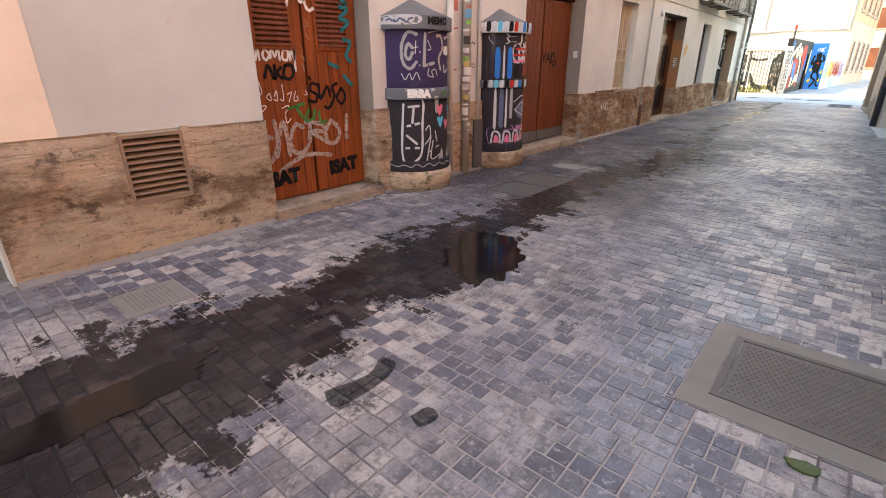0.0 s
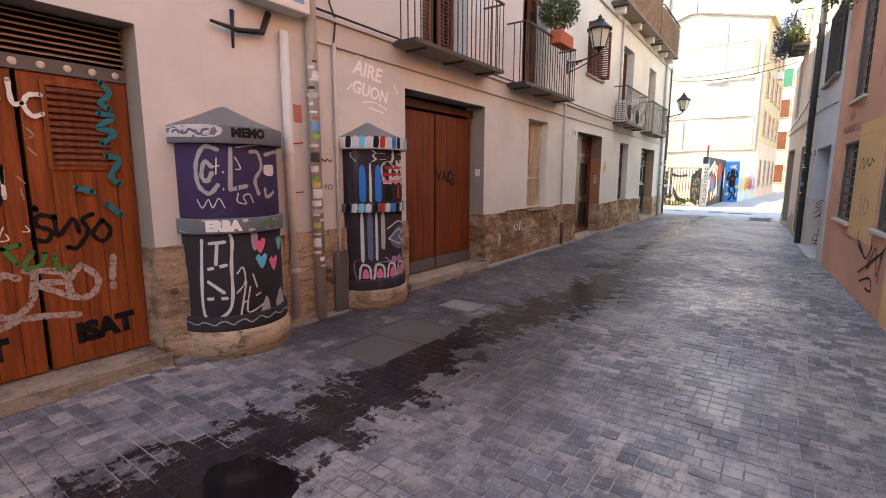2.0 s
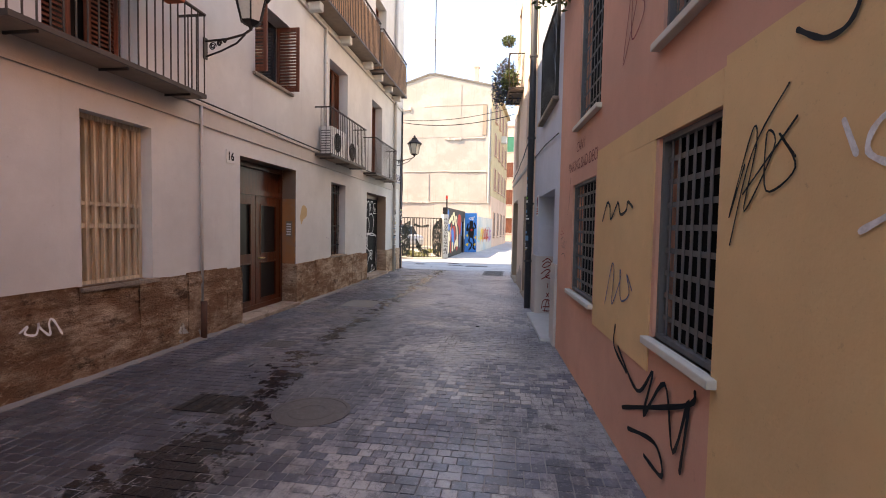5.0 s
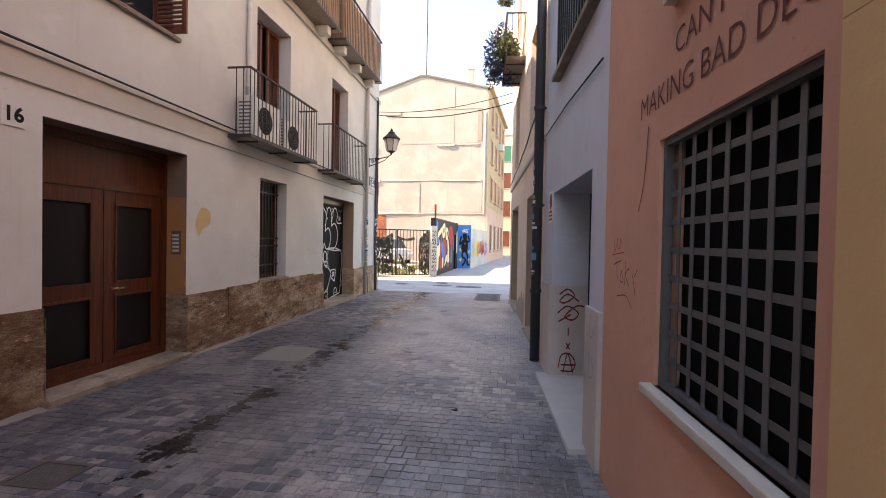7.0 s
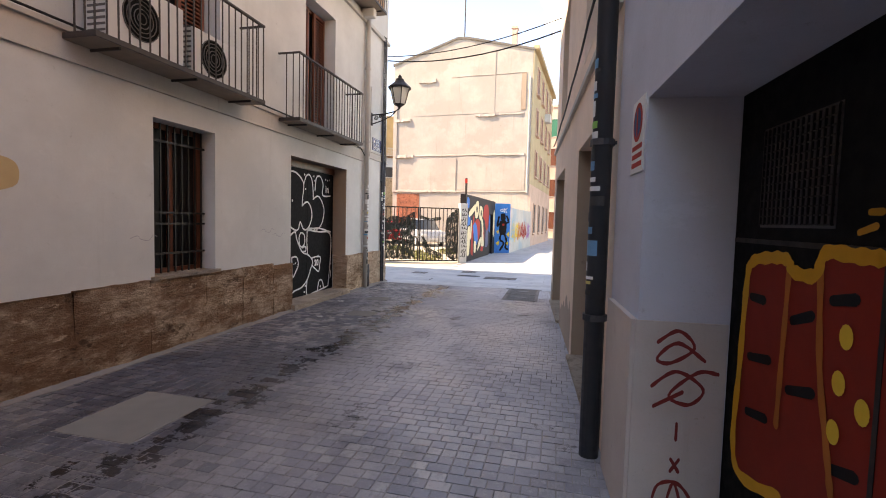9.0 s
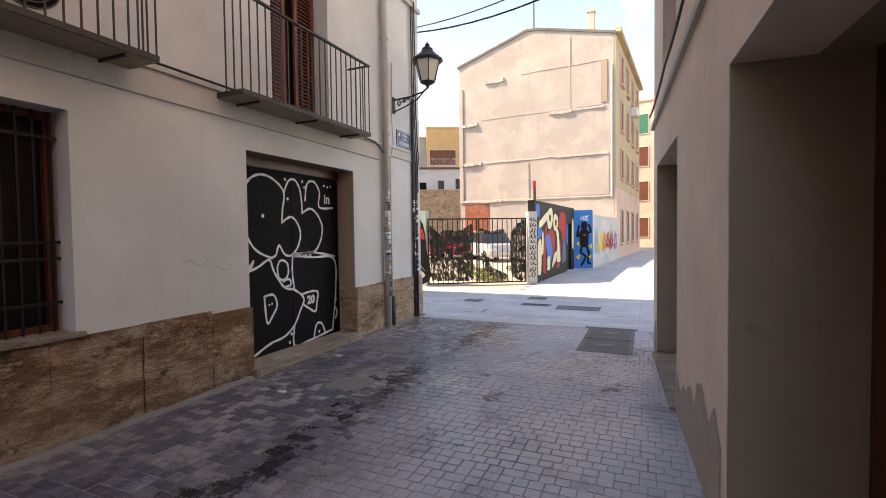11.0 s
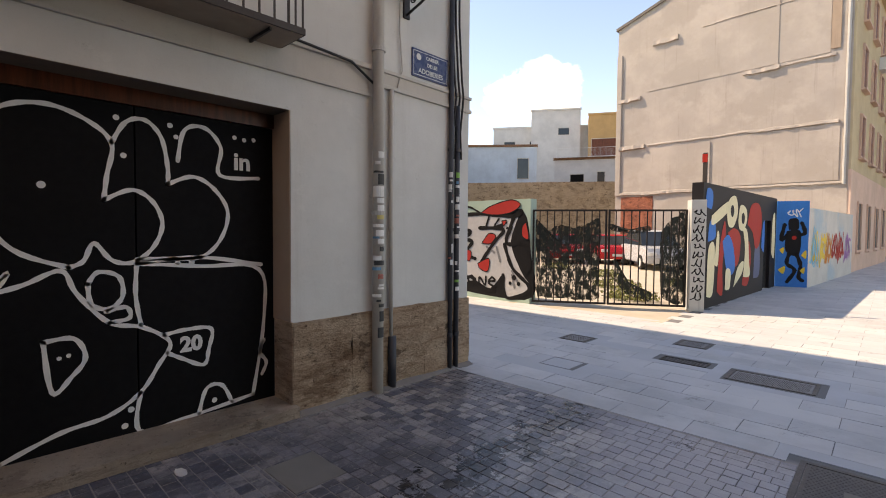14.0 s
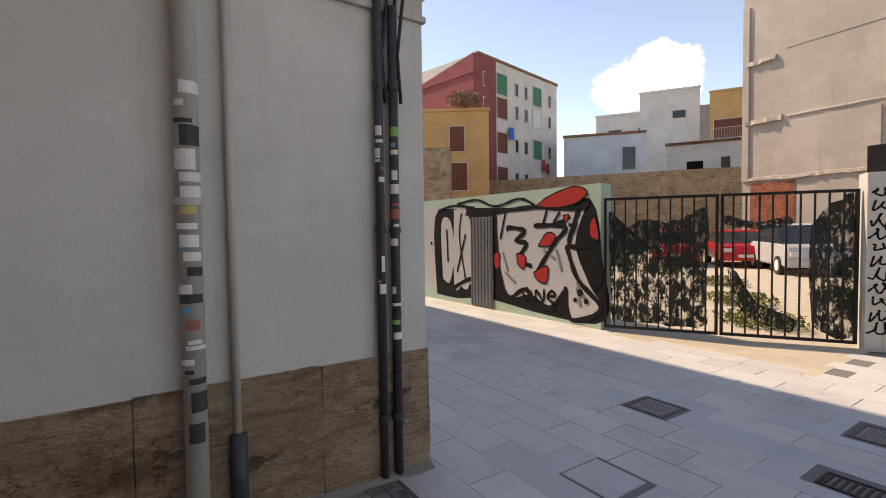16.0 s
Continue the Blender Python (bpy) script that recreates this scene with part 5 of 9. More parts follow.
bm = boxes(*[(14.70 + 0.0335 * k, 14.706 + 0.0335 * k, RB + 0.004, RB + 0.012, 1.58, 1.97) for k in range(15)], *[(14.70, 15.175, RB + 0.002, RB + 0.010, 1.58 + 0.0325 * k, 1.586 + 0.0325 * k) for k in range(13)])
part("mesh_light", mapped(bm, RIGHT), M_IRON, bdoor, "wire mesh light")
part("light_pane", mapped(boxes((14.69, 15.185, RB, RB + 0.002, 1.57, 1.98)), RIGHT), plain("mesh_backing", (0.05, 0.05, 0.055), 0.4), bdoor)
part("leaf_joint", mapped(boxes((14.44, 14.46, RB, RB + 0.006, 0.03, 2.16), (13.53, 15.41, RB, RB + 0.006, 1.50, 1.52)), RIGHT), M_IRON, bdoor)
t = thing("barred_window", RIGHT @ Vector((14.28, 0, 3.45)), "upper window with dark upright bars and a thin sill", "window")
part("pane", mapped(boxes((13.45, 15.12, -0.2, -0.19, 3.45, 4.80)), RIGHT), M_GLASS, t)
part("frame", mapped(boxes(*frame_bars(13.45, 15.12, 3.45, 4.80, 0.04, 0.0, 0.05)), RIGHT), M_IRON, t)
for k in range(1, 14):
    u = 13.45 + k * 0.12
    part("bar", mapped(boxes((u - 0.008, u + 0.008, 0.02, 0.036, 3.49, 4.76)), RIGHT), M_IRON, t)
part("window_sill", mapped(boxes((13.38, 15.19, -0.1, 0.09, 3.40, 3.45), bevel=0.006), RIGHT), M_STEP, t)
drain3 = pipe("drainpipe", 16.22, 0.0, 10.3, 0.065, 0.09, RIGHT, M_PIPE_DARK, "dark blue-grey cast drainpipe with stickers", (0.95, 2.1, 3.4, 5.0))
stickers(drain3, 16.22, 0.09, 0.065, RIGHT, [(1.1, 2.6)], 8)
# deep doorways in the beige wall
for o, nm in ((D3, "deep doorway with a dark wooden door"), (D4, "deep shadowed doorway with a plastered back")):
    u0, u1, z0, z1 = o
    # sides and soffit: stains plus the doorway's own shade in one colour
    part("doorway_reveal", mapped(boxes((u0 - 0.12, u0 - 0.001, -0.9, -0.35, 0, z1 + 0.2), (u1 + 0.001, u1 + 0.12, -0.9, -0.35, 0, z1 + 0.2), (u0 - 0.12, u1 + 0.12, -0.9, -0.35, z1 + 0.001, z1 + 0.2), (u0, u0 + 0.012, -0.56, -0.004, 0.041, z1), (u1 - 0.012, u1, -0.56, -0.004, 0.041, z1)), RIGHT), M_STAIN_SHADE, wall_beige)
    t = thing("recessed_door", RIGHT @ Vector(((u0 + u1) / 2, -0.7, 0)), nm, "door")
    part("door_leaf", mapped(boxes((u0, u1, -0.62, -0.56, 0.02, z1), bevel=0.004), RIGHT), M_WOOD_DARK if o is D3 else plaster("brown_board", (0.20, 0.13, 0.09), amount=0.4), t)
    part("doorstep", mapped(boxes((u0, u1, -0.56, 0.05, 0.0, 0.04), bevel=0.006), RIGHT), M_STEP, wall_beige)
for o in (D3U, D4U, (17.3, 18.3, 6.4, 8.2), (20.8, 21.8, 6.4, 8.2)):
    balcony_window(*o, RIGHT, False)
part("string_course", mapped(boxes((16.2, 23.1, -0.01, 0.04, 2.98, 3.05), bevel=0.01), RIGHT), M_BAND, wall_beige, "moulded string course")

# no parking sign
t = thing("no_parking_sign", RIGHT @ Vector((15.6, 0, 1.85)), "white plate with red and blue no parking disc", "sign")
part("plate", mapped(boxes((15.46, 15.73, 0.0, 0.006, 1.84, 2.22)), RIGHT), M_PLASTIC, t)
bm = bmesh.new()
disc(bm, 15.595, 2.10, 0.10, 0.008, 24)
part("red_disc", mapped(bm, RIGHT), SP["red"], t)
bm = bmesh.new()
disc(bm, 15.595, 2.10, 0.075, 0.010, 24)
part("blue_disc", mapped(bm, RIGHT), SP["navy"], t)
part("slash", mapped(boxes((15.585, 15.605, 0.0105, 0.012, 2.03, 2.17)), RIGHT), SP["red"], t)
for k in range(3):
    part("text_bar", mapped(boxes((15.49, 15.70, 0.006, 0.008, 1.87 + k * 0.045, 1.895 + k * 0.045)), RIGHT), SP["red"], t)

# ---- square: gate, mural walls ----
M_MINT = plaster("mint_paint", (0.36, 0.47, 0.40), amount=0.3, streak=0.3)
MW1, L1 = axes((-30.0, 27.9), (-6.32, 28.75))
wall_mural = tagged(part("wall_mural_west", mapped(wall_mesh(0, L1, 0, 2.30, 0.25, []), MW1), M_MINT, None), "mint painted lot wall with large silver graffiti letters", "wall", "", "structure")
GT, LG = axes((-6.28, 28.72), (-3.62, 30.42))


def gate():
    t = thing("metal_gate", GT @ Vector((LG / 2, 0, 0)), "black iron double gate with torn dark mesh", "gate")
    half = LG / 2
    for a, b in ((0.03, half - 0.012), (half + 0.012, LG - 0.03)):
        g = part("gate_frame", mapped(boxes(*frame_bars(a, b, 0.06, 2.06, 0.04, -0.02, 0.02)), GT), M_IRON, t)
        n = 10
        for k in range(1, n):
            u = a + (b - a) * k / n
            part("bar", mapped(boxes((u - 0.011, u + 0.011, -0.011, 0.011, 0.10, 2.02)), GT), M_IRON, g)
    return t


the_gate = gate()
post = solid("gate_post", mapped(boxes((LG, LG + 0.28, -0.14, 0.14, 0, 2.25), bevel=0.01), GT), plaster("white_post", (0.50, 0.49, 0.46), amount=0.5, streak=0.6, stain=(0.06, 0.06, 0.06)), "scuffed white gate post with black writing", "post")
MB, LB = axes((-3.42, 30.62), (-3.12, 37.05))
wall_black = tagged(part("wall_mural_black", mapped(wall_mesh(0, LB, 0, 2.62, 0.22, [(5.0, 5.75, 0.0, 1.95)]), MB), spray("mural_black", (0.016, 0.014, 0.016), 0.6), None), "black painted lot wall with an abstract bright mural", "wall", "", "structure")
MU, LU = axes((-3.12, 37.12), (-2.38, 37.40))
wall_bluem = tagged(part("wall_mural_blue", mapped(wall_mesh(0, LU, 0, 2.55, 0.2, []), MU), spray("mural_blue", (0.02, 0.19, 0.52), 0.6), None), "bright blue mural panel with a black dancing shape", "wall", "", "structure")
MY, LY = axes((-2.38, 37.42), (-1.75, 45.0))
wall_yel = tagged(part("wall_mural_east", mapped(wall_mesh(0, LY, 0, 2.35, 0.2, []), MY), plaster("pale_mural", (0.50, 0.47, 0.42), amount=0.3, second=(0.35, 0.42, 0.45)), None), "pale lot wall with yellow and red graffiti", "wall", "", "structure")

# ---- gable house ----
GB, LGB = axes((-11.82, 45.67), (-1.95, 44.88))


def crumbled(u0, u1, z, out, h, seed):
    """A rough projecting course left by a house that once stood against the wall."""
    bm = bmesh.new()
    n = max(6, int((u1 - u0) / 0.16))
    g = random.Random(seed)
    rings = []
    for k in range(n + 1):
        u = u0 + (u1 - u0) * k / n
        w = 0.05 * noise.noise(Vector((u * 0.9, z, 0)))
        o = out * g.uniform(0.55, 1.15)
        lo, hi = z - h * g.uniform(0.4, 0.6) + w, z + h * g.uniform(0.4, 0.6) + w
        rings.append([bm.verts.new(p) for p in ((u, -0.02, lo), (u, o, lo + 0.02), (u, o * 0.8, hi - 0.03), (u, -0.02, hi))])
    for r, q in zip(rings, rings[1:]):
        for i in range(4):
            bm.faces.new((r[i], r[(i + 1) % 4], q[(i + 1) % 4], q[i]))
    bm.faces.new(rings[0])
    bm.faces.new(rings[-1][::-1])
    return mapped(bm, GB)


def gable_house():
    t = thing("gable_house", (-7, 48, 0), "tall house with a bare patched gable wall and yellow front", "house")
    bm = bmesh.new()
    prof = [(0, 0), (LGB, 0), (LGB, 13.0), (5.35, 14.12), (4.7, 14.15), (0, 12.7)]
    depth = 13.0
    f = [bm.verts.new((u, 0, z)) for u, z in prof]
    b = [bm.verts.new((u, -depth, z)) for u, z in prof]
    bm.faces.new(f)
    bm.faces.new(b[::-1])
    for i in range(len(prof)):
        j = (i + 1) % len(prof)
        bm.faces.new((f[i], b[i], b[j], f[j]))
    part("gable_wall", mapped(bm, GB), M_GABLE, t, "bare render with patched ledges")
    for k, (u0, u1, z, out, h) in enumerate(((1.95, 3.2, 11.38, 0.16, 0.26), (0.12, 1.35, 8.74, 0.18, 0.24), (0.2, 1.6, 6.18, 0.20, 0.24), (4.3, 9.5, 11.55, 0.05, 0.07), (6.1, 7.5, 8.84, 0.14, 0.22), (7.4, 9.4, 8.87, 0.09, 0.14), (1.75, 6.6, 6.19, 0.07, 0.11), (6.4, 9.55, 6.17, 0.12, 0.16), (0.2, 4.9, 3.67, 0.12, 0.18), (4.8, 9.85, 3.68, 0.08, 0.12))):
        part("ledge", crumbled(u0, u1, z, out, h, k), M_GABLE, t)
    # chases and old flue lines, a shallow raised field, weathered verge stones
    part("strip", mapped(boxes((0.0, 0.28, -0.01, 0.09, 3.6, 11.2), bevel=0.02), GB), M_GABLE, t)
    part("strip", mapped(boxes((9.22, 9.52, -0.01, 0.05, 9.1, 11.5)), GB), M_STAIN_SHADE, t, "dark patched strip")
    part("strip", mapped(boxes((7.3, 7.42, -0.01, 0.045, 8.95, 13.2)), GB), M_GABLE, t)
    part("strip", mapped(boxes((4.66, 4.80, -0.01, 0.06, 3.7, 5.95)), GB), M_GABLE, t)
    part("render_field", mapped(boxes((1.7, 9.2, -0.01, 0.022, 8.98, 11.45)), GB), M_GABLE, t, "thin coat of render")
    part("render_field", mapped(boxes((4.95, 9.6, -0.01, 0.026, 3.78, 6.08)), GB), M_GABLE, t, "thin coat of render")
    M_VERGE = plaster("weathered_verge", (0.17, 0.15, 0.13), amount=0.7, streak=0.7, stain=(0.07, 0.06, 0.055))
    for (u0, z0), (u1, z1) in (((-0.1, 12.62), (4.7, 14.10)), ((4.7, 14.10), (5.35, 14.07)), ((5.35, 14.07), (LGB + 0.1, 12.92))):
        bm = bmesh.new()
        n = max(2, int((u1 - u0) / 0.3))
        rows = []
        for k in range(n + 1):
            q = k / n
            u, z = u0 + (u1 - u0) * q, z0 + (z1 - z0) * q
            w = 0.05 * noise.noise(Vector((u * 2.1, 3, 0)))
            rows.append([bm.verts.new(p) for p in ((u, -0.3, z), (u, 0.09 + w, z - 0.02), (u, 0.10 + w, z + 0.12), (u, -0.3, z + 0.16 + w))])
        for r, q in zip(rows, rows[1:]):
            for i in range(4):
                bm.faces.new((r[i], r[(i + 1) % 4], q[(i + 1) % 4], q[i]))
        bm.faces.new(rows[0])
        bm.faces.new(rows[-1][::-1])
        part("verge", mapped(bm, GB), M_VERGE, t, "dark weathered verge")
    part("brick_patch", mapped(boxes((0.35, 2.1, -0.01, 0.03, 0.6, 3.5)), GB), M_BRICK, t, "bare old brickwork")
    part("downpipe", tube(bmesh.new(), [GB @ Vector((LGB - 0.12, 0.06, 3.6)), GB @ Vector((LGB - 0.12, 0.06, 11.2))], 0.06, 8), M_PIPE, t)
    part("chimney", mapped(boxes((LGB - 1.55, LGB - 1.2, -0.8, -0.4, 12.6, 14.6), (LGB - 1.6, LGB - 1.15, -0.85, -0.35, 14.6, 14.75)), GB), M_SALMON, t)
    part("mast", tube(bmesh.new(), [GB @ Vector((5.0, -0.6, 14.0)), GB @ Vector((5.0, -0.6, 21.5))], 0.045, 6), M_RAIL, t, "thin aerial mast")
    # yellow front with windows
    F, LF = axes((-1.95 + 0.02, 44.88), (-1.93 + 13 * 0.080, 44.88 + 13 * 0.997))
    part("front", mapped(boxes((0.02, 13, -0.05, 0.06, 4.2, 13.2)), F), M_FACADE, t, "yellow rendered front")
    part("front", mapped(boxes((0.02, 13, -0.05, 0.08, 0, 4.18)), F), M_SALMON, t, "stone-coloured ground floor")
    part("cornice", mapped(boxes((0, 13, 0.0, 0.35, 13.0, 13.25)), F), M_FACADE, t)
    for z0, z1 in ((0.9, 2.9), (4.9, 6.6), (7.8, 9.5), (10.6, 12.3)):
        for u in (1.8, 4.6, 7.4, 10.2):
            w = part("window", mapped(boxes((u, u + 1.0, 0.03, 0.085, z0, z1)), F), M_SHUTTER if z0 > 1 else M_RAIL, t, "brown shuttered window")
            part("window_frame", mapped(boxes(*frame_bars(u - 0.08, u + 1.08, z0 - 0.08, z1 + 0.08, 0.08, 0.05, 0.14)), F), M_SALMON, w)
            part("window_sill", mapped(boxes((u - 0.12, u + 1.12, 0.05, 0.25, z0 - 0.16, z0 - 0.081)), F), M_SALMON, w)
    part("aircon_box", mapped(boxes((7.0, 7.9, 0.06, 0.5, 9.7, 10.3)), F), M_PLASTIC, t)
    return t


gable_house()


# ---- far houses ----
def house(name, m, w, d, h, wall, windows, label, roof=None, wmat=None, slope=0.0):
    base = m @ Vector((w / 2, -d / 2, 0))
    t = thing(name, base, label, "house")
    bm = bmesh.new()
    vs = [bm.verts.new(p) for p in ((0, 0, 0), (w, 0, 0), (w, -d, 0), (0, -d, 0), (0, 0, h), (w, 0, h + slope), (w, -d, h + slope), (0, -d, h))]
    for q in ((0, 1, 5, 4), (1, 2, 6, 5), (2, 3, 7, 6), (3, 0, 4, 7), (4, 5, 6, 7), (3, 2, 1, 0)):
        bm.faces.new([vs[i] for i in q])
    part("wall", mapped(bm, m), wall, t)
    part("parapet", mapped(boxes((-0.1, w + 0.1, -0.2, 0.12, h - 0.12 + min(slope, 0), h + 0.12 + min(slope, 0))), m), roof or wall, t)
    for u, z, ww, hh, mat in windows:
        win = part("window", mapped(boxes((u, u + ww, -0.03, 0.035, z, z + hh)), m), mat or M_GLASS, t)
        part("window_frame", mapped(boxes(*frame_bars(u - 0.05, u + ww + 0.05, z - 0.05, z + hh + 0.05, 0.06, 0.0, 0.07)), m), M_SILL, win)
    return t


M_GREEN = plain("green_shutter", (0.02, 0.16, 0.09), 0.6)
M_TILE = stone("roof_tile", (0.32, 0.17, 0.10), (0.14, 0.09, 0.06), 0.5, 2)
WH = Matrix(((-0.218, 0.976, 0, -34.7), (0.976, 0.218, 0, 48.5), (0, 0, 1, 0), (0, 0, 0, 1)))
wins = []
for r, z in enumerate((2.4, 5.6, 8.8, 12.0, 14.2)):
    wins += [(2.7, z, 1.6, 1.9, M_GREEN if r == 4 else M_SHUTTER), (5.6, z + 0.3, 0.5, 1.2, None), (7.2, z + 0.3, 0.5, 1.2, None), (8.7, z, 1.6, 1.9, (M_GREEN, M_PLASTIC, M_GREEN, M_PLASTIC, M_GREEN)[r]), (11.6, z + 0.3, 0.5, 1.2, None), (0.7, z + 0.3, 0.5, 1.2, None)]
house("white_apartment_house", WH, 13.4, 9, 17.2, M_WHITE, wins, "white apartment house with green shutters", M_TILE)
for lu, lz, lw, lh, lm, ll in ((4.3, 10.2, 0.8, 1.1, SP["blue"], "blue cloth hung out to dry"), (10.2, 7.6, 0.5, 1.2, SP["red"], "red cloth hung out to dry"), (10.9, 7.4, 0.5, 1.1, SP["red"], "red towel hung out to dry")):
    bm = boxes((lu, lu + lw, 0.25, 0.28, lz, lz + lh))
    bmesh.ops.subdivide_edges(bm, edges=bm.edges[:], cuts=4, use_grid_fill=True)
    for v in bm.verts:
        v.co.y += 0.06 * math.sin(v.co.x * 11) + 0.03 * math.sin(v.co.z * 5)
    solid("laundry", mapped(bm, WH), lm, ll + " on a line", "laundry", "laundry")
RD, LR = axes((-44.0, 46.4), (-34.60, 47.95))
house("maroon_gable_house", RD, LR, 3, 15.5, M_REDWALL, [], "maroon rendered side wall of an apartment house", None, None, 1.6)
OR, LO = axes((-37.0, 38.5), (-30.9, 46.6))
house("orange_house", OR, LO, 6, 11.2, M_ORANGE, [(3.0, 1.6, 1.1, 2.0, M_SHUTTER), (7.0, 1.6, 1.2, 2.0, M_SHUTTER), (3.0, 5.0, 1.1, 2.1, M_SHUTTER), (7.0, 4.8, 1.4, 2.2, M_SHUTTER), (3.2, 8.6, 1.0, 0.9, M_GLASS), (7.0, 7.9, 1.2, 2.0, M_SHUTTER)], "orange rendered house with brown shutters and roof terrace")
LBH, LL = axes((-35.0, 59.8), (-29.0, 64.6))
house("pale_blue_house", LBH, LL, 7, 11.0, M_PALEBLUE, [(5.6, 7.4, 1.2, 2.2, M_GLASS)], "faded pale blue house with stained render", M_TILE)
CR, LC = axes((-41.3, 72.8), (-29.8, 80.2))
house("cream_block", CR, LC, 8, 15.9, M_WHITE, [(1.5, 13.2, 1.5, 0.8, M_GLASS), (5.0, 13.2, 1.5, 0.8, M_GLASS), (9.4, 10.0, 1.5, 1.0, M_GLASS), (3.0, 10.4, 1.6, 0.9, M_GLASS)], "cream rendered apartment block with small windows")
CR2, LC2 = axes((-36.5, 74.9), (-31.0, 78.3))
house("cream_tower", CR2, LC2, 4, 18.0, M_WHITE, [(3.6, 14.6, 1.4, 0.9, M_GLASS)], "cream stair tower of an apartment block")
TR, LT = axes((-25.8, 62.9), (-16.5, 67.7))
house("white_terrace_house", TR, LT, 8, 9.0, M_WHITE, [(1.6, 4.8, 1.3, 2.6, M_UNLIT), (4.2, 6.6, 0.7, 1.0, M_GLASS), (6.2, 6.6, 1.6, 1.2, M_GLASS)], "white house with a roof terrace", M_TILE)
terr = balcony(0.2, LT - 0.4, 9.1, TR, 0.4, 0.9, None, "roof terrace railing with pale posts", M_PLASTIC)
OY, LOY = axes((-29.6, 77.8), (-21.0, 82.3))
house("ochre_block", OY, LOY, 6, 16.9, M_ORANGE, [(0.4, 11.5, 3.8, 2.2, M_SHUTTER)], "ochre yellow apartment block with a loggia")
RU, LRU = axes((-37.0, 47.8), (-14.0, 62.6))
rub = tagged(part("wall_rubble", mapped(wall_mesh(0, LRU, 0, 6.0, 0.5, []), RU), M_RUBBLE, None), "ochre rubble boundary wall of the lot", "wall", "", "structure")
ST, LST = axes((-32.5, 37.5), (-28.6, 41.2))
part("wall_ruin", mapped(wall_mesh(0, LST, 0, 7.4, 0.6, []), ST), M_RUBBLE, None, "ruined rough stone wall stump", kind="structure")
# end of the far street
FE, LFE = axes((-1.6, 67.0), (11.0, 64.5))
house("salmon_house", FE, LFE, 8, 14.5, M_SALMON, [(u, z, 1.0, 1.9, M_SHUTTER if z < 9 else M_GREEN) for u in (0.5, 2.6, 4.7, 6.8) for z in (1.0, 4.6, 8.0, 11.2)], "salmon house closing the street")


# ---- covers and drains in the paving ----
def cover(x0, x1, y0, y1, label, material, studs=True, framed=True, category="manhole cover"):
    t = thing("access_cover", ((x0 + x1) / 2, (y0 + y1) / 2, -0.04), label, category)
    if framed:
        part("frame", boxes((x0, x1, y0, y0 + 0.035, -0.04, 0.003), (x0, x1, y1 - 0.035, y1, -0.04, 0.003), (x0, x0 + 0.035, y0 + 0.035, y1 - 0.035, -0.04, 0.003), (x1 - 0.035, x1, y0 + 0.035, y1 - 0.035, -0.04, 0.003)), M_COVER, t)
    part("lid", boxes((x0 + 0.04, x1 - 0.04, y0 + 0.04, y1 - 0.04, -0.04, 0.0), bevel=0.004) if framed else boxes((x0 + 0.006, x1 - 0.006, y0 + 0.006, y1 - 0.006, -0.04, 0.001), bevel=0.004), material, t)
    if studs:
        verts, faces = [], []
        nx, ny = int((x1 - x0 - 0.12) / 0.028), int((y1 - y0 - 0.12) / 0.028)
        for i in range(nx):
            for j in range(ny):
                cx, cy = x0 + 0.07 + i * 0.028 + (0.014 if j % 2 else 0), y0 + 0.07 + j * 0.028
                b = len(verts)
                verts += [(cx - 0.009, cy, 0.0), (cx, cy - 0.009, 0.0), (cx + 0.009, cy, 0.0), (cx, cy + 0.009, 0.0), (cx, cy, 0.005)]
                faces += [(b, b + 1, b + 4), (b + 1, b + 2, b + 4), (b + 2, b + 3, b + 4), (b + 3, b, b + 4)]
        o = ORIGIN[t.name]
        me = bpy.data.meshes.new("studs")
        me.from_pydata([(x - o.x, y - o.y, z - o.z) for x, y, z in verts], [], faces)
        me.materials.append(M_COVER)
        s = new("studs", me)
        s.parent = t
        tagged(s, kind="stuff")
    return t


cover(-0.24, 0.75, 2.26, 2.93, "worn brown cast iron cover with a stud pattern", M_COVER)
part("cement_collar", boxes((-0.36, 0.80, 2.12, 2.255, -0.04, 0.0), (-0.36, -0.245, 2.255, 3.05, -0.04, 0.0), (-0.245, 0.80, 2.935, 3.05, -0.04, 0.0)), M_CONC, alley, "broken cement collar")
cover(-3.42, -2.79, 4.78, 5.40, "grey cast iron utility cover, damp", M_COVER, True)
cover(-3.50, -2.78, 5.42, 6.03, "grey cast iron utility cover, dusty", M_COVER, True)
cover(-3.60, -3.17, 0.68, 1.10, "pale worn stone inspection cover", M_CONC, True, False)
cover(-3.45, -2.76, 15.45, 16.28, "pale concrete inspection slab", M_CONC, False, False)
dbl = cover(-1.05, -0.34, 22.44, 23.27, "dark studded double iron cover", M_COVER)
dbl2 = cover(-1.05, -0.34, 23.29, 24.12, "dark studded double iron cover", M_COVER)
for y0 in (22.80, 23.65):
    part("name_plate", boxes((-0.80, -0.58, y0, y0 + 0.13, -0.001, 0.0065), bevel=0.002), M_CONC, dbl if y0 < 23 else dbl2, "worn pale maker plate")
cover(-1.92, -1.12, 25.85, 26.30, "round-patterned iron cover in the square", M_GREYLID)
cover(-4.18, -3.80, 26.30, 26.67, "studded grey iron cover in pale slabs", M_GREYLID)
cover(-2.82, -2.42, 27.12, 27.50, "studded grey iron cover in pale slabs", M_GREYLID)
cover(-3.67, -3.28, 24.93, 25.29, "pale slab-filled access cover with a thin dark rim", M_JOINT_SLAB, False, False)
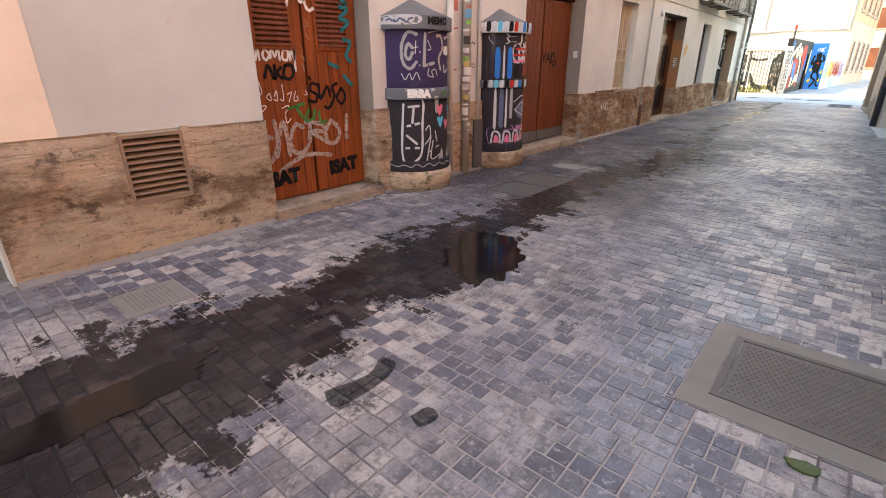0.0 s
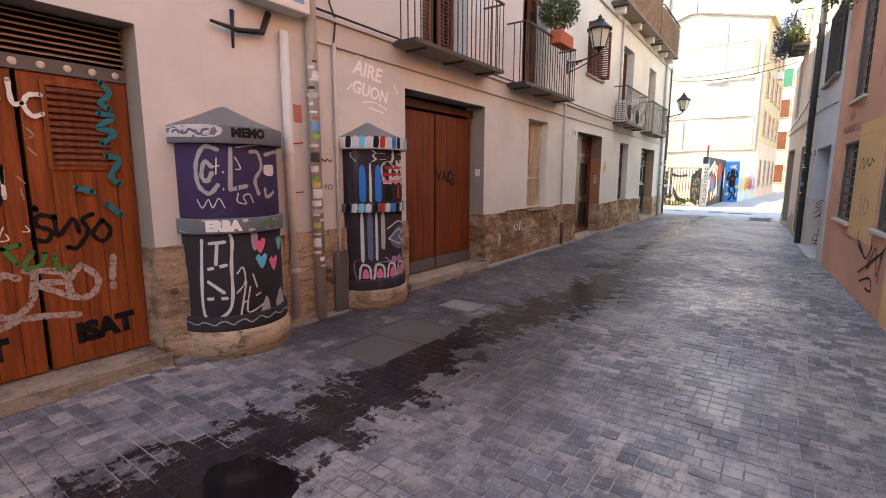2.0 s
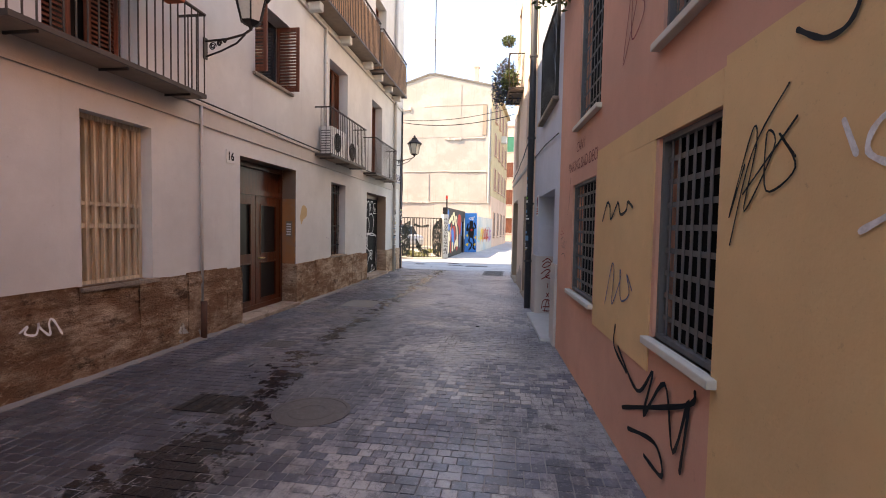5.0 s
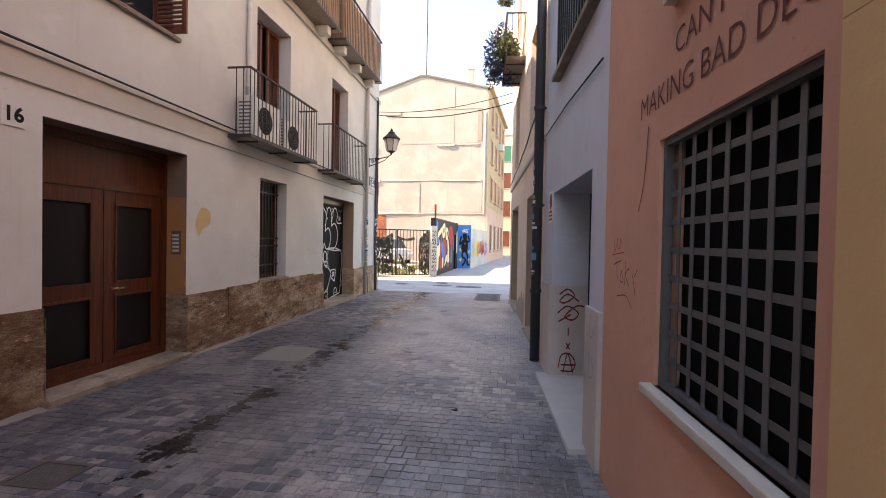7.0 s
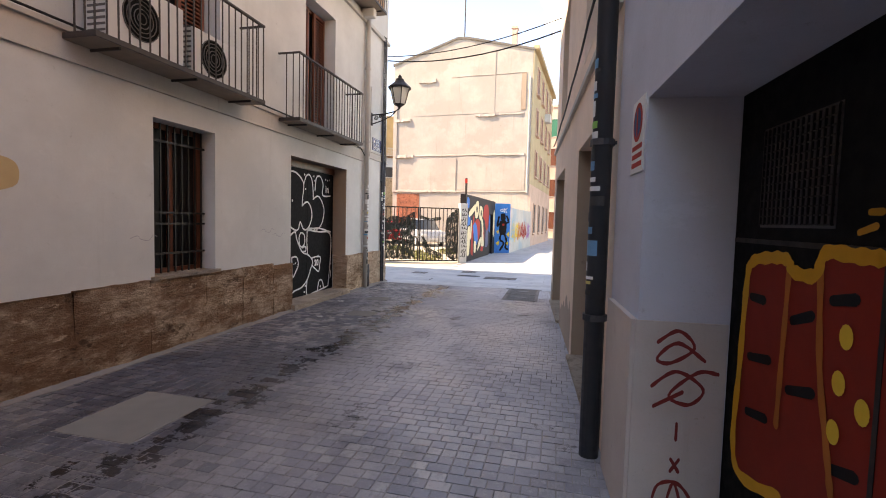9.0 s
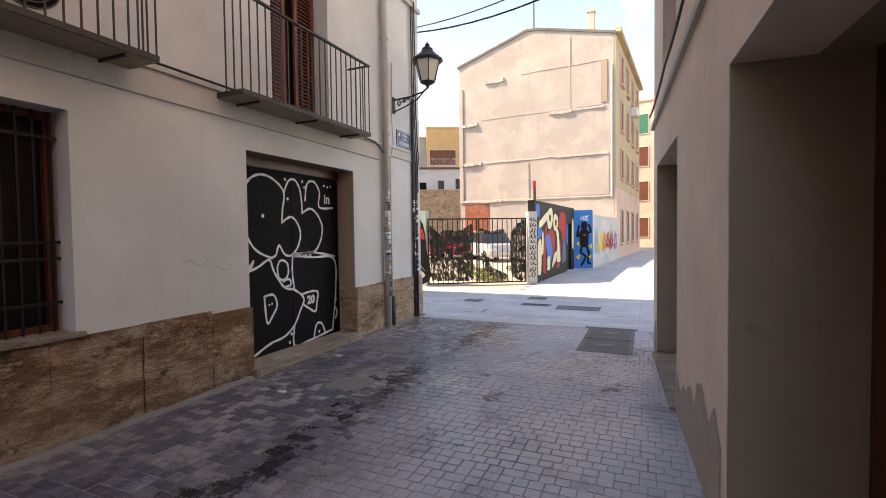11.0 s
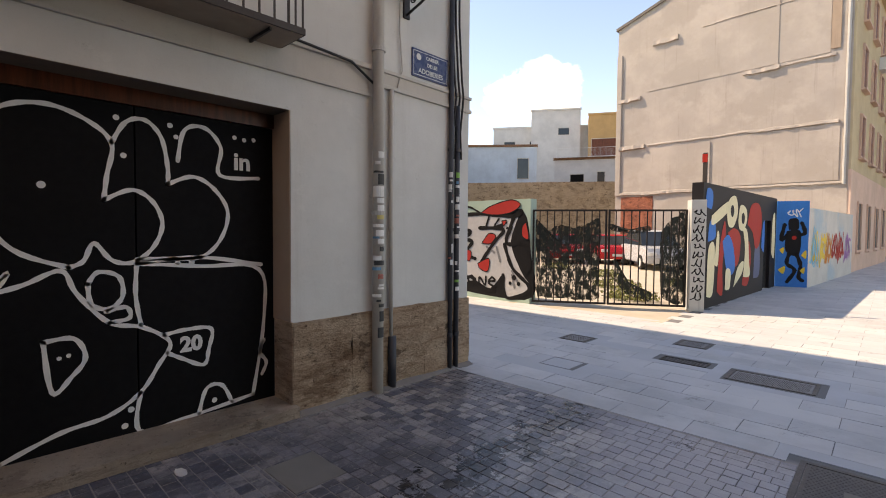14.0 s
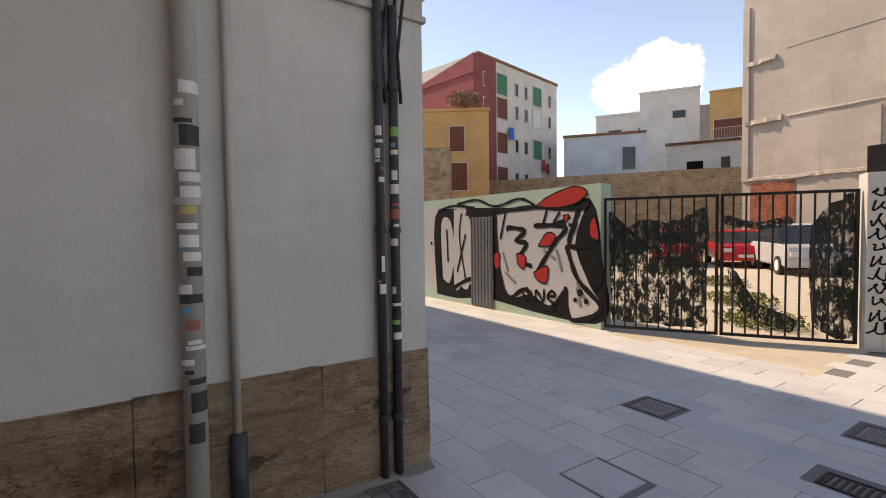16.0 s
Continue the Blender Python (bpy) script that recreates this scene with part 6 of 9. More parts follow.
for gx0, gx1, gy0, gy1 in ((-2.70, -2.17, 26.14, 26.36),):
    g = thing("drain_grate", ((gx0 + gx1) / 2, (gy0 + gy1) / 2, -0.04), "black iron drain grate in the paving", "drain", "drain grates")
    part("frame", boxes((gx0, gx1, gy0, gy0 + 0.02, -0.04, 0.003), (gx0, gx1, gy1 - 0.02, gy1, -0.04, 0.003), (gx0, gx0 + 0.02, gy0 + 0.02, gy1 - 0.02, -0.04, 0.003), (gx1 - 0.02, gx1, gy0 + 0.02, gy1 - 0.02, -0.04, 0.003)), M_IRON, g)
    for k in range(12):
        xx = gx0 + 0.03 + k * (gx1 - gx0 - 0.06) / 12
        part("bar", boxes((xx, xx + 0.018, gy0 + 0.02, gy1 - 0.02, -0.035, 0.0)), M_IRON, g)
cover(-3.33, -2.88, 19.93, 20.33, "pale concrete inspection slab", M_CONC, False, False)
cover(-3.60, -3.17, 21.43, 21.80, "pale worn concrete slab by the doorstep", M_CONC, False, False)
cover(-3.76, -3.24, 14.75, 15.12, "pebbly worn inspection cover in the setts", plain("pebbly_lid", (0.16, 0.145, 0.13), 0.85, 0, 0.4, 30, 0.5), True, False)
cover(-3.30, -2.90, 12.28, 12.62, "dark iron cover in the setts", M_COVER)
cover(-3.50, -3.02, 6.60, 6.98, "pale broken stone slab in the setts", M_CONC, False, False)
# round manhole and small drain in the alley
mh = thing("manhole_cover", (-1.73, 10.38, -0.02), "round rusty cast iron manhole cover", "manhole cover")
part("lid", lathe(bmesh.new(), [(0.33, -0.04), (0.33, 0.005), (0.30, 0.006), (0.295, 0.002), (0.20, 0.003), (0.195, 0.006), (0.12, 0.006), (0.115, 0.002), (0.01, 0.003)], -1.73, 10.38, 36), M_COVER, mh)
g = thing("drain_grate", (-2.66, 10.4, -0.02), "small black iron drain grate in the setts", "drain", "drain grates")
for k in range(6):
    part("bar", boxes((-2.86 + k * 0.075, -2.83 + k * 0.075, 10.2, 10.55, -0.02, 0.006)), M_IRON, g)
part("frame", boxes((-2.90, -2.42, 10.18, 10.2, -0.02, 0.007), (-2.90, -2.42, 10.55, 10.57, -0.02, 0.007), (-2.90, -2.42, 10.2, 10.55, -0.02, 0.002)), M_IRON, g)


# standing water
def puddle(cx, cy, rx, ry, seed, turn=0.0):
    bm = bmesh.new()
    n = 90
    vs = []
    for k in range(n):
        a = k * math.tau / n
        q = Vector((math.cos(a) * 1.6, math.sin(a) * 1.6, seed * 3.7))
        r = 1 + 0.38 * noise.noise(q) + 0.22 * noise.noise(q * 2.7) + 0.14 * noise.noise(q * 7)
        x, y = rx * r * math.cos(a), ry * r * math.sin(a)
        vs.append(bm.verts.new((cx + x * math.cos(turn) - y * math.sin(turn), cy + x * math.sin(turn) + y * math.cos(turn), 0.0035)))
    bm.faces.new(vs)
    f = bmesh.ops.extrude_face_region(bm, geom=bm.faces[:])
    bmesh.ops.translate(bm, verts=[v for v in f["geom"] if isinstance(v, bmesh.types.BMVert)], vec=(0, 0, -0.01))
    bmesh.ops.recalc_face_normals(bm, faces=bm.faces)
    return solid("puddle", bm, M_WATER, "shallow dark puddle lying on the setts", "puddle", "puddles")


puddle(-2.12, 2.95, 0.34, 0.52, 1.3, 0.5)
puddle(-2.36, 0.35, 0.16, 0.50, 2.1)

# ---- paint on the left wall and its doors ----
DOOR1 = LEFT @ Matrix.Translation((0, R0, 0))
W, K = SP["white"], SP["black"]


def waves(u0, u1, z, h, n, phase=0.0):
    """A run of looping hand strokes, as in an unreadable tag."""
    return [(u0 + (u1 - u0) * k / (n - 1) + 0.25 * h * math.sin(2.3 * k + phase), z + h * (0.5 * math.sin(1.9 * k + phase) + 0.2 * math.sin(4.1 * k))) for k in range(n)]


for txt, size, u, z, mt, bold in (("ISAT", 0.20, 2.66, 0.34, K, 0.016), ("ISAT", 0.20, 3.46, 0.36, K, 0.016)):
    lettering(txt, size, on_wall(DOOR1, u, z, 0.006, turn=3), mt, door, "graffiti", "sprayed letters", bold)
M_THIN_WHITE = spray("thin_white_spray", (0.62, 0.56, 0.52), 0.7, 0.62)
graffiti([[(2.89, 2.20), (2.92, 2.11), (2.91, 2.02)], [(2.88, 2.19), (2.95, 2.21), (2.97, 2.15), (2.92, 2.11), (2.98, 2.09)], [(3.04, 2.22), (3.05, 2.07), (3.10, 2.07)], [(3.21, 2.14), (3.14, 2.13), (3.11, 2.06), (3.15, 1.99), (3.21, 2.01)]], DOOR1, W, door, 0.03, 0.034, "white sprayed letters")
graffiti([[(2.52, 1.52), (2.55, 1.63), (2.56, 1.52)], [(2.62, 1.62), (2.60, 1.56), (2.63, 1.52), (2.67, 1.57), (2.63, 1.62)], [(2.68, 1.54), (2.70, 1.63), (2.73, 1.55), (2.77, 1.63), (2.78, 1.52)], [(2.83, 1.62), (2.81, 1.54), (2.86, 1.52), (2.88, 1.60), (2.83, 1.62)], [(2.90, 1.52), (2.91, 1.63), (2.95, 1.52), (2.95, 1.65), (2.95, 1.42)]], DOOR1, W, door, 0.024, 0.005, "white sprayed tag")
graffiti([[(2.59, 1.36), (2.64, 1.47), (2.69, 1.35)], [(2.71, 1.47), (2.71, 1.35)], [(2.78, 1.45), (2.73, 1.40), (2.78, 1.35)], [(2.83, 1.47), (2.80, 1.37), (2.87, 1.34), (2.92, 1.40), (2.90, 1.47), (2.83, 1.47)]], DOOR1, K, door, 0.034, 0.006, "black sprayed tag")
graffiti([[(3.10, 1.35), (3.11, 1.33)], [(3.21, 1.27), (3.12, 1.29), (3.10, 1.22), (3.18, 1.17), (3.15, 1.10), (3.07, 1.12)], [(3.21, 1.28), (3.22, 1.13), (3.32, 1.25), (3.35, 1.15)], [(3.45, 1.28), (3.38, 1.24), (3.41, 1.15), (3.33, 1.03), (3.27, 1.04)], [(3.51, 1.23), (3.44, 1.13), (3.50, 1.06), (3.56, 1.14), (3.51, 1.23)]], DOOR1, K, door, 0.032, 0.007, "black sprayed tag")
graffiti([[(2.63, 0.94), (2.64, 0.71), (2.55, 0.54), (2.46, 0.56), (2.44, 0.67), (2.51, 0.79), (2.58, 0.77)], [(2.62, 0.58), (2.73, 0.93), (2.77, 0.58)], [(2.96, 0.85), (2.87, 0.88), (2.80, 0.74), (2.82, 0.61), (2.92, 0.58), (3.01, 0.65)], [(3.06, 0.90), (3.03, 0.69)], [(3.00, 0.90), (3.20, 0.86), (3.25, 0.78), (3.07, 0.79), (3.27, 0.65)], [(3.34, 0.89), (3.25, 0.78), (3.28, 0.65), (3.39, 0.65), (3.44, 0.77), (3.34, 0.89)], [(3.56, 0.93), (3.54, 0.76)], [(3.54, 0.71), (3.54, 0.68)], [(3.29, 0.51), (2.98, 0.55), (2.73, 0.47), (2.63, 0.41)]], DOOR1, M_THIN_WHITE, door, 0.046, 0.0045, "thin grey-white sprayed word")
graffiti([[(3.58, 2.28), (3.64, 2.21), (3.57, 2.13), (3.63, 2.09)], [(3.55, 2.05), (3.65, 2.03), (3.54, 1.94), (3.65, 1.91), (3.55, 1.82)], [(3.57, 1.73), (3.66, 1.70), (3.59, 1.57), (3.65, 1.51)], [(3.54, 1.36), (3.64, 1.26)], [(3.35, 1.49), (3.46, 1.45)]], DOOR1, SP["teal"], door, 0.04, 0.0355, "teal sprayed squiggle")
graffiti([[(2.81, 1.05), (3.00, 1.09)], [(2.90, 1.07), (2.97, 0.95)], [(3.06, 1.03), (3.00, 0.92), (3.10, 0.93), (3.13, 1.02)], [(3.18, 0.99), (3.20, 0.88), (3.27, 0.89)]], DOOR1, SP["green"], door, 0.03, 0.007, "green sprayed tag")
graffiti([[(2.52, 1.32), (2.54, 1.22), (2.48, 1.19)], [(2.58, 1.17), (2.62, 1.21), (2.63, 1.14), (2.59, 1.16)], [(2.67, 1.18), (2.70, 1.23), (2.70, 1.14), (2.66, 1.15)], [(2.77, 1.29), (2.77, 1.14), (2.73, 1.15)], [(2.82, 1.19), (2.87, 1.21), (2.83, 1.12)], [(2.92, 1.22), (2.89, 1.13), (2.94, 1.13), (2.93, 1.17)], [(2.48, 1.09), (2.57, 1.09), (2.48, 1.01)], [(2.74, 1.06), (2.82, 1.08), (2.77, 1.00)], [(2.50, 0.94), (2.54, 0.95)], [(2.77, 0.98), (2.78, 0.91), (2.83, 0.95)], [(3.02, 1.18), (3.06, 1.18), (3.04, 1.22)]], DOOR1, W, door, 0.009, 0.004, "thin white pen signs")
graffiti([[(3.04, 1.49), (3.05, 1.41)], [(3.10, 1.92), (3.15, 1.86), (3.10, 1.83)], [(3.03, 1.57), (3.07, 1.52)], [(3.11, 1.77), (3.15, 1.72)]], DOOR1, M_THIN_WHITE, door, 0.01, 0.0052, "thin pen marks")
for txt, size, u, z in (("AIRE", 0.23, 6.28, 2.80), ("GUON", 0.20, 6.32, 2.57)):
    lettering(txt, size, on_wall(LEFT, u, z, 0.006, turn=-6), SP_FAINT, wall_left, "graffiti", "white sprayed words", 0.006, 0.15)
graffiti([[(6.2, 2.44), (6.4, 2.46), (6.6, 2.40)], [(6.3, 2.39), (6.55, 2.35)], [(6.05, 2.98), (6.2, 2.94)], [(6.1, 2.93), (6.15, 3.0)], [(6.75, 2.72), (6.82, 2.62)], [(5.95, 2.55), (6.02, 2.62)]], LEFT, SP_FAINT, wall_left, 0.018, 0.006, "white sprayed dashes")
lettering("VAL", 0.24, on_wall(LEFT @ Matrix.Translation((0, R1 + 0.012, 0)), 8.22, 1.57, 0.004, turn=-4), K, gate_door, "graffiti", "black sprayed letters", 0.006)
graffiti([[(8.5, 1.58), (8.4, 1.66), (8.36, 1.52), (8.46, 1.44), (8.52, 1.52), (8.44, 1.53)]], LEFT @ Matrix.Translation((0, R1 + 0.013, 0)), K, gate_door, 0.03, 0.004)
lettering("YO", 0.09, on_wall(LEFT, 5.62, 1.45, 0.006), K, wall_left, "graffiti", "small black letters", 0.0)
graffiti([waves(5.52, 5.68, 1.75, 0.03, 8)], LEFT, K, wall_left, 0.012, 0.006)
graffiti([[(5.16, 1.9), (5.16, 0.9)], [(5.16, 1.9), (5.30, 1.92)], [(5.16, 1.4), (5.28, 1.41)]], LEFT, SP["red"], wall_left, 0.012, 0.006, "thin red marks", False)
M_FLYER = plain("pink_flyer", (0.55, 0.2, 0.17), 0.8)
paint("flyer_scrap", boxes((5.20, 5.30, 0.0, 0.004, 2.12, 2.30)), LEFT, M_FLYER, wall_left, "torn pink flyer")
graffiti([waves(10.05, 10.4, 0.62, 0.14, 10)], LEFT @ Matrix.Translation((0, 0.06, 0)), SP_FAINT, wall_left, 0.02, 0.002, "faint chalky tag on stone")
for u, z in ((16.9, 1.3), (19.1, 1.35), (19.4, 1.28)):
    graffiti([waves(u, u + 0.35, z, 0.08, 6)], LEFT, SP["grey"], wall_left, 0.006, 0.004, "thin scratched scribble")
paint("peeled_patch", patch(bmesh.new(), [(15.55, 1.75), (15.66, 1.98), (15.85, 1.95), (15.86, 1.78), (15.7, 1.70), (15.62, 1.60)], 0.005), LEFT, plain("bare_ochre", (0.52, 0.37, 0.19), 0.9), wall_left, "patch of bare ochre under flaked paint")

# cartoon lines on the black door
DOOR20 = LEFT @ Matrix.Translation((0, R5, 0))
lines = [
    [(20.58, 1.32), (20.30, 1.45), (20.12, 1.75), (20.10, 2.05), (20.24, 2.30), (20.46, 2.38), (20.68, 2.32), (20.83, 2.18), (20.80, 1.95), (20.78, 1.78)],
    [(20.78, 1.78), (20.95, 1.86), (21.08, 1.78), (21.14, 1.62), (21.08, 1.45), (20.95, 1.34), (20.82, 1.36), (20.72, 1.48), (20.66, 1.36), (20.58, 1.32)],
    [(20.83, 2.18), (20.92, 2.34), (21.04, 2.37), (21.14, 2.26), (21.18, 2.05), (21.18, 1.92)],
    [(21.18, 1.92), (21.36, 1.99), (21.52, 1.90), (21.62, 1.72), (21.56, 1.50), (21.40, 1.36), (21.10, 1.36), (20.97, 1.36)],
    [(21.25, 2.10), (21.30, 2.34), (21.45, 2.38), (21.57, 2.24), (21.56, 2.02), (21.88, 2.02)],
    [(20.97, 1.33), (21.40, 1.36), (21.90, 1.28)],
    [(20.97, 1.33), (21.40, 1.29), (21.88, 1.24), (21.92, 0.80), (21.82, 0.16)],
    [(20.15, 1.16), (20.35, 1.22), (20.54, 1.30), (20.62, 1.14), (20.80, 0.92), (21.00, 0.86), (21.18, 0.72), (21.10, 0.56), (20.98, 0.38), (20.78, 0.26), (20.52, 0.22), (20.22, 0.11)],
    [(20.15, 1.16), (20.17, 0.7), (20.20, 0.11)],
    [(20.97, 1.33), (20.96, 1.1), (20.99, 0.88)],
    [(21.14, 0.78), (21.30, 0.80), (21.48, 0.78), (21.46, 0.62), (21.42, 0.50), (21.26, 0.58), (21.16, 0.64)],
    [(20.44, 0.84), (20.60, 0.84), (20.66, 0.70), (20.58, 0.58), (20.48, 0.50), (20.44, 0.84)],
    [(20.68, 1.20), (20.70, 1.06), (20.80, 1.02), (20.88, 1.10), (20.86, 1.24), (20.74, 1.28), (20.68, 1.20)],
    [(20.78, 1.00), (20.90, 1.02), (20.92, 0.94), (20.80, 0.92)],
    [(20.98, 0.38), (20.97, 0.10), (21.25, 0.10), (21.82, 0.16)],
    [(21.38, 0.11), (21.44, 0.30), (21.56, 0.30), (21.64, 0.14)],
    [(20.04, 1.30), (20.16, 1.20), (20.28, 1.30), (20.20, 1.18), (20.06, 1.10)],
    [(21.92, 0.62), (21.88, 0.52), (21.94, 0.42), (21.90, 0.32)],
]
graffiti(lines, DOOR20, W, d20, 0.030, 0.004, "white sprayed cartoon outlines")
lettering("20", 0.16, on_wall(DOOR20, 21.33, 0.68, 0.005), W, d20, "graffiti", "white painted number", 0.008)
lettering("in", 0.20, on_wall(DOOR20, 21.74, 2.14, 0.005), W, d20, "graffiti", "white painted letters", 0.006)
bm = bmesh.new()
for u, z, r in ((20.45, 1.86, 0.024), (20.06, 2.28, 0.02), (20.14, 2.34, 0.02), (20.10, 2.42, 0.02), (20.86, 2.36, 0.02), (20.90, 2.10, 0.02), (21.20, 2.36, 0.02), (21.24, 2.28, 0.018), (21.68, 2.34, 0.018), (21.76, 2.33, 0.018), (21.84, 2.34, 0.018), (21.24, 1.325, 0.02), (21.34, 1.325, 0.022), (20.10, 0.9, 0.022), (20.10, 0.7, 0.025), (20.10, 1.38, 0.02), (20.04, 0.5, 0.022), (20.05, 0.25, 0.03), (20.92, 0.27, 0.022), (20.88, 0.16, 0.022), (21.50, 0.19, 0.022), (20.52, 0.72, 0.014), (20.57, 0.73, 0.014)):
    disc(bm, u, z, r, 0.004, 12)
paint("graffiti", bm, DOOR20, W, d20, "white sprayed dots")


# ---- paint on the columns ----
def wrapped(bm, c, r):
    for v in bm.verts:
        a, lift = v.co.x / r, v.co.y
        v.co.x, v.co.y = c.x + (r + lift) * math.cos(a), c.y + (r + lift) * math.sin(a)
    return bm


def band_paint(strokes, c, r, z, material, parent, width, lift=0.008, label=""):
    bm = bmesh.new()
    for s in strokes:
        ribbon(bm, [(u, zz + z) for u, zz in s], width, lift)
    part("graffiti", wrapped(bm, c, r), material, parent, label)


def band_patch(points, c, r, material, parent, lift=0.007):
    bm = bmesh.new()
    ribbon_points = spline(list(points) + [points[0]], 4)[:-1]
    mid = sum((Vector(p) for p in ribbon_points), Vector((0, 0))) / len(ribbon_points)
    rim = [bm.verts.new((p.x, lift, p.y)) for p in ribbon_points]
    inner = [bm.verts.new(((p.x + mid.x) / 2, lift, (p.y + mid.y) / 2)) for p in ribbon_points]
    m = bm.verts.new((mid.x, lift, mid.y))
    n = len(rim)
    for k in range(n):
        j = (k + 1) % n
        bm.faces.new((rim[k], rim[j], inner[j], inner[k]))
        bm.faces.new((inner[k], inner[j], m))
    part("graffiti", wrapped(bm, c, r), material, parent)


def band_text(txt, size, u, z, c, r, material, parent, bold, lift=0.008):
    ob = lettering(txt, size, Matrix(((1, 0, 0, u), (0, 0, 1, lift), (0, 1, 0, z), (0, 0, 0, 1))), material, None, "graffiti", "sprayed letters", bold)
    o = ORIGIN[parent.name]
    for v in ob.data.vertices:
        a = v.co.x / r
        rr = r + v.co.y
        v.co = (c.x + rr * math.cos(a) - o.x, c.y + rr * math.sin(a) - o.y, v.co.z - o.z)
    ob.parent = parent


r1 = 0.49 * 0.93
S = SP
band_text("ERBA", 0.115, -0.29, 1.155, c1, 0.49, W, col1, 0.010)
band_text("MEMO", 0.10, -0.05, 1.925, c1, 0.49 * 1.04, K, col1, 0.006)
band_paint([[(-0.28, 1.79), (-0.38, 1.81), (-0.45, 1.67), (-0.44, 1.50), (-0.36, 1.43), (-0.29, 1.50)], [(-0.33, 1.65), (-0.38, 1.69), (-0.41, 1.58), (-0.37, 1.53), (-0.33, 1.60)]], c1, r1, 0, S["grey"], col1, 0.034, 0.008, "pale sprayed spiral")
band_paint([[(-0.29, 1.72), (-0.30, 1.59)], [(-0.32, 1.65), (-0.27, 1.66)], [(-0.25, 1.61), (-0.24, 1.60)], [(-0.25, 1.47), (-0.25, 1.46)], [(-0.46, 1.38), (-0.42, 1.31), (-0.37, 1.38), (-0.34, 1.31), (-0.29, 1.39), (-0.25, 1.31)], [(-0.14, 1.43), (-0.15, 1.36), (-0.08, 1.34), (-0.10, 1.40), (-0.05, 1.42), (-0.02, 1.35)], [(-0.15, 1.73), (-0.11, 1.64), (-0.15, 1.63)], [(0.38, 1.52), (0.46, 1.45)], [(-0.14, 1.81), (0.14, 1.85), (0.46, 1.84)]], c1, r1, 0, S["silver"], col1, 0.010, 0.009, "thin pale scribbles")
band_paint([[(-0.18, 1.80), (-0.20, 1.46)], [(-0.20, 1.46), (-0.07, 1.49)], [(-0.02, 1.78), (0.05, 1.77), (0.08, 1.65), (0.01, 1.54), (0.04, 1.42)], [(0.13, 1.76), (0.36, 1.79), (0.46, 1.66)], [(0.11, 1.46), (0.13, 1.39), (0.23, 1.43)]], c1, r1, 0, S["grey"], col1, 0.032, 0.0085, "pale sprayed bars")
band_patch([(0.11, 1.67), (0.24, 1.67), (0.23, 1.58), (0.11, 1.59)], c1, r1, M_PLASTIC, col1, 0.010)
band_paint([[(-0.43, 1.11), (-0.23, 1.09), (-0.23, 0.82), (-0.26, 0.43), (-0.47, 0.39), (-0.45, 1.04)], [(-0.39, 1.01), (-0.27, 1.02)], [(-0.33, 1.01), (-0.35, 0.83)], [(-0.41, 0.79), (-0.27, 0.82)], [(-0.42, 0.68), (-0.30, 0.58)], [(-0.43, 0.53), (-0.28, 0.53)]], c1, r1, 0, S["silver"], col1, 0.026, 0.008, "silver sprayed letters in a box")
band_paint([[(-0.19, 0.74), (-0.14, 0.79), (-0.13, 0.66), (-0.20, 0.57)], [(-0.12, 0.66), (-0.18, 0.36)], [(-0.16, 0.47), (0.00, 0.54)], [(-0.09, 0.61), (-0.12, 0.39), (0.02, 0.43)], [(-0.06, 0.72), (-0.03, 0.60)]], c1, r1, 0, S["silver"], col1, 0.014, 0.0085, "silver scribble")
for pts in [[(-0.01, 0.36), (0.06, 0.50), (0.10, 0.37), (0.03, 0.31)], [(0.18, 0.42), (0.28, 0.53), (0.38, 0.33), (0.21, 0.32)], [(-0.06, 1.10), (-0.00, 1.11), (-0.01, 0.94), (-0.05, 0.95)]]:
    band_patch(pts, c1, r1, S["grey"], col1, 0.0075)
for u, z, mt in [(0.02, 0.97, "pink"), (0.28, 0.96, "cyan"), (0.03, 0.83, "cyan"), (0.17, 0.79, "pink")]:
    band_patch([(u - 0.06, z + 0.03), (u - 0.03, z + 0.06), (u, z + 0.035), (u + 0.03, z + 0.06), (u + 0.06, z + 0.03), (u, z - 0.075)], c1, r1, S[mt], col1, 0.0095)
band_patch([(-0.60, 1.105), (-0.60, 1.125), (0.46, 1.125), (0.46, 1.105)], c1, 0.49, S["silver"], col1, 0.0065)
band_patch([(-0.70, 1.185), (-0.70, 1.21), (0.46, 1.21), (0.46, 1.185)], c1, 0.49, S["silver"], col1, 0.0065)
band_paint([[(0.02, 1.13), (0.06, 1.19), (0.10, 1.13), (0.14, 1.19)], [(0.2, 1.15), (0.34, 1.17)]], c1, 0.49, 0, S["green"], col1, 0.016, 0.008, "green scribble")
band_patch([(-0.74, 1.89), (-0.74, 1.97), (-0.30, 1.98), (-0.32, 1.89)], c1, 0.49 * 1.04, S["silver"], col1, 0.0065)
band_paint([waves(-0.66, -0.36, 1.93, 0.04, 9)], c1, 0.49 * 1.04, 0, S["bluegrey"], col1, 0.02, 0.008, "blue-grey smears")
band_paint([waves(-0.7, 0.5, 0.32, 0.03, 26)], c1, 0.49, 0, S["grey"], col1, 0.010, 0.009, "scuffed pale marks")
r2 = 0.47 * 0.92
for k in range(16):
    u = -0.62 + k * 0.078
    mt = (K, S["silver"], S["cyan"], S["silver"], K, S["red"], S["silver"], S["blue"])[k % 8]
    for zz, h, rr in ((1.90, 0.11, 0.47 * 1.06), (1.165, 0.09, 0.47)):
        band_patch([(u, zz), (u + 0.01, zz + h), (u + 0.064, zz + h), (u + 0.058, zz)], c2, rr, mt, col2, 0.007)
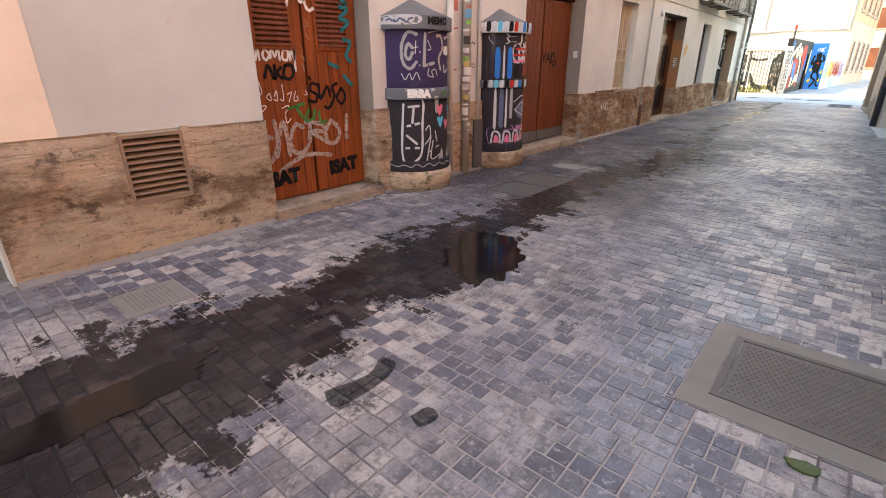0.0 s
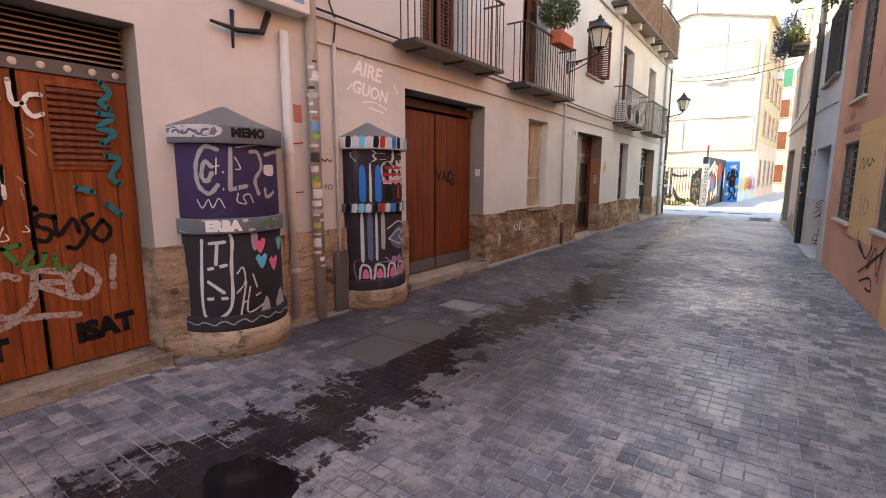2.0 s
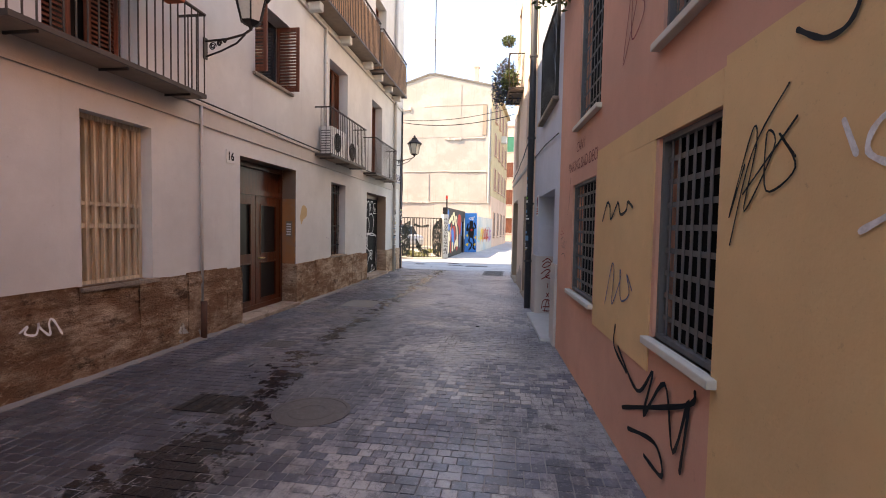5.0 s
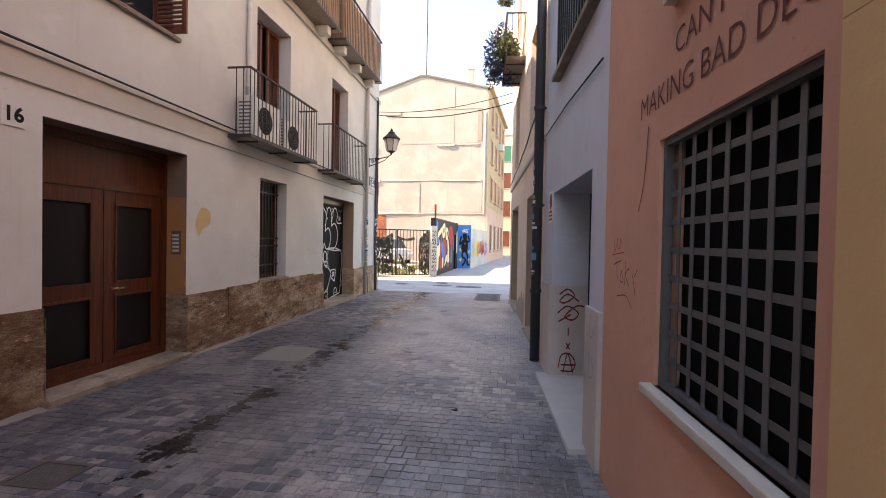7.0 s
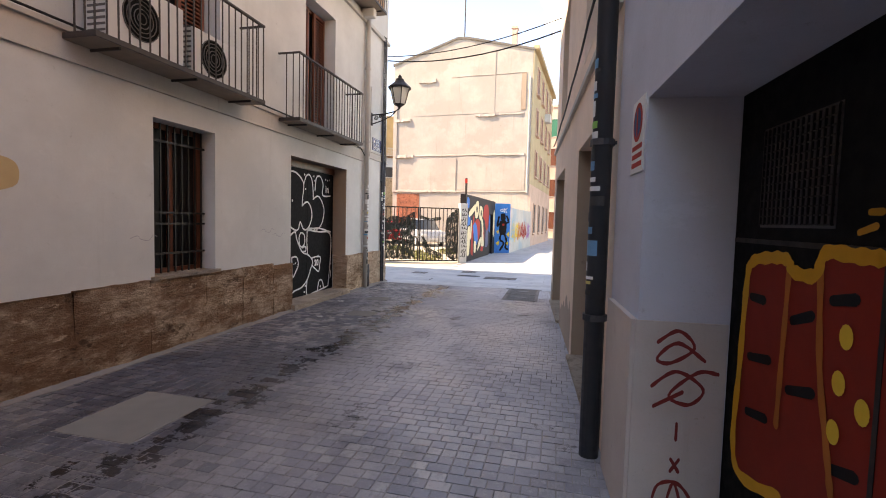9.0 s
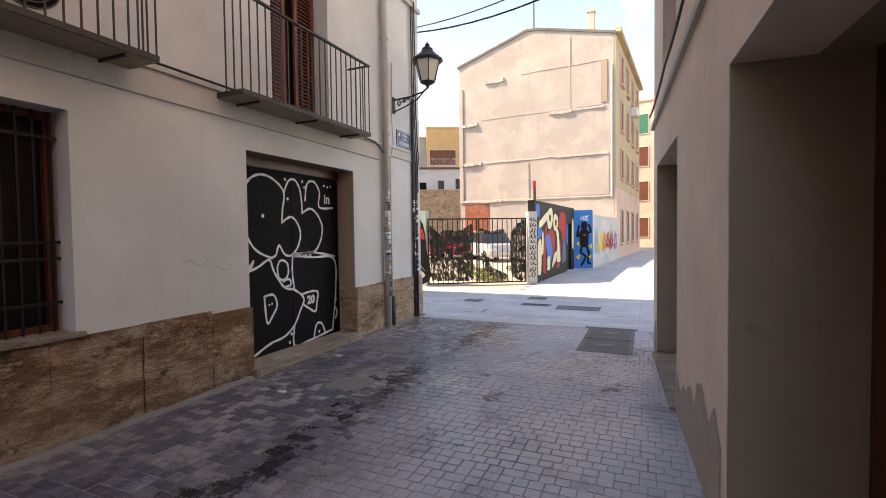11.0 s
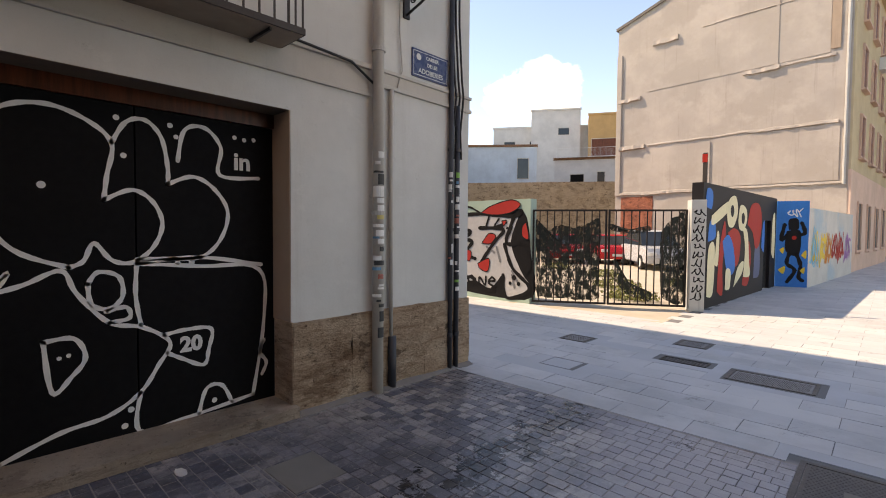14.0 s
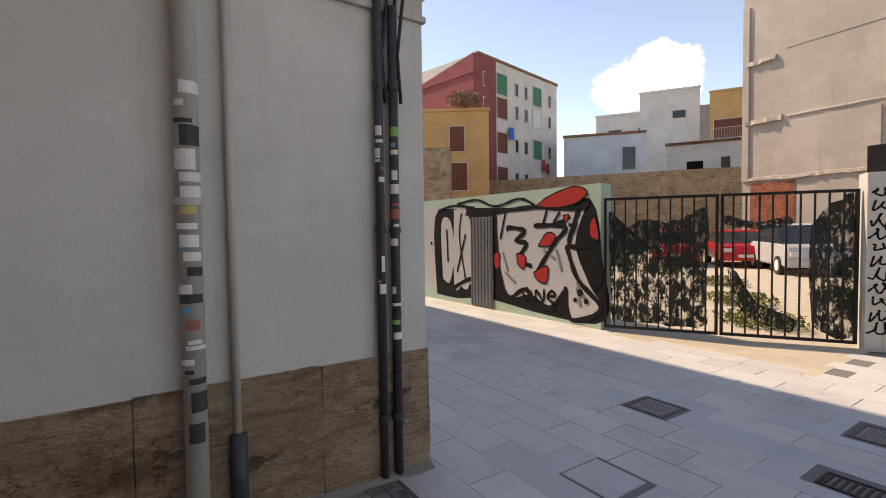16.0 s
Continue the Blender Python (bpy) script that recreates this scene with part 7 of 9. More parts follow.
for u, w, z0, z1, mt in ((-0.42, 0.07, 1.30, 1.66, S["blue"]), (-0.31, 0.03, 1.30, 1.68, S["silver"]), (-0.24, 0.07, 1.30, 1.66, S["blue"]), (-0.12, 0.10, 1.30, 1.46, K), (0.06, 0.09, 1.30, 1.48, K), (0.08, 0.05, 1.32, 1.46, S["red"]), (0.20, 0.08, 1.30, 1.47, K), (-0.14, 0.36, 1.50, 1.53, S["pink"]), (-0.14, 0.38, 1.58, 1.61, S["red"]), (-0.10, 0.34, 1.66, 1.69, S["red"]), (-0.42, 0.04, 0.60, 1.10, S["silver"]), (-0.34, 0.06, 0.62, 1.12, S["bluegrey"]), (-0.25, 0.03, 0.62, 1.12, S["silver"]), (-0.18, 0.05, 0.74, 1.12, S["grey"])):
    band_patch([(u, z0), (u + 0.004, z1), (u + w - 0.004, z1), (u + w, z0)], c2, r2, mt, col2, 0.0075 if w > 0.05 else 0.009)
band_patch([(-0.46, 1.74), (-0.46, 1.86), (0.46, 1.86), (0.46, 1.74)], c2, r2, S["silver"], col2, 0.006)
band_patch([(-0.14, 1.49), (-0.14, 1.73), (0.30, 1.73), (0.30, 1.49)], c2, r2, S["silver"], col2, 0.006)
band_patch([(-0.08, 0.84), (0.10, 0.98), (0.30, 0.90), (0.36, 0.78), (0.16, 0.70), (0.0, 0.74)], c2, r2, S["bluegrey"], col2, 0.008)
band_paint([[(-0.08, 0.84), (0.10, 0.94), (0.32, 0.84), (0.14, 0.76), (-0.08, 0.84)], [(0.10, 0.85), (0.18, 0.90), (0.24, 0.85), (0.18, 0.80), (0.10, 0.85)], [(-0.1, 0.96), (0.1, 1.04), (0.32, 0.96)]], c2, r2, 0, S["silver"], col2, 0.014, 0.010, "pale eye outline")
band_patch([(-0.48, 0.36), (-0.48, 0.60), (0.0, 0.62), (0.46, 0.60), (0.46, 0.36)], c2, r2, S["mauve"], col2, 0.0062)
band_paint([[(u, 0.38), (u + 0.02, 0.52), (u + 0.07, 0.54), (u + 0.12, 0.50), (u + 0.13, 0.38)] for u in (-0.44, -0.27, -0.10, 0.07, 0.24)], c2, r2, 0, S["silver"], col2, 0.026, 0.009, "white arches")
for u in (-0.41, -0.24, -0.07, 0.10, 0.27):
    band_patch([(u, 0.38), (u + 0.02, 0.48), (u + 0.06, 0.48), (u + 0.08, 0.38)], c2, r2, S["pink"], col2, 0.0075)
# boards leaning by the second column
lean = solid("leaning_board", mapped(boxes((5.62, 5.82, 0.04, 0.075, 0.02, 0.72)), LEFT), plaster("tagged_board", (0.10, 0.09, 0.09), stain=(0.45, 0.45, 0.46), amount=0.5, streak=0.6), "scrap panel with white spray leaning on the wall", "board")

BACK = Matrix(((0, 1, 0, -4.55), (1, 0, 0, 0), (0, 0, 1, 0), (0, 0, 0, 1)))
back_wall = bpy.data.objects["wall_set_back"]
paint("graffiti", patch(bmesh.new(), [(-0.9, 0.5), (-0.8, 1.3), (-0.4, 1.5), (0.1, 1.4), (0.26, 1.0), (0.2, 0.55), (-0.3, 0.42)], 0.004), BACK, S["silver"], back_wall, "pale sprayed letter")
graffiti([[(-0.9, 0.5), (-0.8, 1.3), (-0.4, 1.5), (0.1, 1.4), (0.24, 1.0), (0.2, 0.55), (-0.3, 0.42), (-0.9, 0.5)], [(-0.2, 1.2), (0.05, 1.0), (0.0, 0.7)]], BACK, K, back_wall, 0.05, 0.007, "black outline")

# ---- paint on the right walls ----
big = [
    [(7.22, 1.18), (7.45, 1.10), (7.62, 0.90), (7.62, 0.60), (7.45, 0.38), (7.25, 0.30), (7.10, 0.34), (7.03, 0.38), (7.00, 0.26), (6.90, 0.14), (6.78, 0.16), (6.66, 0.36), (6.62, 0.60), (6.70, 0.78), (6.84, 0.86), (6.94, 0.80), (6.92, 0.95), (6.98, 1.10), (7.10, 1.18), (7.22, 1.18)],
    [(6.94, 0.80), (6.90, 1.05), (6.80, 1.18), (6.68, 1.20), (6.58, 1.08), (6.56, 0.84)],
    [(6.56, 0.78), (6.58, 1.00), (6.46, 1.16), (6.30, 1.20), (6.16, 1.12), (6.10, 0.98), (5.95, 0.92), (5.80, 0.92)],
    [(6.56, 0.78), (6.44, 0.86), (6.30, 0.80), (6.22, 0.60), (6.24, 0.36), (6.32, 0.18), (6.44, 0.08)],
    [(7.78, 0.62), (7.88, 0.78), (8.02, 0.80), (8.10, 0.55), (8.05, 0.30), (7.90, 0.20), (7.82, 0.34), (7.79, 0.52), (7.74, 0.60), (7.80, 0.66)],
    [(6.86, 0.14), (6.74, 0.02)],
]
graffiti(big, RIGHT, K, wall_pink, 0.028, 0.016, "large black bubble-letter outline")
bm = bmesh.new()
disc(bm, 7.28, 0.78, 0.02, 0.016)
disc(bm, 6.92, 0.88, 0.012, 0.016)
paint("graffiti", bm, RIGHT, K, wall_pink)
graffiti([[(7.83, 1.41), (7.85, 1.34)], [(7.64, 1.52), (7.59, 1.43), (7.69, 1.47), (7.56, 1.48), (7.65, 1.42)], [(7.81, 1.38), (7.55, 1.41), (7.35, 1.42), (7.22, 1.37)], [(7.78, 1.39), (7.67, 1.32), (7.66, 1.40), (7.58, 1.25), (7.54, 1.41), (7.48, 1.29), (7.45, 1.42)], [(7.66, 1.23), (7.51, 1.35), (7.38, 1.28), (7.31, 1.42), (7.21, 1.29)], [(7.27, 1.42), (7.22, 1.37)], [(7.22, 1.42), (7.19, 1.35)], [(7.62, 1.32), (7.43, 1.34), (7.47, 1.27), (7.61, 1.26), (7.62, 1.32)], [(7.36, 1.29), (7.21, 1.29)]], RIGHT, S["red"], wall_pink, 0.016, 0.016, "red sprayed tag")
graffiti([[(7.55, 1.23), (7.55, 1.01)], [(7.40, 1.28), (7.38, 1.05)], [(7.17, 1.29), (7.17, 1.21)], [(7.76, 1.35), (7.75, 1.20)]], RIGHT, S["red"], wall_pink, 0.007, 0.0165, "thin red paint runs")
M_WASH = spray("washed_white_spray", (0.80, 0.76, 0.73), 0.8, 0.98)
graffiti([[(8.10, 1.92), (8.05, 1.82)], [(7.82, 1.93), (7.97, 1.90), (8.01, 1.82), (7.90, 1.77), (7.80, 1.79), (7.83, 1.86), (7.91, 1.88)], [(7.81, 1.82), (7.67, 1.74)], [(7.45, 2.16), (7.47, 2.05), (7.51, 1.96), (7.56, 1.90), (7.61, 1.98), (7.56, 2.00)], [(7.62, 1.90), (7.49, 1.93)], [(7.56, 1.86), (7.66, 1.82), (7.63, 1.72), (7.52, 1.69), (7.49, 1.76), (7.55, 1.78)], [(7.49, 1.79), (7.38, 1.63)], [(7.33, 1.80), (7.42, 1.75), (7.38, 1.68), (7.28, 1.68), (7.27, 1.75), (7.33, 1.80)]], RIGHT, M_WASH, wall_pink, 0.019, 0.015, "white sprayed tag")
graffiti([[(7.27, 1.70), (7.21, 1.62), (7.15, 1.61), (7.15, 1.67), (7.20, 1.68)], [(8.02, 1.61), (7.87, 1.68), (7.76, 1.72), (7.72, 1.67), (7.82, 1.60)], [(7.72, 1.67), (7.60, 1.60), (7.50, 1.53)], [(7.46, 1.52), (7.39, 1.47)], [(7.22, 1.82), (7.11, 1.85)], [(7.20, 1.81), (7.12, 1.81)], [(7.16, 1.53), (7.11, 1.47), (7.13, 1.41)]], RIGHT, M_WASH, wall_pink, 0.019, 0.015, "white sprayed tag")
graffiti([[(8.08, 2.75), (8.23, 2.74), (8.29, 2.61), (8.19, 2.49), (8.07, 2.54), (8.03, 2.67), (8.05, 2.73), (8.04, 2.47), (8.07, 2.22), (8.18, 2.18), (8.32, 2.26)], [(7.84, 2.74), (7.95, 2.72), (7.96, 2.58), (7.86, 2.51), (7.79, 2.60), (7.81, 2.71), (7.73, 2.44)], [(7.64, 2.57), (7.59, 2.69), (7.58, 2.48), (7.50, 2.36), (7.43, 2.39)], [(7.33, 2.57), (7.43, 2.58), (7.44, 2.49), (7.37, 2.44), (7.32, 2.47), (7.32, 2.56)]], RIGHT, K, wall_pink, 0.018, 0.017, "black sprayed word")
M_BLUEMIST = [spray("blue_spray_mist", (0.10, 0.11, 0.20), 0.85, a) for a in (0.34, 0.42, 0.55, 0.70)]
M_GREYMIST = spray("grey_blue_overspray", (0.44, 0.38, 0.35), 0.85, 0.36)


def mist(strokes, width, lift, label):
    """A blurred spray stroke: thin coats, each narrower than the one under it."""
    for k, (wide, mt) in enumerate(zip((1.0, 0.78, 0.56, 0.34), M_BLUEMIST)):
        graffiti(strokes, RIGHT, mt, wall_pink, width * wide, lift + 0.0008 * k, label)


for u, z, ru, rz, sd in ((6.66, 1.92, 0.26, 0.20, 1), (6.42, 1.86, 0.28, 0.24, 2), (6.12, 1.86, 0.26, 0.30, 3), (6.30, 1.60, 0.24, 0.18, 4)):
    for k in range(3):
        s = 1.0 - 0.2 * k
        pts = [(u + ru * s * (1 + 0.22 * math.sin(3 * a + sd) + 0.1 * math.sin(7 * a + 2 * sd)) * math.cos(a), z + rz * s * (1 + 0.2 * math.sin(2 * a + sd)) * math.sin(a)) for a in (math.tau * q / 16 for q in range(16))]
        paint("graffiti", patch(bmesh.new(), pts, 0.0140 + 0.0003 * k + 0.00008 * sd), RIGHT, M_GREYMIST, wall_pink, "pale grey-blue overspray")
mist([[(6.91, 1.89), (6.87, 1.79), (6.80, 1.74), (6.78, 1.66), (6.78, 1.52)], [(6.67, 1.71), (6.65, 1.62), (6.75, 1.59), (6.76, 1.51)], [(6.69, 1.72), (6.77, 1.72)]], 0.085, 0.0165, "blurred dark blue spray")
mist([[(6.77, 1.56), (6.66, 1.51), (6.64, 1.40), (6.56, 1.32), (6.51, 1.35)], [(6.66, 1.50), (6.57, 1.54), (6.53, 1.51)]], 0.10, 0.0165, "blurred dark blue spray")
mist([[(5.95, 2.04), (5.86, 1.86), (5.92, 1.66), (5.80, 1.55)]], 0.10, 0.0165, "blurred dark blue spray")
# flecks of sun thrown back by windows, painted pale on the plinth
M_SUNFLECK = spray("sun_fleck_paint", (0.74, 0.69, 0.61), 0.9, 0.55)
for sd, (u, z, ru, rz) in enumerate(((9.16, 0.13, 0.11, 0.26), (9.55, 0.40, 0.045, 0.16), (12.1, 0.14, 0.09, 0.14), (12.5, 0.10, 0.08, 0.10))):
    pts = [(u + ru * (1 + 0.3 * math.sin(4 * a + sd)) * math.cos(a), max(0.004, z + rz * (1 + 0.25 * math.sin(3 * a + sd)) * math.sin(a))) for a in (math.tau * q / 14 for q in range(14))]
    paint("sun_fleck", patch(bmesh.new(), pts, 0.0385), LEFT, M_SUNFLECK, wall_left, "pale painted fleck of window-reflected sun on the stone base")
graffiti([[(10.26, 0.89), (10.27, 0.73), (9.96, 0.63)], [(10.17, 0.75), (9.73, 0.58), (9.47, 0.78), (9.60, 0.47), (9.29, 0.77), (9.15, 0.46), (8.99, 0.79), (9.06, 0.40)], [(9.88, 0.27), (9.40, 0.39), (9.28, 0.26), (9.56, 0.24)], [(10.02, 0.36), (9.05, 0.74), (8.93, 0.85)]], RIGHT, K, wall_pink, 0.028, 0.012, "black sprayed scrawl")
graffiti([waves(9.95, 10.7, 1.76, 0.13, 10)], RIGHT, K, wall_pink, 0.022, 0.014, "black sprayed tag")
graffiti([waves(9.9, 10.5, 1.2, 0.3, 10)], RIGHT, S["bluegrey"], wall_pink, 0.014, 0.014, "thin blue scribble")
graffiti([waves(8.3, 8.66, 1.85, 0.30, 11), [(8.68, 1.55), (8.55, 1.9), (8.35, 2.1)], [(8.6, 1.75), (8.3, 1.98)]], RIGHT, K, wall_pink, 0.009, 0.015, "thin black marker tag")
graffiti([waves(9.9, 10.3, 3.1, 0.5, 9)], RIGHT, S["maroon"], wall_pink, 0.014, 0.006, "dark sprayed scribble")
M_MAROON = spray("maroon_marker", (0.16, 0.045, 0.035), 0.8)
for txt, size, u, z, turn in (("CAN I", 0.16, 11.78, 2.49, 0), ("MAKING BAD DECI", 0.165, 11.72, 2.30, -1)):
    lettering(txt, size, on_wall(RIGHT, u, z, 0.005, turn=turn), M_MAROON, wall_pink, "graffiti", "dark red hand-written words", -0.001)
graffiti([[(12.86, 1.47), (12.72, 1.50)], [(12.80, 1.50), (12.78, 1.38)], [(12.70, 1.44), (12.66, 1.38), (12.72, 1.38), (12.70, 1.44)], [(12.62, 1.50), (12.63, 1.36)], [(12.56, 1.46), (12.62, 1.42), (12.55, 1.36)], [(12.50, 1.44), (12.44, 1.32)], [(12.46, 1.42), (12.42, 1.46)], [(12.78, 1.28), (12.60, 1.30), (12.5, 1.24)]], RIGHT, K, wall_pink, 0.006, 0.005, "black marker tag")
graffiti([waves(12.70, 12.86, 1.60, 0.09, 8), [(12.9, 1.53), (12.66, 1.55)]], RIGHT, S["red"], wall_pink, 0.006, 0.005, "fine red pen scribble")
graffiti([[(12.3, 2.2), (12.34, 1.95), (12.42, 1.78)]], RIGHT, M_MAROON, wall_pink, 0.012, 0.005)
# red and yellow shape on the recessed door
DB = RIGHT @ Matrix.Translation((0, RB, 0))
paint("graffiti", patch(bmesh.new(), [(14.90, 0.55), (15.21, 0.47), (15.29, 0.60), (15.26, 0.95), (15.25, 1.32), (15.21, 1.41), (15.06, 1.45), (14.95, 1.45), (14.90, 1.40), (14.77, 1.41), (14.72, 1.48), (14.47, 1.49), (13.80, 1.40), (13.70, 0.90), (13.72, 0.32), (14.30, 0.20)], 0.004), DB, spray("mural_red", (0.24, 0.020, 0.010), 0.5), bdoor, "dark red painted letter")
graffiti([[(14.90, 0.55), (15.21, 0.47), (15.30, 0.59), (15.28, 0.94), (15.26, 1.32), (15.22, 1.42), (15.06, 1.45), (14.95, 1.45), (14.90, 1.41), (14.77, 1.41), (14.72, 1.49), (14.58, 1.49), (14.47, 1.49)]], DB, spray("bright_yellow_spray", (0.62, 0.32, 0.03)), bdoor, 0.050, 0.007, "yellow painted outline")
graffiti([[(14.93, 1.41), (14.94, 1.12), (14.95, 0.81)], [(14.74, 1.42), (14.71, 1.11), (14.64, 0.84), (14.61, 0.73)]], DB, spray("dull_orange_spray", (0.42, 0.14, 0.03)), bdoor, 0.034, 0.0065, "orange inner strokes")
for u, z in [(14.59, 1.24), (14.61, 1.09), (14.62, 0.93), (14.50, 1.04)]:
    bm = bmesh.new()
    disc(bm, u, z, 0.032, 0.008, 14, 1.25)
    paint("graffiti", bm, DB, S["yellow"], bdoor, "yellow painted dot")
graffiti([[(15.21, 1.27), (15.10, 1.27)], [(15.20, 1.01), (15.03, 1.04)], [(15.19, 0.77), (15.03, 0.80)], [(14.89, 1.23), (14.77, 1.27)], [(14.89, 0.97), (14.74, 1.01)], [(14.67, 1.34), (14.56, 1.36)], [(14.62, 0.81), (14.51, 0.84)]], DB, K, bdoor, 0.035, 0.006, "black shading strokes")
graffiti([[(14.57, 1.56), (14.50, 1.58)], [(14.53, 1.62), (14.48, 1.62)]], DB, spray("dim_yellow_spray", (0.5, 0.26, 0.03)), bdoor, 0.02, 0.007, "short yellow strokes")
# reveal of that doorway, facing the camera: red tags on its socle
RV = Matrix.Translation(RIGHT @ Vector((15.40, 0, 0))) @ Matrix(((math.cos(A), math.sin(A), 0, 0), (math.sin(A), -math.cos(A), 0, 0), (0, 0, 1, 0), (0, 0, 0, 1))) @ Matrix.Diagonal((0.62, 1, 1, 1))
graffiti([[(0.15, 1.0), (0.3, 1.06), (0.42, 0.98), (0.25, 0.9), (0.15, 0.92), (0.3, 1.0), (0.5, 0.92)], [(0.12, 0.78), (0.3, 0.86), (0.5, 0.78), (0.4, 0.7), (0.25, 0.74), (0.45, 0.86), (0.6, 0.86)], [(0.14, 0.68), (0.35, 0.76)], [(0.32, 0.6), (0.32, 0.52)], [(0.29, 0.42), (0.35, 0.36)], [(0.35, 0.42), (0.29, 0.36)], [(0.15, 0.14), (0.2, 0.28), (0.35, 0.3), (0.46, 0.2), (0.4, 0.1), (0.2, 0.1)], [(0.24, 0.08), (0.32, 0.30), (0.42, 0.08)], [(0.2, 0.17), (0.46, 0.17)]], RV, S["maroon"], wall_blue, 0.020, 0.004, "dark red sprayed tags")
graffiti([waves(13.2, 13.45, 0.7, 0.25, 8), waves(13.2, 13.42, 0.95, 0.1, 7)], RIGHT @ Matrix.Translation((0, 0.03, 0)), S["grey"], wall_blue, 0.012, 0.004, "thin scribbles on the socle")

# ---- murals on the lot walls ----
M_SILVER = spray("mural_silver", (0.47, 0.46, 0.47), 0.5)


def mural_patch(pts, m, mat, parent, lift, label=""):
    paint("mural_shape", patch(bmesh.new(), pts, lift), m, mat, parent, label)


mural_patch([(16.6, 0.30), (16.6, 2.05), (18.5, 2.12), (19.6, 1.98), (19.6, 0.5), (18.5, 0.2)], MW1, M_SILVER, wall_mural, 0.0015, "silver letter further along")
for pts in [[(21.23, 1.94), (22.06, 1.97), (22.76, 1.98), (23.28, 1.92), (23.44, 2.03), (23.20, 1.36), (23.47, 0.71), (23.70, 0.33), (23.11, 0.08), (23.00, 0.59), (22.65, 0.26), (22.18, 0.41), (21.61, 0.30), (21.34, 0.89)], [(19.89, 2.04), (20.33, 2.03), (20.09, 1.52), (20.22, 0.59), (19.88, 0.35)], [(20.22, 0.99), (20.57, 0.95), (20.97, 0.46), (20.66, 0.27), (20.32, 0.63)]]:
    mural_patch(pts, MW1, M_SILVER, wall_mural, 0.003, "silver letter")
mural_patch([(19.2, 0.12), (19.15, 1.9), (20.0, 2.06), (21.5, 2.02), (22.6, 1.98), (23.5, 2.06), (23.72, 1.1), (23.78, 0.16), (22.6, 0.08), (21.0, 0.20), (20.0, 0.10)], MW1, K, wall_mural, 0.0018, "black ground of the letters")
mural_patch([(19.45, 0.5), (19.4, 1.75), (19.75, 1.82), (19.95, 1.2), (20.15, 1.8), (20.46, 1.78), (20.42, 0.45), (20.1, 0.4), (19.9, 0.85), (19.7, 0.42)], MW1, M_SILVER, wall_mural, 0.0042, "silver letter")
graffiti([[(19.3, 0.4), (19.35, 1.85)], [(19.62, 1.6), (19.66, 0.9)], [(20.0, 0.7), (20.3, 1.5)], [(19.3, 2.05), (19.9, 2.14), (20.6, 2.06)]], MW1, K, wall_mural, 0.05, 0.0105, "black inner lines")
M_SHADE = spray("mural_grey_shade", (0.20, 0.20, 0.21))
mural_patch([(20.33, 1.96), (21.15, 1.94), (21.20, 0.59), (20.97, 0.52), (20.67, 0.86), (20.38, 1.00)], MW1, K, wall_mural, 0.0035, "dark field between letters")
graffiti([[(21.24, 1.97), (21.34, 0.89), (21.61, 0.30), (22.06, 0.49), (22.39, 0.23), (22.76, 0.22)], [(21.61, 1.64), (22.06, 1.57), (21.83, 1.39), (22.11, 1.33), (21.88, 1.04), (22.20, 0.93)], [(22.32, 1.66), (23.00, 1.63), (22.76, 1.35), (22.39, 0.88)], [(23.28, 1.92), (23.08, 1.34), (23.46, 1.33)], [(23.03, 1.29), (23.25, 0.77), (23.70, 0.33), (23.11, 0.08), (23.00, 0.59)], [(19.88, 0.33), (20.51, 0.57), (20.97, 0.42), (21.20, 0.26)], [(21.23, 1.94), (22.32, 1.99), (23.28, 1.92), (23.46, 2.05)], [(23.50, 1.29), (23.70, 0.89), (23.58, 0.64)]], MW1, K, wall_mural, 0.085, 0.0095, "thick black letter outlines")
graffiti([[(20.16, 1.95), (20.09, 1.42), (20.28, 0.57)], [(20.52, 1.94), (20.82, 1.42), (20.67, 0.91), (20.97, 0.77)], [(21.54, 1.91), (21.40, 1.43)], [(22.59, 1.92), (22.51, 1.70)], [(22.87, 1.87), (22.76, 1.70), (23.08, 1.78)], [(23.23, 1.69), (23.16, 1.53)], [(20.03, 2.17), (20.68, 2.22), (21.26, 2.06), (21.93, 2.17), (22.32, 2.02)]], MW1, K, wall_mural, 0.045, 0.0105, "thin black inner lines")
M_SCARLET = spray("mural_scarlet", (0.42, 0.035, 0.03))
for pts in [[(22.35, 2.01), (22.65, 2.17), (23.18, 2.29), (23.44, 2.18), (23.20, 2.01), (22.76, 1.96)], [(22.39, 1.30), (22.59, 1.53), (22.79, 1.48), (22.65, 1.30)], [(22.28, 0.82), (22.60, 0.95), (22.57, 0.65), (22.34, 0.70)], [(21.85, 1.15), (22.07, 1.10), (22.03, 0.87), (21.87, 0.95)], [(21.22, 1.13), (21.37, 1.14), (21.34, 0.83), (21.22, 0.88)], [(23.49, 1.69), (23.59, 1.77), (23.66, 1.43), (23.50, 1.48)], [(22.95, 1.82), (23.08, 1.83), (23.00, 1.71)]]:
    mural_patch(pts, MW1, M_SCARLET, wall_mural, 0.011, "red painted accent")
    graffiti([pts + pts[:1]], MW1, K, wall_mural, 0.022, 0.012, "thin black rim")
graffiti([[(21.54, 0.76), (21.80, 0.59)], [(23.24, 0.70), (23.39, 0.46)], [(23.24, 0.61), (23.31, 0.33)], [(21.47, 1.14), (21.60, 0.81)], [(22.81, 1.23), (22.92, 0.89)], [(22.53, 1.22), (22.76, 1.09)]], MW1, M_SHADE, wall_mural, 0.05, 0.0085, "grey shading in the letters")
bm = bmesh.new()
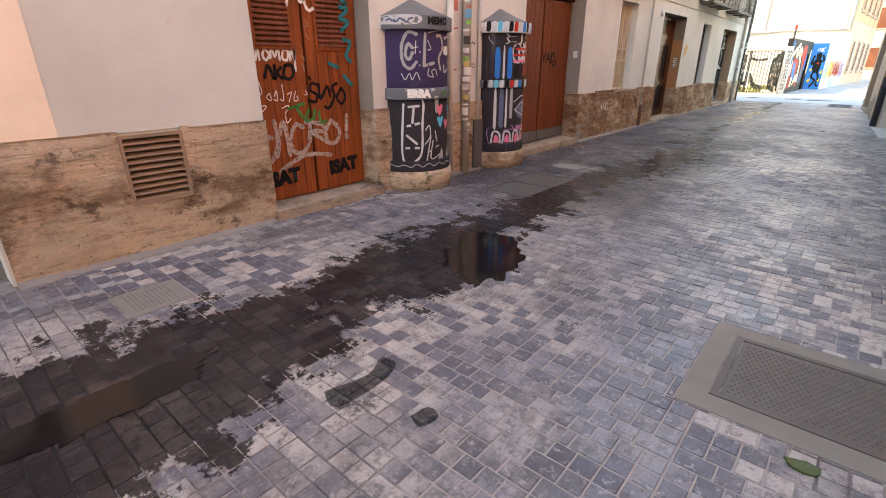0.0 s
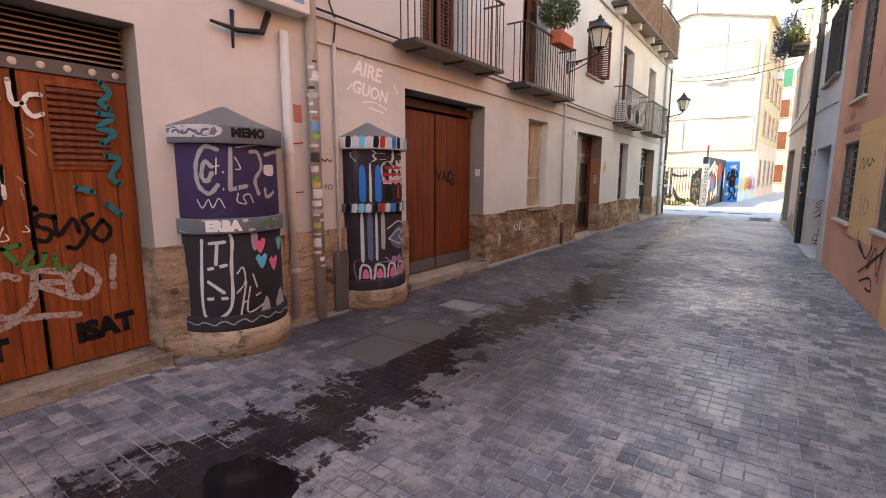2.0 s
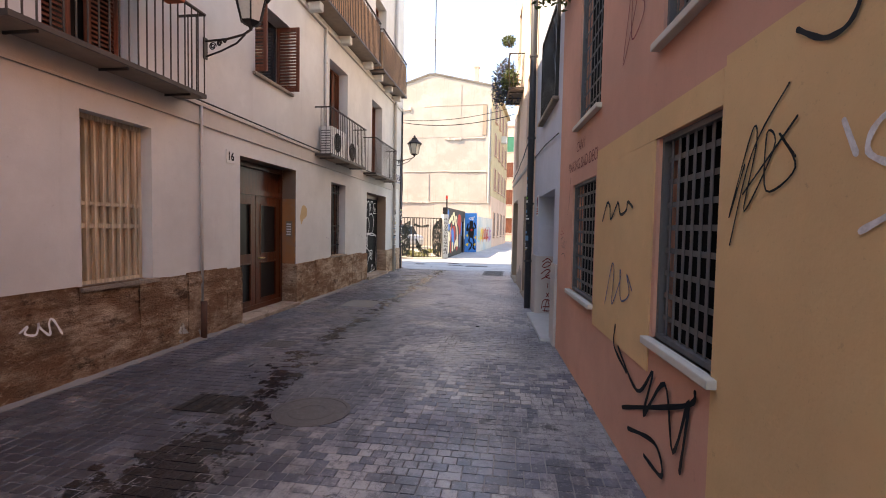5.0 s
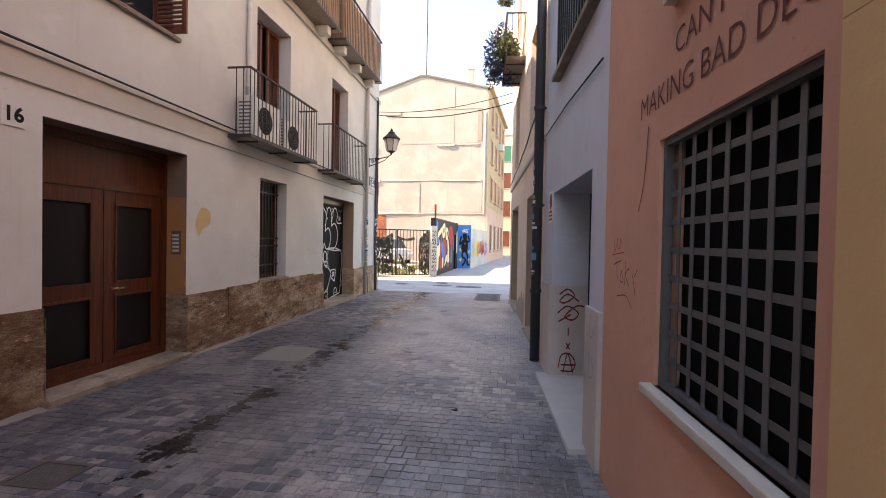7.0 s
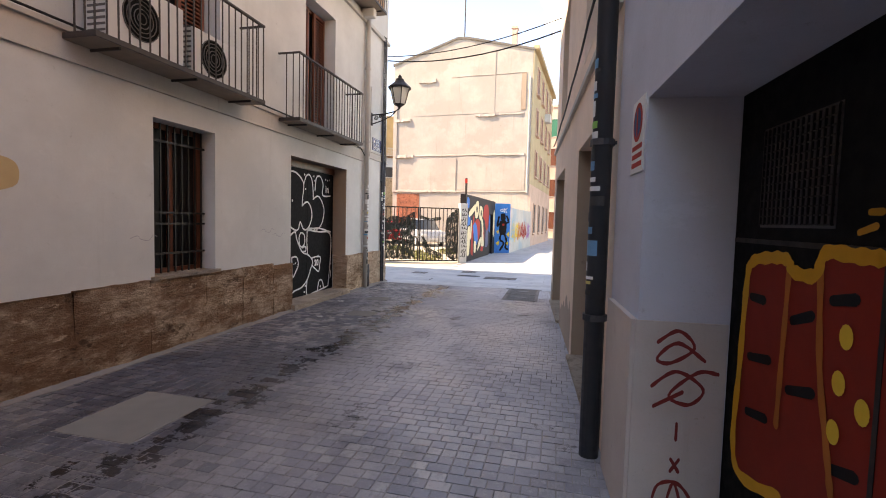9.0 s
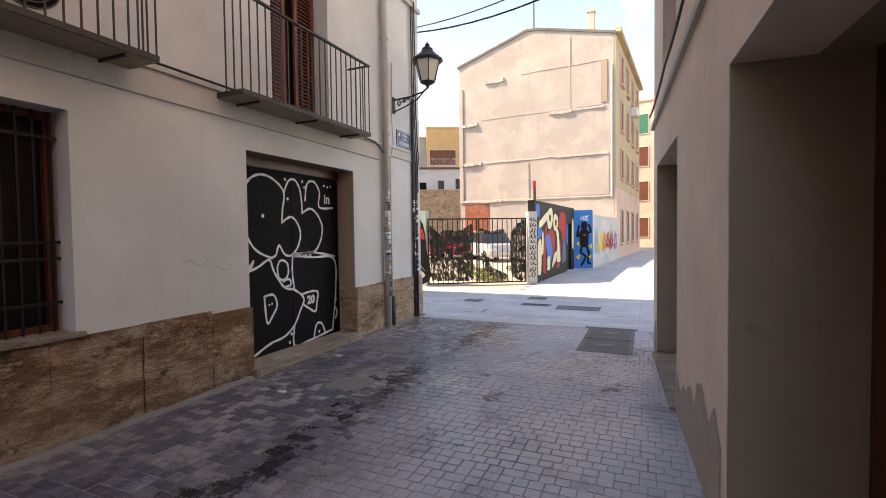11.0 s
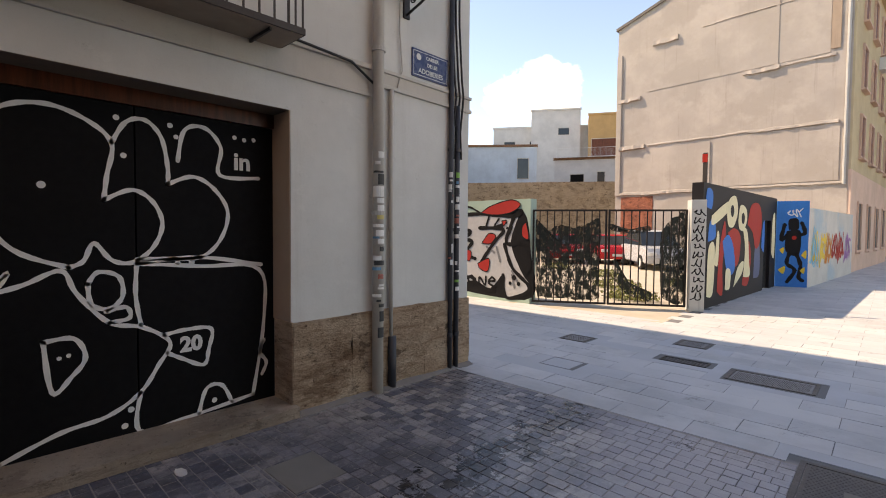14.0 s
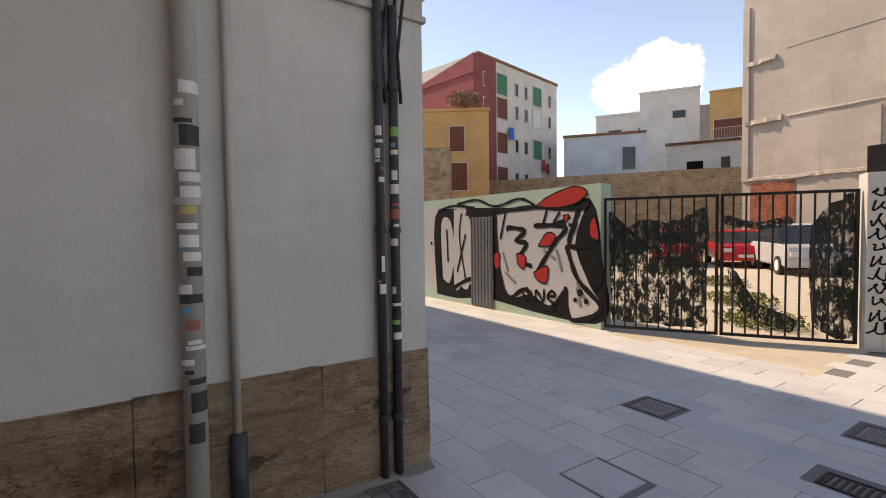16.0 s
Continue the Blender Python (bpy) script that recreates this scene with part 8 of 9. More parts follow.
for u, z, r in ((22.95, 1.7, 0.05), (23.1, 1.66, 0.035), (23.3, 0.55, 0.06), (23.42, 0.42, 0.05), (23.2, 0.42, 0.04), (19.0, 1.3, 0.04), (21.6, 1.6, 0.04)):
    disc(bm, u, z, r, 0.012)
paint("mural_shape", bm, MW1, K, wall_mural, "black dots")
graffiti([[(22.1, 0.52), (22.0, 0.42), (22.1, 0.32), (22.22, 0.42), (22.1, 0.52)], [(22.32, 0.32), (22.34, 0.5), (22.5, 0.32), (22.52, 0.52)], [(22.62, 0.42), (22.78, 0.44), (22.7, 0.52), (22.6, 0.4), (22.72, 0.32), (22.82, 0.34)]], MW1, K, wall_mural, 0.05, 0.012, "black outlined letters")
part("service_door", mapped(boxes((20.50, 21.18, 0.0, 0.028, 0.02, 1.86), *[(20.52 + 0.1 * k, 20.535 + 0.1 * k, 0.028, 0.036, 0.03, 1.84) for k in range(7)]), MW1), plaster("graffiti_door", (0.14, 0.14, 0.15), stain=(0.4, 0.4, 0.42), amount=0.5), wall_mural, "grey metal door lost in the mural")
# abstract shapes on the black wall
for pts, c in (([(0.3, 0.25), (0.35, 1.25), (0.75, 1.3), (0.7, 0.3)], "cream"), ([(0.5, 1.95), (1.6, 2.3), (1.7, 2.1), (0.6, 1.75)], "cream"), ([(1.55, 2.0), (1.7, 2.35), (2.2, 2.45), (2.4, 2.1), (2.1, 1.75), (1.7, 1.75)], "cream"), ([(2.45, 1.9), (2.6, 2.25), (3.1, 2.2), (3.2, 1.9), (2.9, 1.65), (2.55, 1.7)], "cream"), ([(1.0, 0.3), (1.1, 1.2), (1.4, 1.85), (1.55, 1.5), (1.35, 0.9), (1.4, 0.2)], "red"), ([(1.7, 1.6), (2.2, 1.7), (2.7, 1.5), (2.6, 0.9), (2.2, 0.8), (1.9, 1.1)], "red"), ([(1.3, 1.4), (1.7, 1.55), (2.1, 1.3), (2.3, 0.8), (2.0, 0.6), (1.6, 0.8)], "blue"), ([(0.3, 1.4), (0.4, 1.8), (0.7, 1.9), (0.8, 1.5)], "blue"), ([(0.1, 2.15), (0.2, 2.5), (0.55, 2.45), (0.5, 2.1)], "blue"), ([(1.55, 0.3), (1.6, 0.75), (1.95, 0.7), (1.9, 0.3)], "cream"), ([(2.2, 0.3), (2.5, 0.75), (3.0, 0.9), (2.9, 0.6)], "cream"), ([(3.0, 0.5), (3.1, 1.2), (2.9, 1.7), (3.3, 1.6), (3.5, 0.9), (3.6, 0.5)], "cream"), ([(3.3, 1.8), (3.6, 2.3), (4.4, 2.35), (4.7, 1.9), (4.5, 1.3), (4.1, 1.2), (3.8, 1.6)], "red"), ([(2.95, 0.3), (3.1, 0.8), (3.4, 1.4), (3.7, 1.0), (3.5, 0.3)], "red"), ([(4.0, 0.4), (4.1, 1.3), (4.5, 1.4), (4.6, 0.5)], "bluegrey"), ([(4.7, 1.2), (4.8, 1.8), (5.0, 1.9), (5.0, 1.1)], "blue"), ([(5.85, 1.0), (5.9, 2.0), (6.2, 2.1), (6.2, 0.9)], "cream"), ([(0.75, 0.9), (0.9, 1.6), (1.05, 1.5), (1.0, 0.9)], "cream")):
    mural_patch(pts, MB, S[c], wall_black, 0.004 + (0.003 if c == "red" else 0.006 if c == "blue" else 0.009 if c == "cream" else 0), "bright flat mural shape")
for u, z in ((1.95, 2.1), (2.85, 1.95)):
    bm = bmesh.new()
    disc(bm, u, z, 0.14, 0.016, 18)
    paint("mural_shape", bm, MB, K, wall_black)
part("plank_door", mapped(boxes((5.02, 5.73, -0.12, -0.08, 0.02, 1.94)), MB), M_BLACK, wall_black, "black door in the mural wall")
# blue panel
mural_patch([(0.30, 1.70), (0.30, 2.0), (0.52, 2.02), (0.54, 1.72)], MU, K, wall_bluem, 0.005)
mural_patch([(0.25, 1.66), (0.22, 1.15), (0.36, 0.95), (0.58, 1.0), (0.60, 1.62), (0.44, 1.70)], MU, K, wall_bluem, 0.005)
graffiti([[(0.28, 1.55), (0.12, 1.40), (0.20, 1.85)], [(0.58, 1.55), (0.70, 1.62), (0.62, 1.9)], [(0.34, 1.0), (0.28, 0.7), (0.48, 0.5), (0.30, 0.15)], [(0.50, 1.0), (0.62, 0.65), (0.58, 0.3), (0.68, 0.2)]], MU, K, wall_bluem, 0.10, 0.005, "black dancing limbs")
for pts in ([(0.06, 0.5), (0.24, 0.62), (0.20, 0.38)], [(0.62, 0.95), (0.74, 1.1), (0.74, 0.85)], [(0.08, 1.1), (0.2, 1.18), (0.18, 0.98)], [(0.6, 0.5), (0.72, 0.6), (0.7, 0.4)]):
    mural_patch(pts, MU, S["yellow"], wall_bluem, 0.008, "yellow painted wedge")
bm = bmesh.new()
disc(bm, 0.44, 1.46, 0.06, 0.009)
paint("mural_shape", bm, MU, S["red"], wall_bluem)
graffiti([waves(0.26, 0.62, 2.2, 0.2, 12)], MU, W, wall_bluem, 0.03, 0.006, "white scribble")
for k, (c, u, ph) in enumerate((("yellow", 0.4, 0), ("yellow", 1.6, 1), ("orange", 2.5, 2), ("red", 3.5, 0.5), ("red", 4.6, 1.5), ("mauve", 6.0, 2.5), ("cyan", 0.3, 4))):
    graffiti([waves(u, u + 1.1, 1.15, 1.0, 11, ph), waves(u + 0.1, u + 1.0, 1.0, 0.6, 9, ph + 1)], MY, S[c], wall_yel, 0.11 if c != "cyan" else 0.05, 0.004 + k * 0.0006, "blurred sprayed letters")
# post writing and torn mesh on the gate
PT = GT @ Matrix.Translation((0, 0.14, 0))
for k in range(11):
    graffiti([waves(LG + 0.05, LG + 0.23, 2.0 - 0.17 * k, 0.13, 7, 1.7 * k)], PT, K, post, 0.024, 0.003, "black vertical writing")
def shade_mesh():
    n = Nodes("torn_shade_mesh", 0.9)
    n.set("Base Color", n.mix(n.noise(9, 8, 0.75, (1, 1, 2.5)), (0.008, 0.012, 0.010), (0.075, 0.085, 0.075)))
    n.set("Alpha", n.ramp(n.noise(5, 9, 0.8, (2.2, 2.2, 1)), 0.40, 0.50, 0.25, 1.0))
    n.set("Specular IOR Level", 0.1)
    return n.mat


M_MESH = shade_mesh()


def torn_cloth(name, pts, parent, label, seed):
    bm = bmesh.new()
    ring = spline(pts + [pts[0]], 5)[:-1]
    n = len(ring)
    mid = sum(ring, Vector((0, 0))) / n
    vs = [bm.verts.new((p.x + 0.03 * noise.noise(Vector((p.x * 9, p.y * 9, seed))), -0.035 + 0.02 * noise.noise(Vector((p.x * 4, p.y * 4, seed + 3))), p.y + 0.05 * noise.noise(Vector((p.x * 11, p.y * 11, seed + 7))))) for p in ring]
    inn = [bm.verts.new((mid.x + (p.x - mid.x) * 0.5, -0.05 + 0.03 * noise.noise(Vector((p.x * 3, p.y * 3, seed))), mid.y + (p.y - mid.y) * 0.5)) for p in ring]
    m = bm.verts.new((mid.x, -0.04, mid.y))
    for k in range(n):
        j = (k + 1) % n
        bm.faces.new((vs[k], vs[j], inn[j], inn[k]))
        bm.faces.new((inn[k], inn[j], m))
    part(name, mapped(bm, GT), M_MESH, parent, label)


torn_cloth("torn_mesh", [(0.14, 0.16), (0.10, 1.2), (0.10, 1.85), (0.3, 1.6), (0.6, 1.72), (0.9, 1.68), (1.15, 1.74), (1.42, 1.86), (1.44, 1.2), (1.42, 0.55), (1.40, 0.16), (0.8, 0.14)], the_gate, "dark torn shade mesh", 1.0)
torn_cloth("torn_mesh", [(1.68, 0.98), (1.75, 0.6), (1.95, 0.32), (2.3, 0.2), (2.44, 0.16), (2.46, 0.34), (2.1, 0.48), (1.88, 0.72), (1.76, 1.0)], the_gate, "dark torn shade mesh", 4.0)
torn_cloth("torn_mesh", [(2.66, 0.3), (2.62, 1.3), (2.7, 1.7), (2.9, 1.9), (3.10, 2.0), (3.12, 1.2), (3.10, 0.2), (2.8, 0.15)], the_gate, "dark torn shade mesh", 6.0)
torn_cloth("torn_mesh", [(1.64, 1.75), (2.0, 1.66), (2.4, 1.72), (2.42, 1.62), (2.0, 1.56), (1.68, 1.6)], the_gate, "dark torn shade mesh", 8.0)


# ---- cars in the lot ----
def extruded(profile, x0, x1, taper=0.0):
    bm = bmesh.new()
    a = [bm.verts.new((x0 + taper * max(0, z - 0.8), y, z)) for y, z in profile]
    b = [bm.verts.new((x1 - taper * max(0, z - 0.8), y, z)) for y, z in profile]
    bm.faces.new(a)
    bm.faces.new(b[::-1])
    for i in range(len(profile)):
        j = (i + 1) % len(profile)
        bm.faces.new((a[i], b[i], b[j], a[j]))
    bmesh.ops.recalc_face_normals(bm, faces=bm.faces)
    return bm


def car(x, y, heading, paint_col, label, tall=0.0):
    m = pose(x, y, 0, 0, 0, heading)
    mat = plain("car_paint", paint_col, 0.25, 0.1, 0.05)
    t = thing("parked_car", (x, y, 0), label, "car", "parked cars")
    h = tall
    body = extruded([(-2.05, 0.28), (-2.1, 0.6), (-2.0, 0.85 + h * 0.3), (-1.1, 0.95 + h * 0.3), (1.7, 0.98 + h * 0.3), (2.0, 0.85 + h * 0.2), (2.05, 0.30)], -0.86, 0.86, 0.12)
    bmesh.ops.bevel(body, geom=body.edges[:], offset=0.05, segments=2, affect="EDGES")
    part("body", mapped(body, m), mat, t)
    cab = extruded([(-1.15, 0.96 + h * 0.3), (-0.55, 1.42 + h), (1.1, 1.45 + h), (1.75, 0.98 + h * 0.3)], -0.80, 0.80, 0.16)
    part("greenhouse", mapped(cab, m), M_GLASS, t, "dark car windows")
    roof = extruded([(-0.58, 1.405 + h), (-0.5, 1.455 + h), (1.08, 1.485 + h), (1.2, 1.43 + h)], -0.80, 0.80, 0.155)
    part("roof", mapped(roof, m), mat, t)
    for wx in (-0.80, 0.80):
        for wy in (-1.3, 1.3):
            w = part("wheel", tube(bmesh.new(), [m @ Vector((wx - 0.10, wy, 0.31)), m @ Vector((wx + 0.10, wy, 0.31))], 0.31, 18), M_CABLE, t)
            part("rim", tube(bmesh.new(), [m @ Vector((wx - 0.11, wy, 0.31)), m @ Vector((wx + 0.11, wy, 0.31))], 0.19, 12), M_PLASTIC, w)
    for wx in (-0.62, 0.62):
        part("headlight", mapped(boxes((wx - 0.16, wx + 0.16, -2.13, -2.02, 0.62, 0.76), bevel=0.02), m), M_PLASTIC, t)
        part("tail_light", mapped(boxes((wx - 0.14, wx + 0.14, 2.0, 2.07, 0.68, 0.84), bevel=0.02), m), S["red"], t)
    part("number_plate", mapped(boxes((-0.26, 0.26, -2.125, -2.10, 0.42, 0.53)), m), M_PLASTIC, t)
    return t


car(-11.3, 43.9, 35, (0.45, 0.015, 0.02), "red hatchback parked in the vacant lot")
car(-13.2, 42.6, 32, (0.40, 0.02, 0.02), "red estate car parked in the vacant lot")
car(-8.5, 42.0, 38, (0.45, 0.46, 0.47), "silver off-road car parked in the vacant lot", 0.22)
car(-16.9, 42.2, 32, (0.03, 0.035, 0.045), "dark car parked in the vacant lot")

# ---- plants ----
M_LEAF = None


def leaf_material(name, a, b):
    n = Nodes(name, 0.6)
    n.set("Base Color", n.mix(n.island(), a, b))
    return n.mat


M_LEAF = leaf_material("leaf_green", (0.025, 0.05, 0.015), (0.10, 0.14, 0.04))
M_WEED = leaf_material("weed_green", (0.07, 0.10, 0.02), (0.24, 0.22, 0.06))
M_BLOOM = leaf_material("violet_bloom", (0.05, 0.06, 0.16), (0.06, 0.09, 0.05))
M_POT = plain("terracotta_pot", (0.40, 0.10, 0.045), 0.8)


def leaves(center, spread, count, size, seed, droop=0.0):
    g = np.random.default_rng(seed)
    verts, faces = [], []
    for _ in range(count):
        d = g.normal(size=3)
        d /= np.linalg.norm(d)
        p = np.array(center) + d * np.array(spread) * g.uniform(0.25, 1.0) ** 0.6
        p[2] -= droop * g.random() * abs(d[0])
        a = g.normal(size=3)
        a /= np.linalg.norm(a)
        b = np.cross(a, g.normal(size=3))
        b /= np.linalg.norm(b)
        s = size * g.uniform(0.6, 1.4)
        i = len(verts)
        verts += [tuple(p - a * s), tuple(p + b * s * 0.35), tuple(p + a * s), tuple(p - b * s * 0.35)]
        faces.append((i, i + 1, i + 2, i + 3))
    return verts, faces


def plant(name, base, center, spread, count, size, seed, label, pot=None, material=None, stems=6, droop=0.0):
    t = thing(name, base, label, "plant")
    verts, faces = leaves(center, spread, count, size, seed, droop)
    o = Vector(base)
    me = bpy.data.meshes.new("foliage")
    me.from_pydata([(v[0] - o.x, v[1] - o.y, v[2] - o.z) for v in verts], [], faces)
    me.materials.append(material or M_LEAF)
    f = new("foliage", me)
    f.parent = t
    tagged(f, kind="stuff")
    g = random.Random(seed)
    bm = bmesh.new()
    for _ in range(stems):
        tip = Vector(center) + Vector((g.uniform(-1, 1) * spread[0], g.uniform(-1, 1) * spread[1], g.uniform(-0.2, 0.9) * spread[2]))
        mid = (Vector(base) + tip) / 2 + Vector((g.uniform(-0.05, 0.05), g.uniform(-0.05, 0.05), 0.03))
        tube(bm, [base, mid, tip], [0.010, 0.007, 0.003], 5)
    part("stems", bm, M_SHUTTER, t)
    if pot:
        part("pot", pot, M_POT, t, "terracotta trough")
    return t


pb = LEFT @ Vector((11.2, 0.42, 4.28))
plant("potted_shrub", pb, LEFT @ Vector((11.15, 0.36, 4.72)), (0.38, 0.55, 0.34), 1500, 0.045, 3, "leafy shrub in a terracotta balcony trough", boxes((pb.x - 0.11, pb.x + 0.11, pb.y - 0.34, pb.y + 0.34, 4.06, 4.30), bevel=0.02))
rb = RIGHT @ Vector((20.6, 0.25, 5.6))
for s, z in ((20.0, 5.3),):
    balcony(19.5, 21.2, 5.35, RIGHT, 0.40, 0.9, None, "small iron balcony crowded with hanging plants")
plant("hanging_plant", RIGHT @ Vector((20.4, 0.36, 5.6)), RIGHT @ Vector((20.5, 0.45, 5.85)), (0.42, 0.75, 0.62), 2600, 0.045, 7, "trailing plant with violet blossom on a balcony", None, M_BLOOM, 8, 0.5)
plant("hanging_plant", RIGHT @ Vector((19.8, 0.30, 5.45)), RIGHT @ Vector((19.8, 0.36, 5.7)), (0.26, 0.3, 0.3), 700, 0.045, 8, "bushy green plant on a balcony", None, None, 5, 0.2)
plant("hanging_plant", RIGHT @ Vector((19.7, 0.40, 6.5)), RIGHT @ Vector((19.7, 0.42, 6.65)), (0.2, 0.22, 0.16), 400, 0.04, 9, "plant in a black pot hung on a balcony")
plant("climbing_plant", RIGHT @ Vector((12.7, 0.05, 4.9)), RIGHT @ Vector((12.65, 0.22, 4.85)), (0.28, 0.5, 0.42), 700, 0.05, 11, "sprigs of creeper hanging from the wall top", None, None, 8, 0.4)
for k, (x, y) in enumerate(((-5.0, 31.0), (-6.2, 33.0), (-8.0, 36.0), (-11, 38), (-14, 40), (-5.0, 35.0))):
    plant("weed_clump", (x, y, 0), (x, y, 0.12), (0.7, 0.5, 0.16), 700, 0.05, 20 + k, "clump of dry roadside weeds in gravel", None, M_WEED, 4)
plant("wall_shrub", (-12.5, 59.0, 5.8), (-12.4, 58.8, 6.6), (1.3, 1.1, 1.0), 1500, 0.14, 31, "green shrub growing above the rubble wall")
plant("roof_plants", (-32.0, 45.0, 11.3), (-32.0, 45.0, 12.0), (1.6, 1.4, 0.7), 1500, 0.12, 33, "pink-flowered plants on a roof terrace", None, leaf_material("pink_bloom", (0.06, 0.10, 0.03), (0.35, 0.12, 0.10)))
plant("potted_palm", (0.9, 58.0, 0), (0.9, 58.0, 0.75), (0.42, 0.42, 0.5), 260, 0.2, 35, "dark potted palm at the street corner")

# ---- cables ----
def cable(points, r, label, sag=0.0, material=None):
    t = thing("cable", points[0], label, "cable")
    pts = []
    for a, b in zip(points, points[1:]):
        a, b = Vector(a), Vector(b)
        n = 10 if sag else 2
        for k in range(n):
            f = k / n
            pts.append(a.lerp(b, f) + Vector((0, 0, -4 * sag * f * (1 - f))))
    pts.append(Vector(points[-1]))
    part("strand", tube(bmesh.new(), pts, r, 6), material or M_CABLE, t, "", True)
    return t


cable([LEFT @ Vector((24.3, 0.0, 5.55)), RIGHT @ Vector((23.05, 0.0, 5.5))], 0.014, "black cable slung across the street", 0.22)
cable([LEFT @ Vector((24.3, 0.0, 5.65)), RIGHT @ Vector((23.05, 0.0, 5.75))], 0.010, "thin black cable slung across the street", 0.18)
cable([LEFT @ Vector((u, 0.05, z)) for u, z in ((5.5, 3.29), (9.0, 3.262), (12.4, 3.24), (16.2, 3.215), (19.4, 3.19), (21.9, 3.165), (22.6, 3.12), (22.85, 2.98))], 0.012, "black cable clipped along the facade")
cable([LEFT @ Vector((u, 0.03, z)) for u, z in ((5.72, 3.9), (5.70, 3.4), (5.78, 3.25), (5.74, 3.0))], 0.010, "thin black cable on the wall")
for k, du in enumerate((0.0, 0.05, 0.10)):
    cable([LEFT @ Vector((u + du, 0.045 + 0.01 * k, z)) for u, z in ((23.92, 6.0), (23.94, 4.6), (23.95, 3.9), (24.0, 3.3), (24.03, 3.1), (23.98, 2.7), (24.0, 2.4))], 0.012, "black cable bundle down the corner")
cable([LEFT @ Vector((u, 0.02, z)) for u, z in ((23.22, 4.6), (23.20, 3.6), (23.24, 3.2), (23.16, 2.98))], 0.008, "thin grey wire on the wall", 0, M_PIPE)
cable([RIGHT @ Vector((u, 0.06, z)) for u, z in ((16.4, 3.6), (17.6, 3.45), (19.2, 3.3), (21.0, 3.2), (23.0, 3.15))], 0.012, "black cable along the beige wall", 0.04)
cable([RIGHT @ Vector((u, 0.02, z)) for u, z in ((13.2, 2.9), (14.6, 2.98), (16.1, 3.0))], 0.008, "thin cable on the blue wall")
# street lamp beyond the corner
NORTH = Matrix(((1, 0, 0, 0), (0, 1, 0, 23.06), (0, 0, 1, 0), (0, 0, 0, 1)))
wall_lamp(1.0, 4.3, NORTH)
# a sign pole by the mural wall
t = thing("sign_pole", (-3.45, 30.9, 2.2), "rusty flat pole end above the gate post", "pole")
part("pole", boxes((-3.52, -3.44, 30.88, 30.94, 2.2, 3.25), bevel=0.005), M_RAIL, t)
part("reflector", boxes((-3.53, -3.43, 30.872, 30.879, 3.05, 3.22)), S["red"], t)

# tyre scuffs and a patch of old tar on the setts
FLOOR = Matrix(((1, 0, 0, 0), (0, 0, 1, 0), (0, 1, 0, 0), (0, 0, 0, 1)))
M_SCUFF = spray("rubber_scuff", (0.012, 0.011, 0.012), 0.7, 0.75)
for k, pts in enumerate(([(-1.66, 1.05), (-1.60, 1.28), (-1.66, 1.42), (-1.56, 1.44), (-1.50, 1.28), (-1.52, 1.02)], [(-1.22, 1.2), (-1.2, 1.3), (-1.12, 1.28), (-1.14, 1.18)])):
    paint("tyre_scuff", patch(bmesh.new(), pts, 0.0032), FLOOR, M_SCUFF, alley, "dark rubber scuff on the setts")
# flaked foot of the beige wall
def ragged(points, lift):
    """A flat area with a torn, angular edge; its foot stays straight on the ground."""
    bm = bmesh.new()
    ring = []
    for i, (a, b) in enumerate(zip(points, points[1:] + points[:1])):
        n = max(1, int(math.hypot(b[0] - a[0], b[1] - a[1]) / 0.025))
        for k in range(n):
            u, z = a[0] + (b[0] - a[0]) * k / n, a[1] + (b[1] - a[1]) * k / n
            if a[1] + b[1] > 0.01:
                u += 0.05 * noise.noise(Vector((u * 7, z * 7, 2))) + 0.02 * noise.noise(Vector((u * 31, z * 31, 5)))
                z = max(0.0, z + 0.12 * noise.noise(Vector((u * 5, z * 3, 8))) + 0.03 * noise.noise(Vector((u * 27, z * 27, 1))))
            ring.append(bm.verts.new((u, lift, z)))
    bm.faces.new(ring)
    return bm


M_FLAKED = plaster("bare_grey_render", (0.40, 0.32, 0.265), amount=0.8, streak=0.3, stain=(0.10, 0.08, 0.065))
for pts in ([(18.75, 0.0), (18.72, 0.55), (18.9, 0.62), (19.05, 0.48), (19.3, 0.66), (19.6, 0.40), (19.9, 0.46), (20.2, 0.30), (20.5, 0.36), (20.5, 0.0)], [(16.35, 0.0), (16.35, 0.4), (16.6, 0.55), (16.9, 0.42), (17.05, 0.5), (17.05, 0.0)], [(22.66, 0.0), (22.66, 0.5), (22.85, 0.4), (23.05, 0.3), (23.05, 0.0)]):
    paint("flaked_patch", ragged(pts, 0.004), RIGHT, M_FLAKED, wall_beige, "bare render where the paint has flaked")

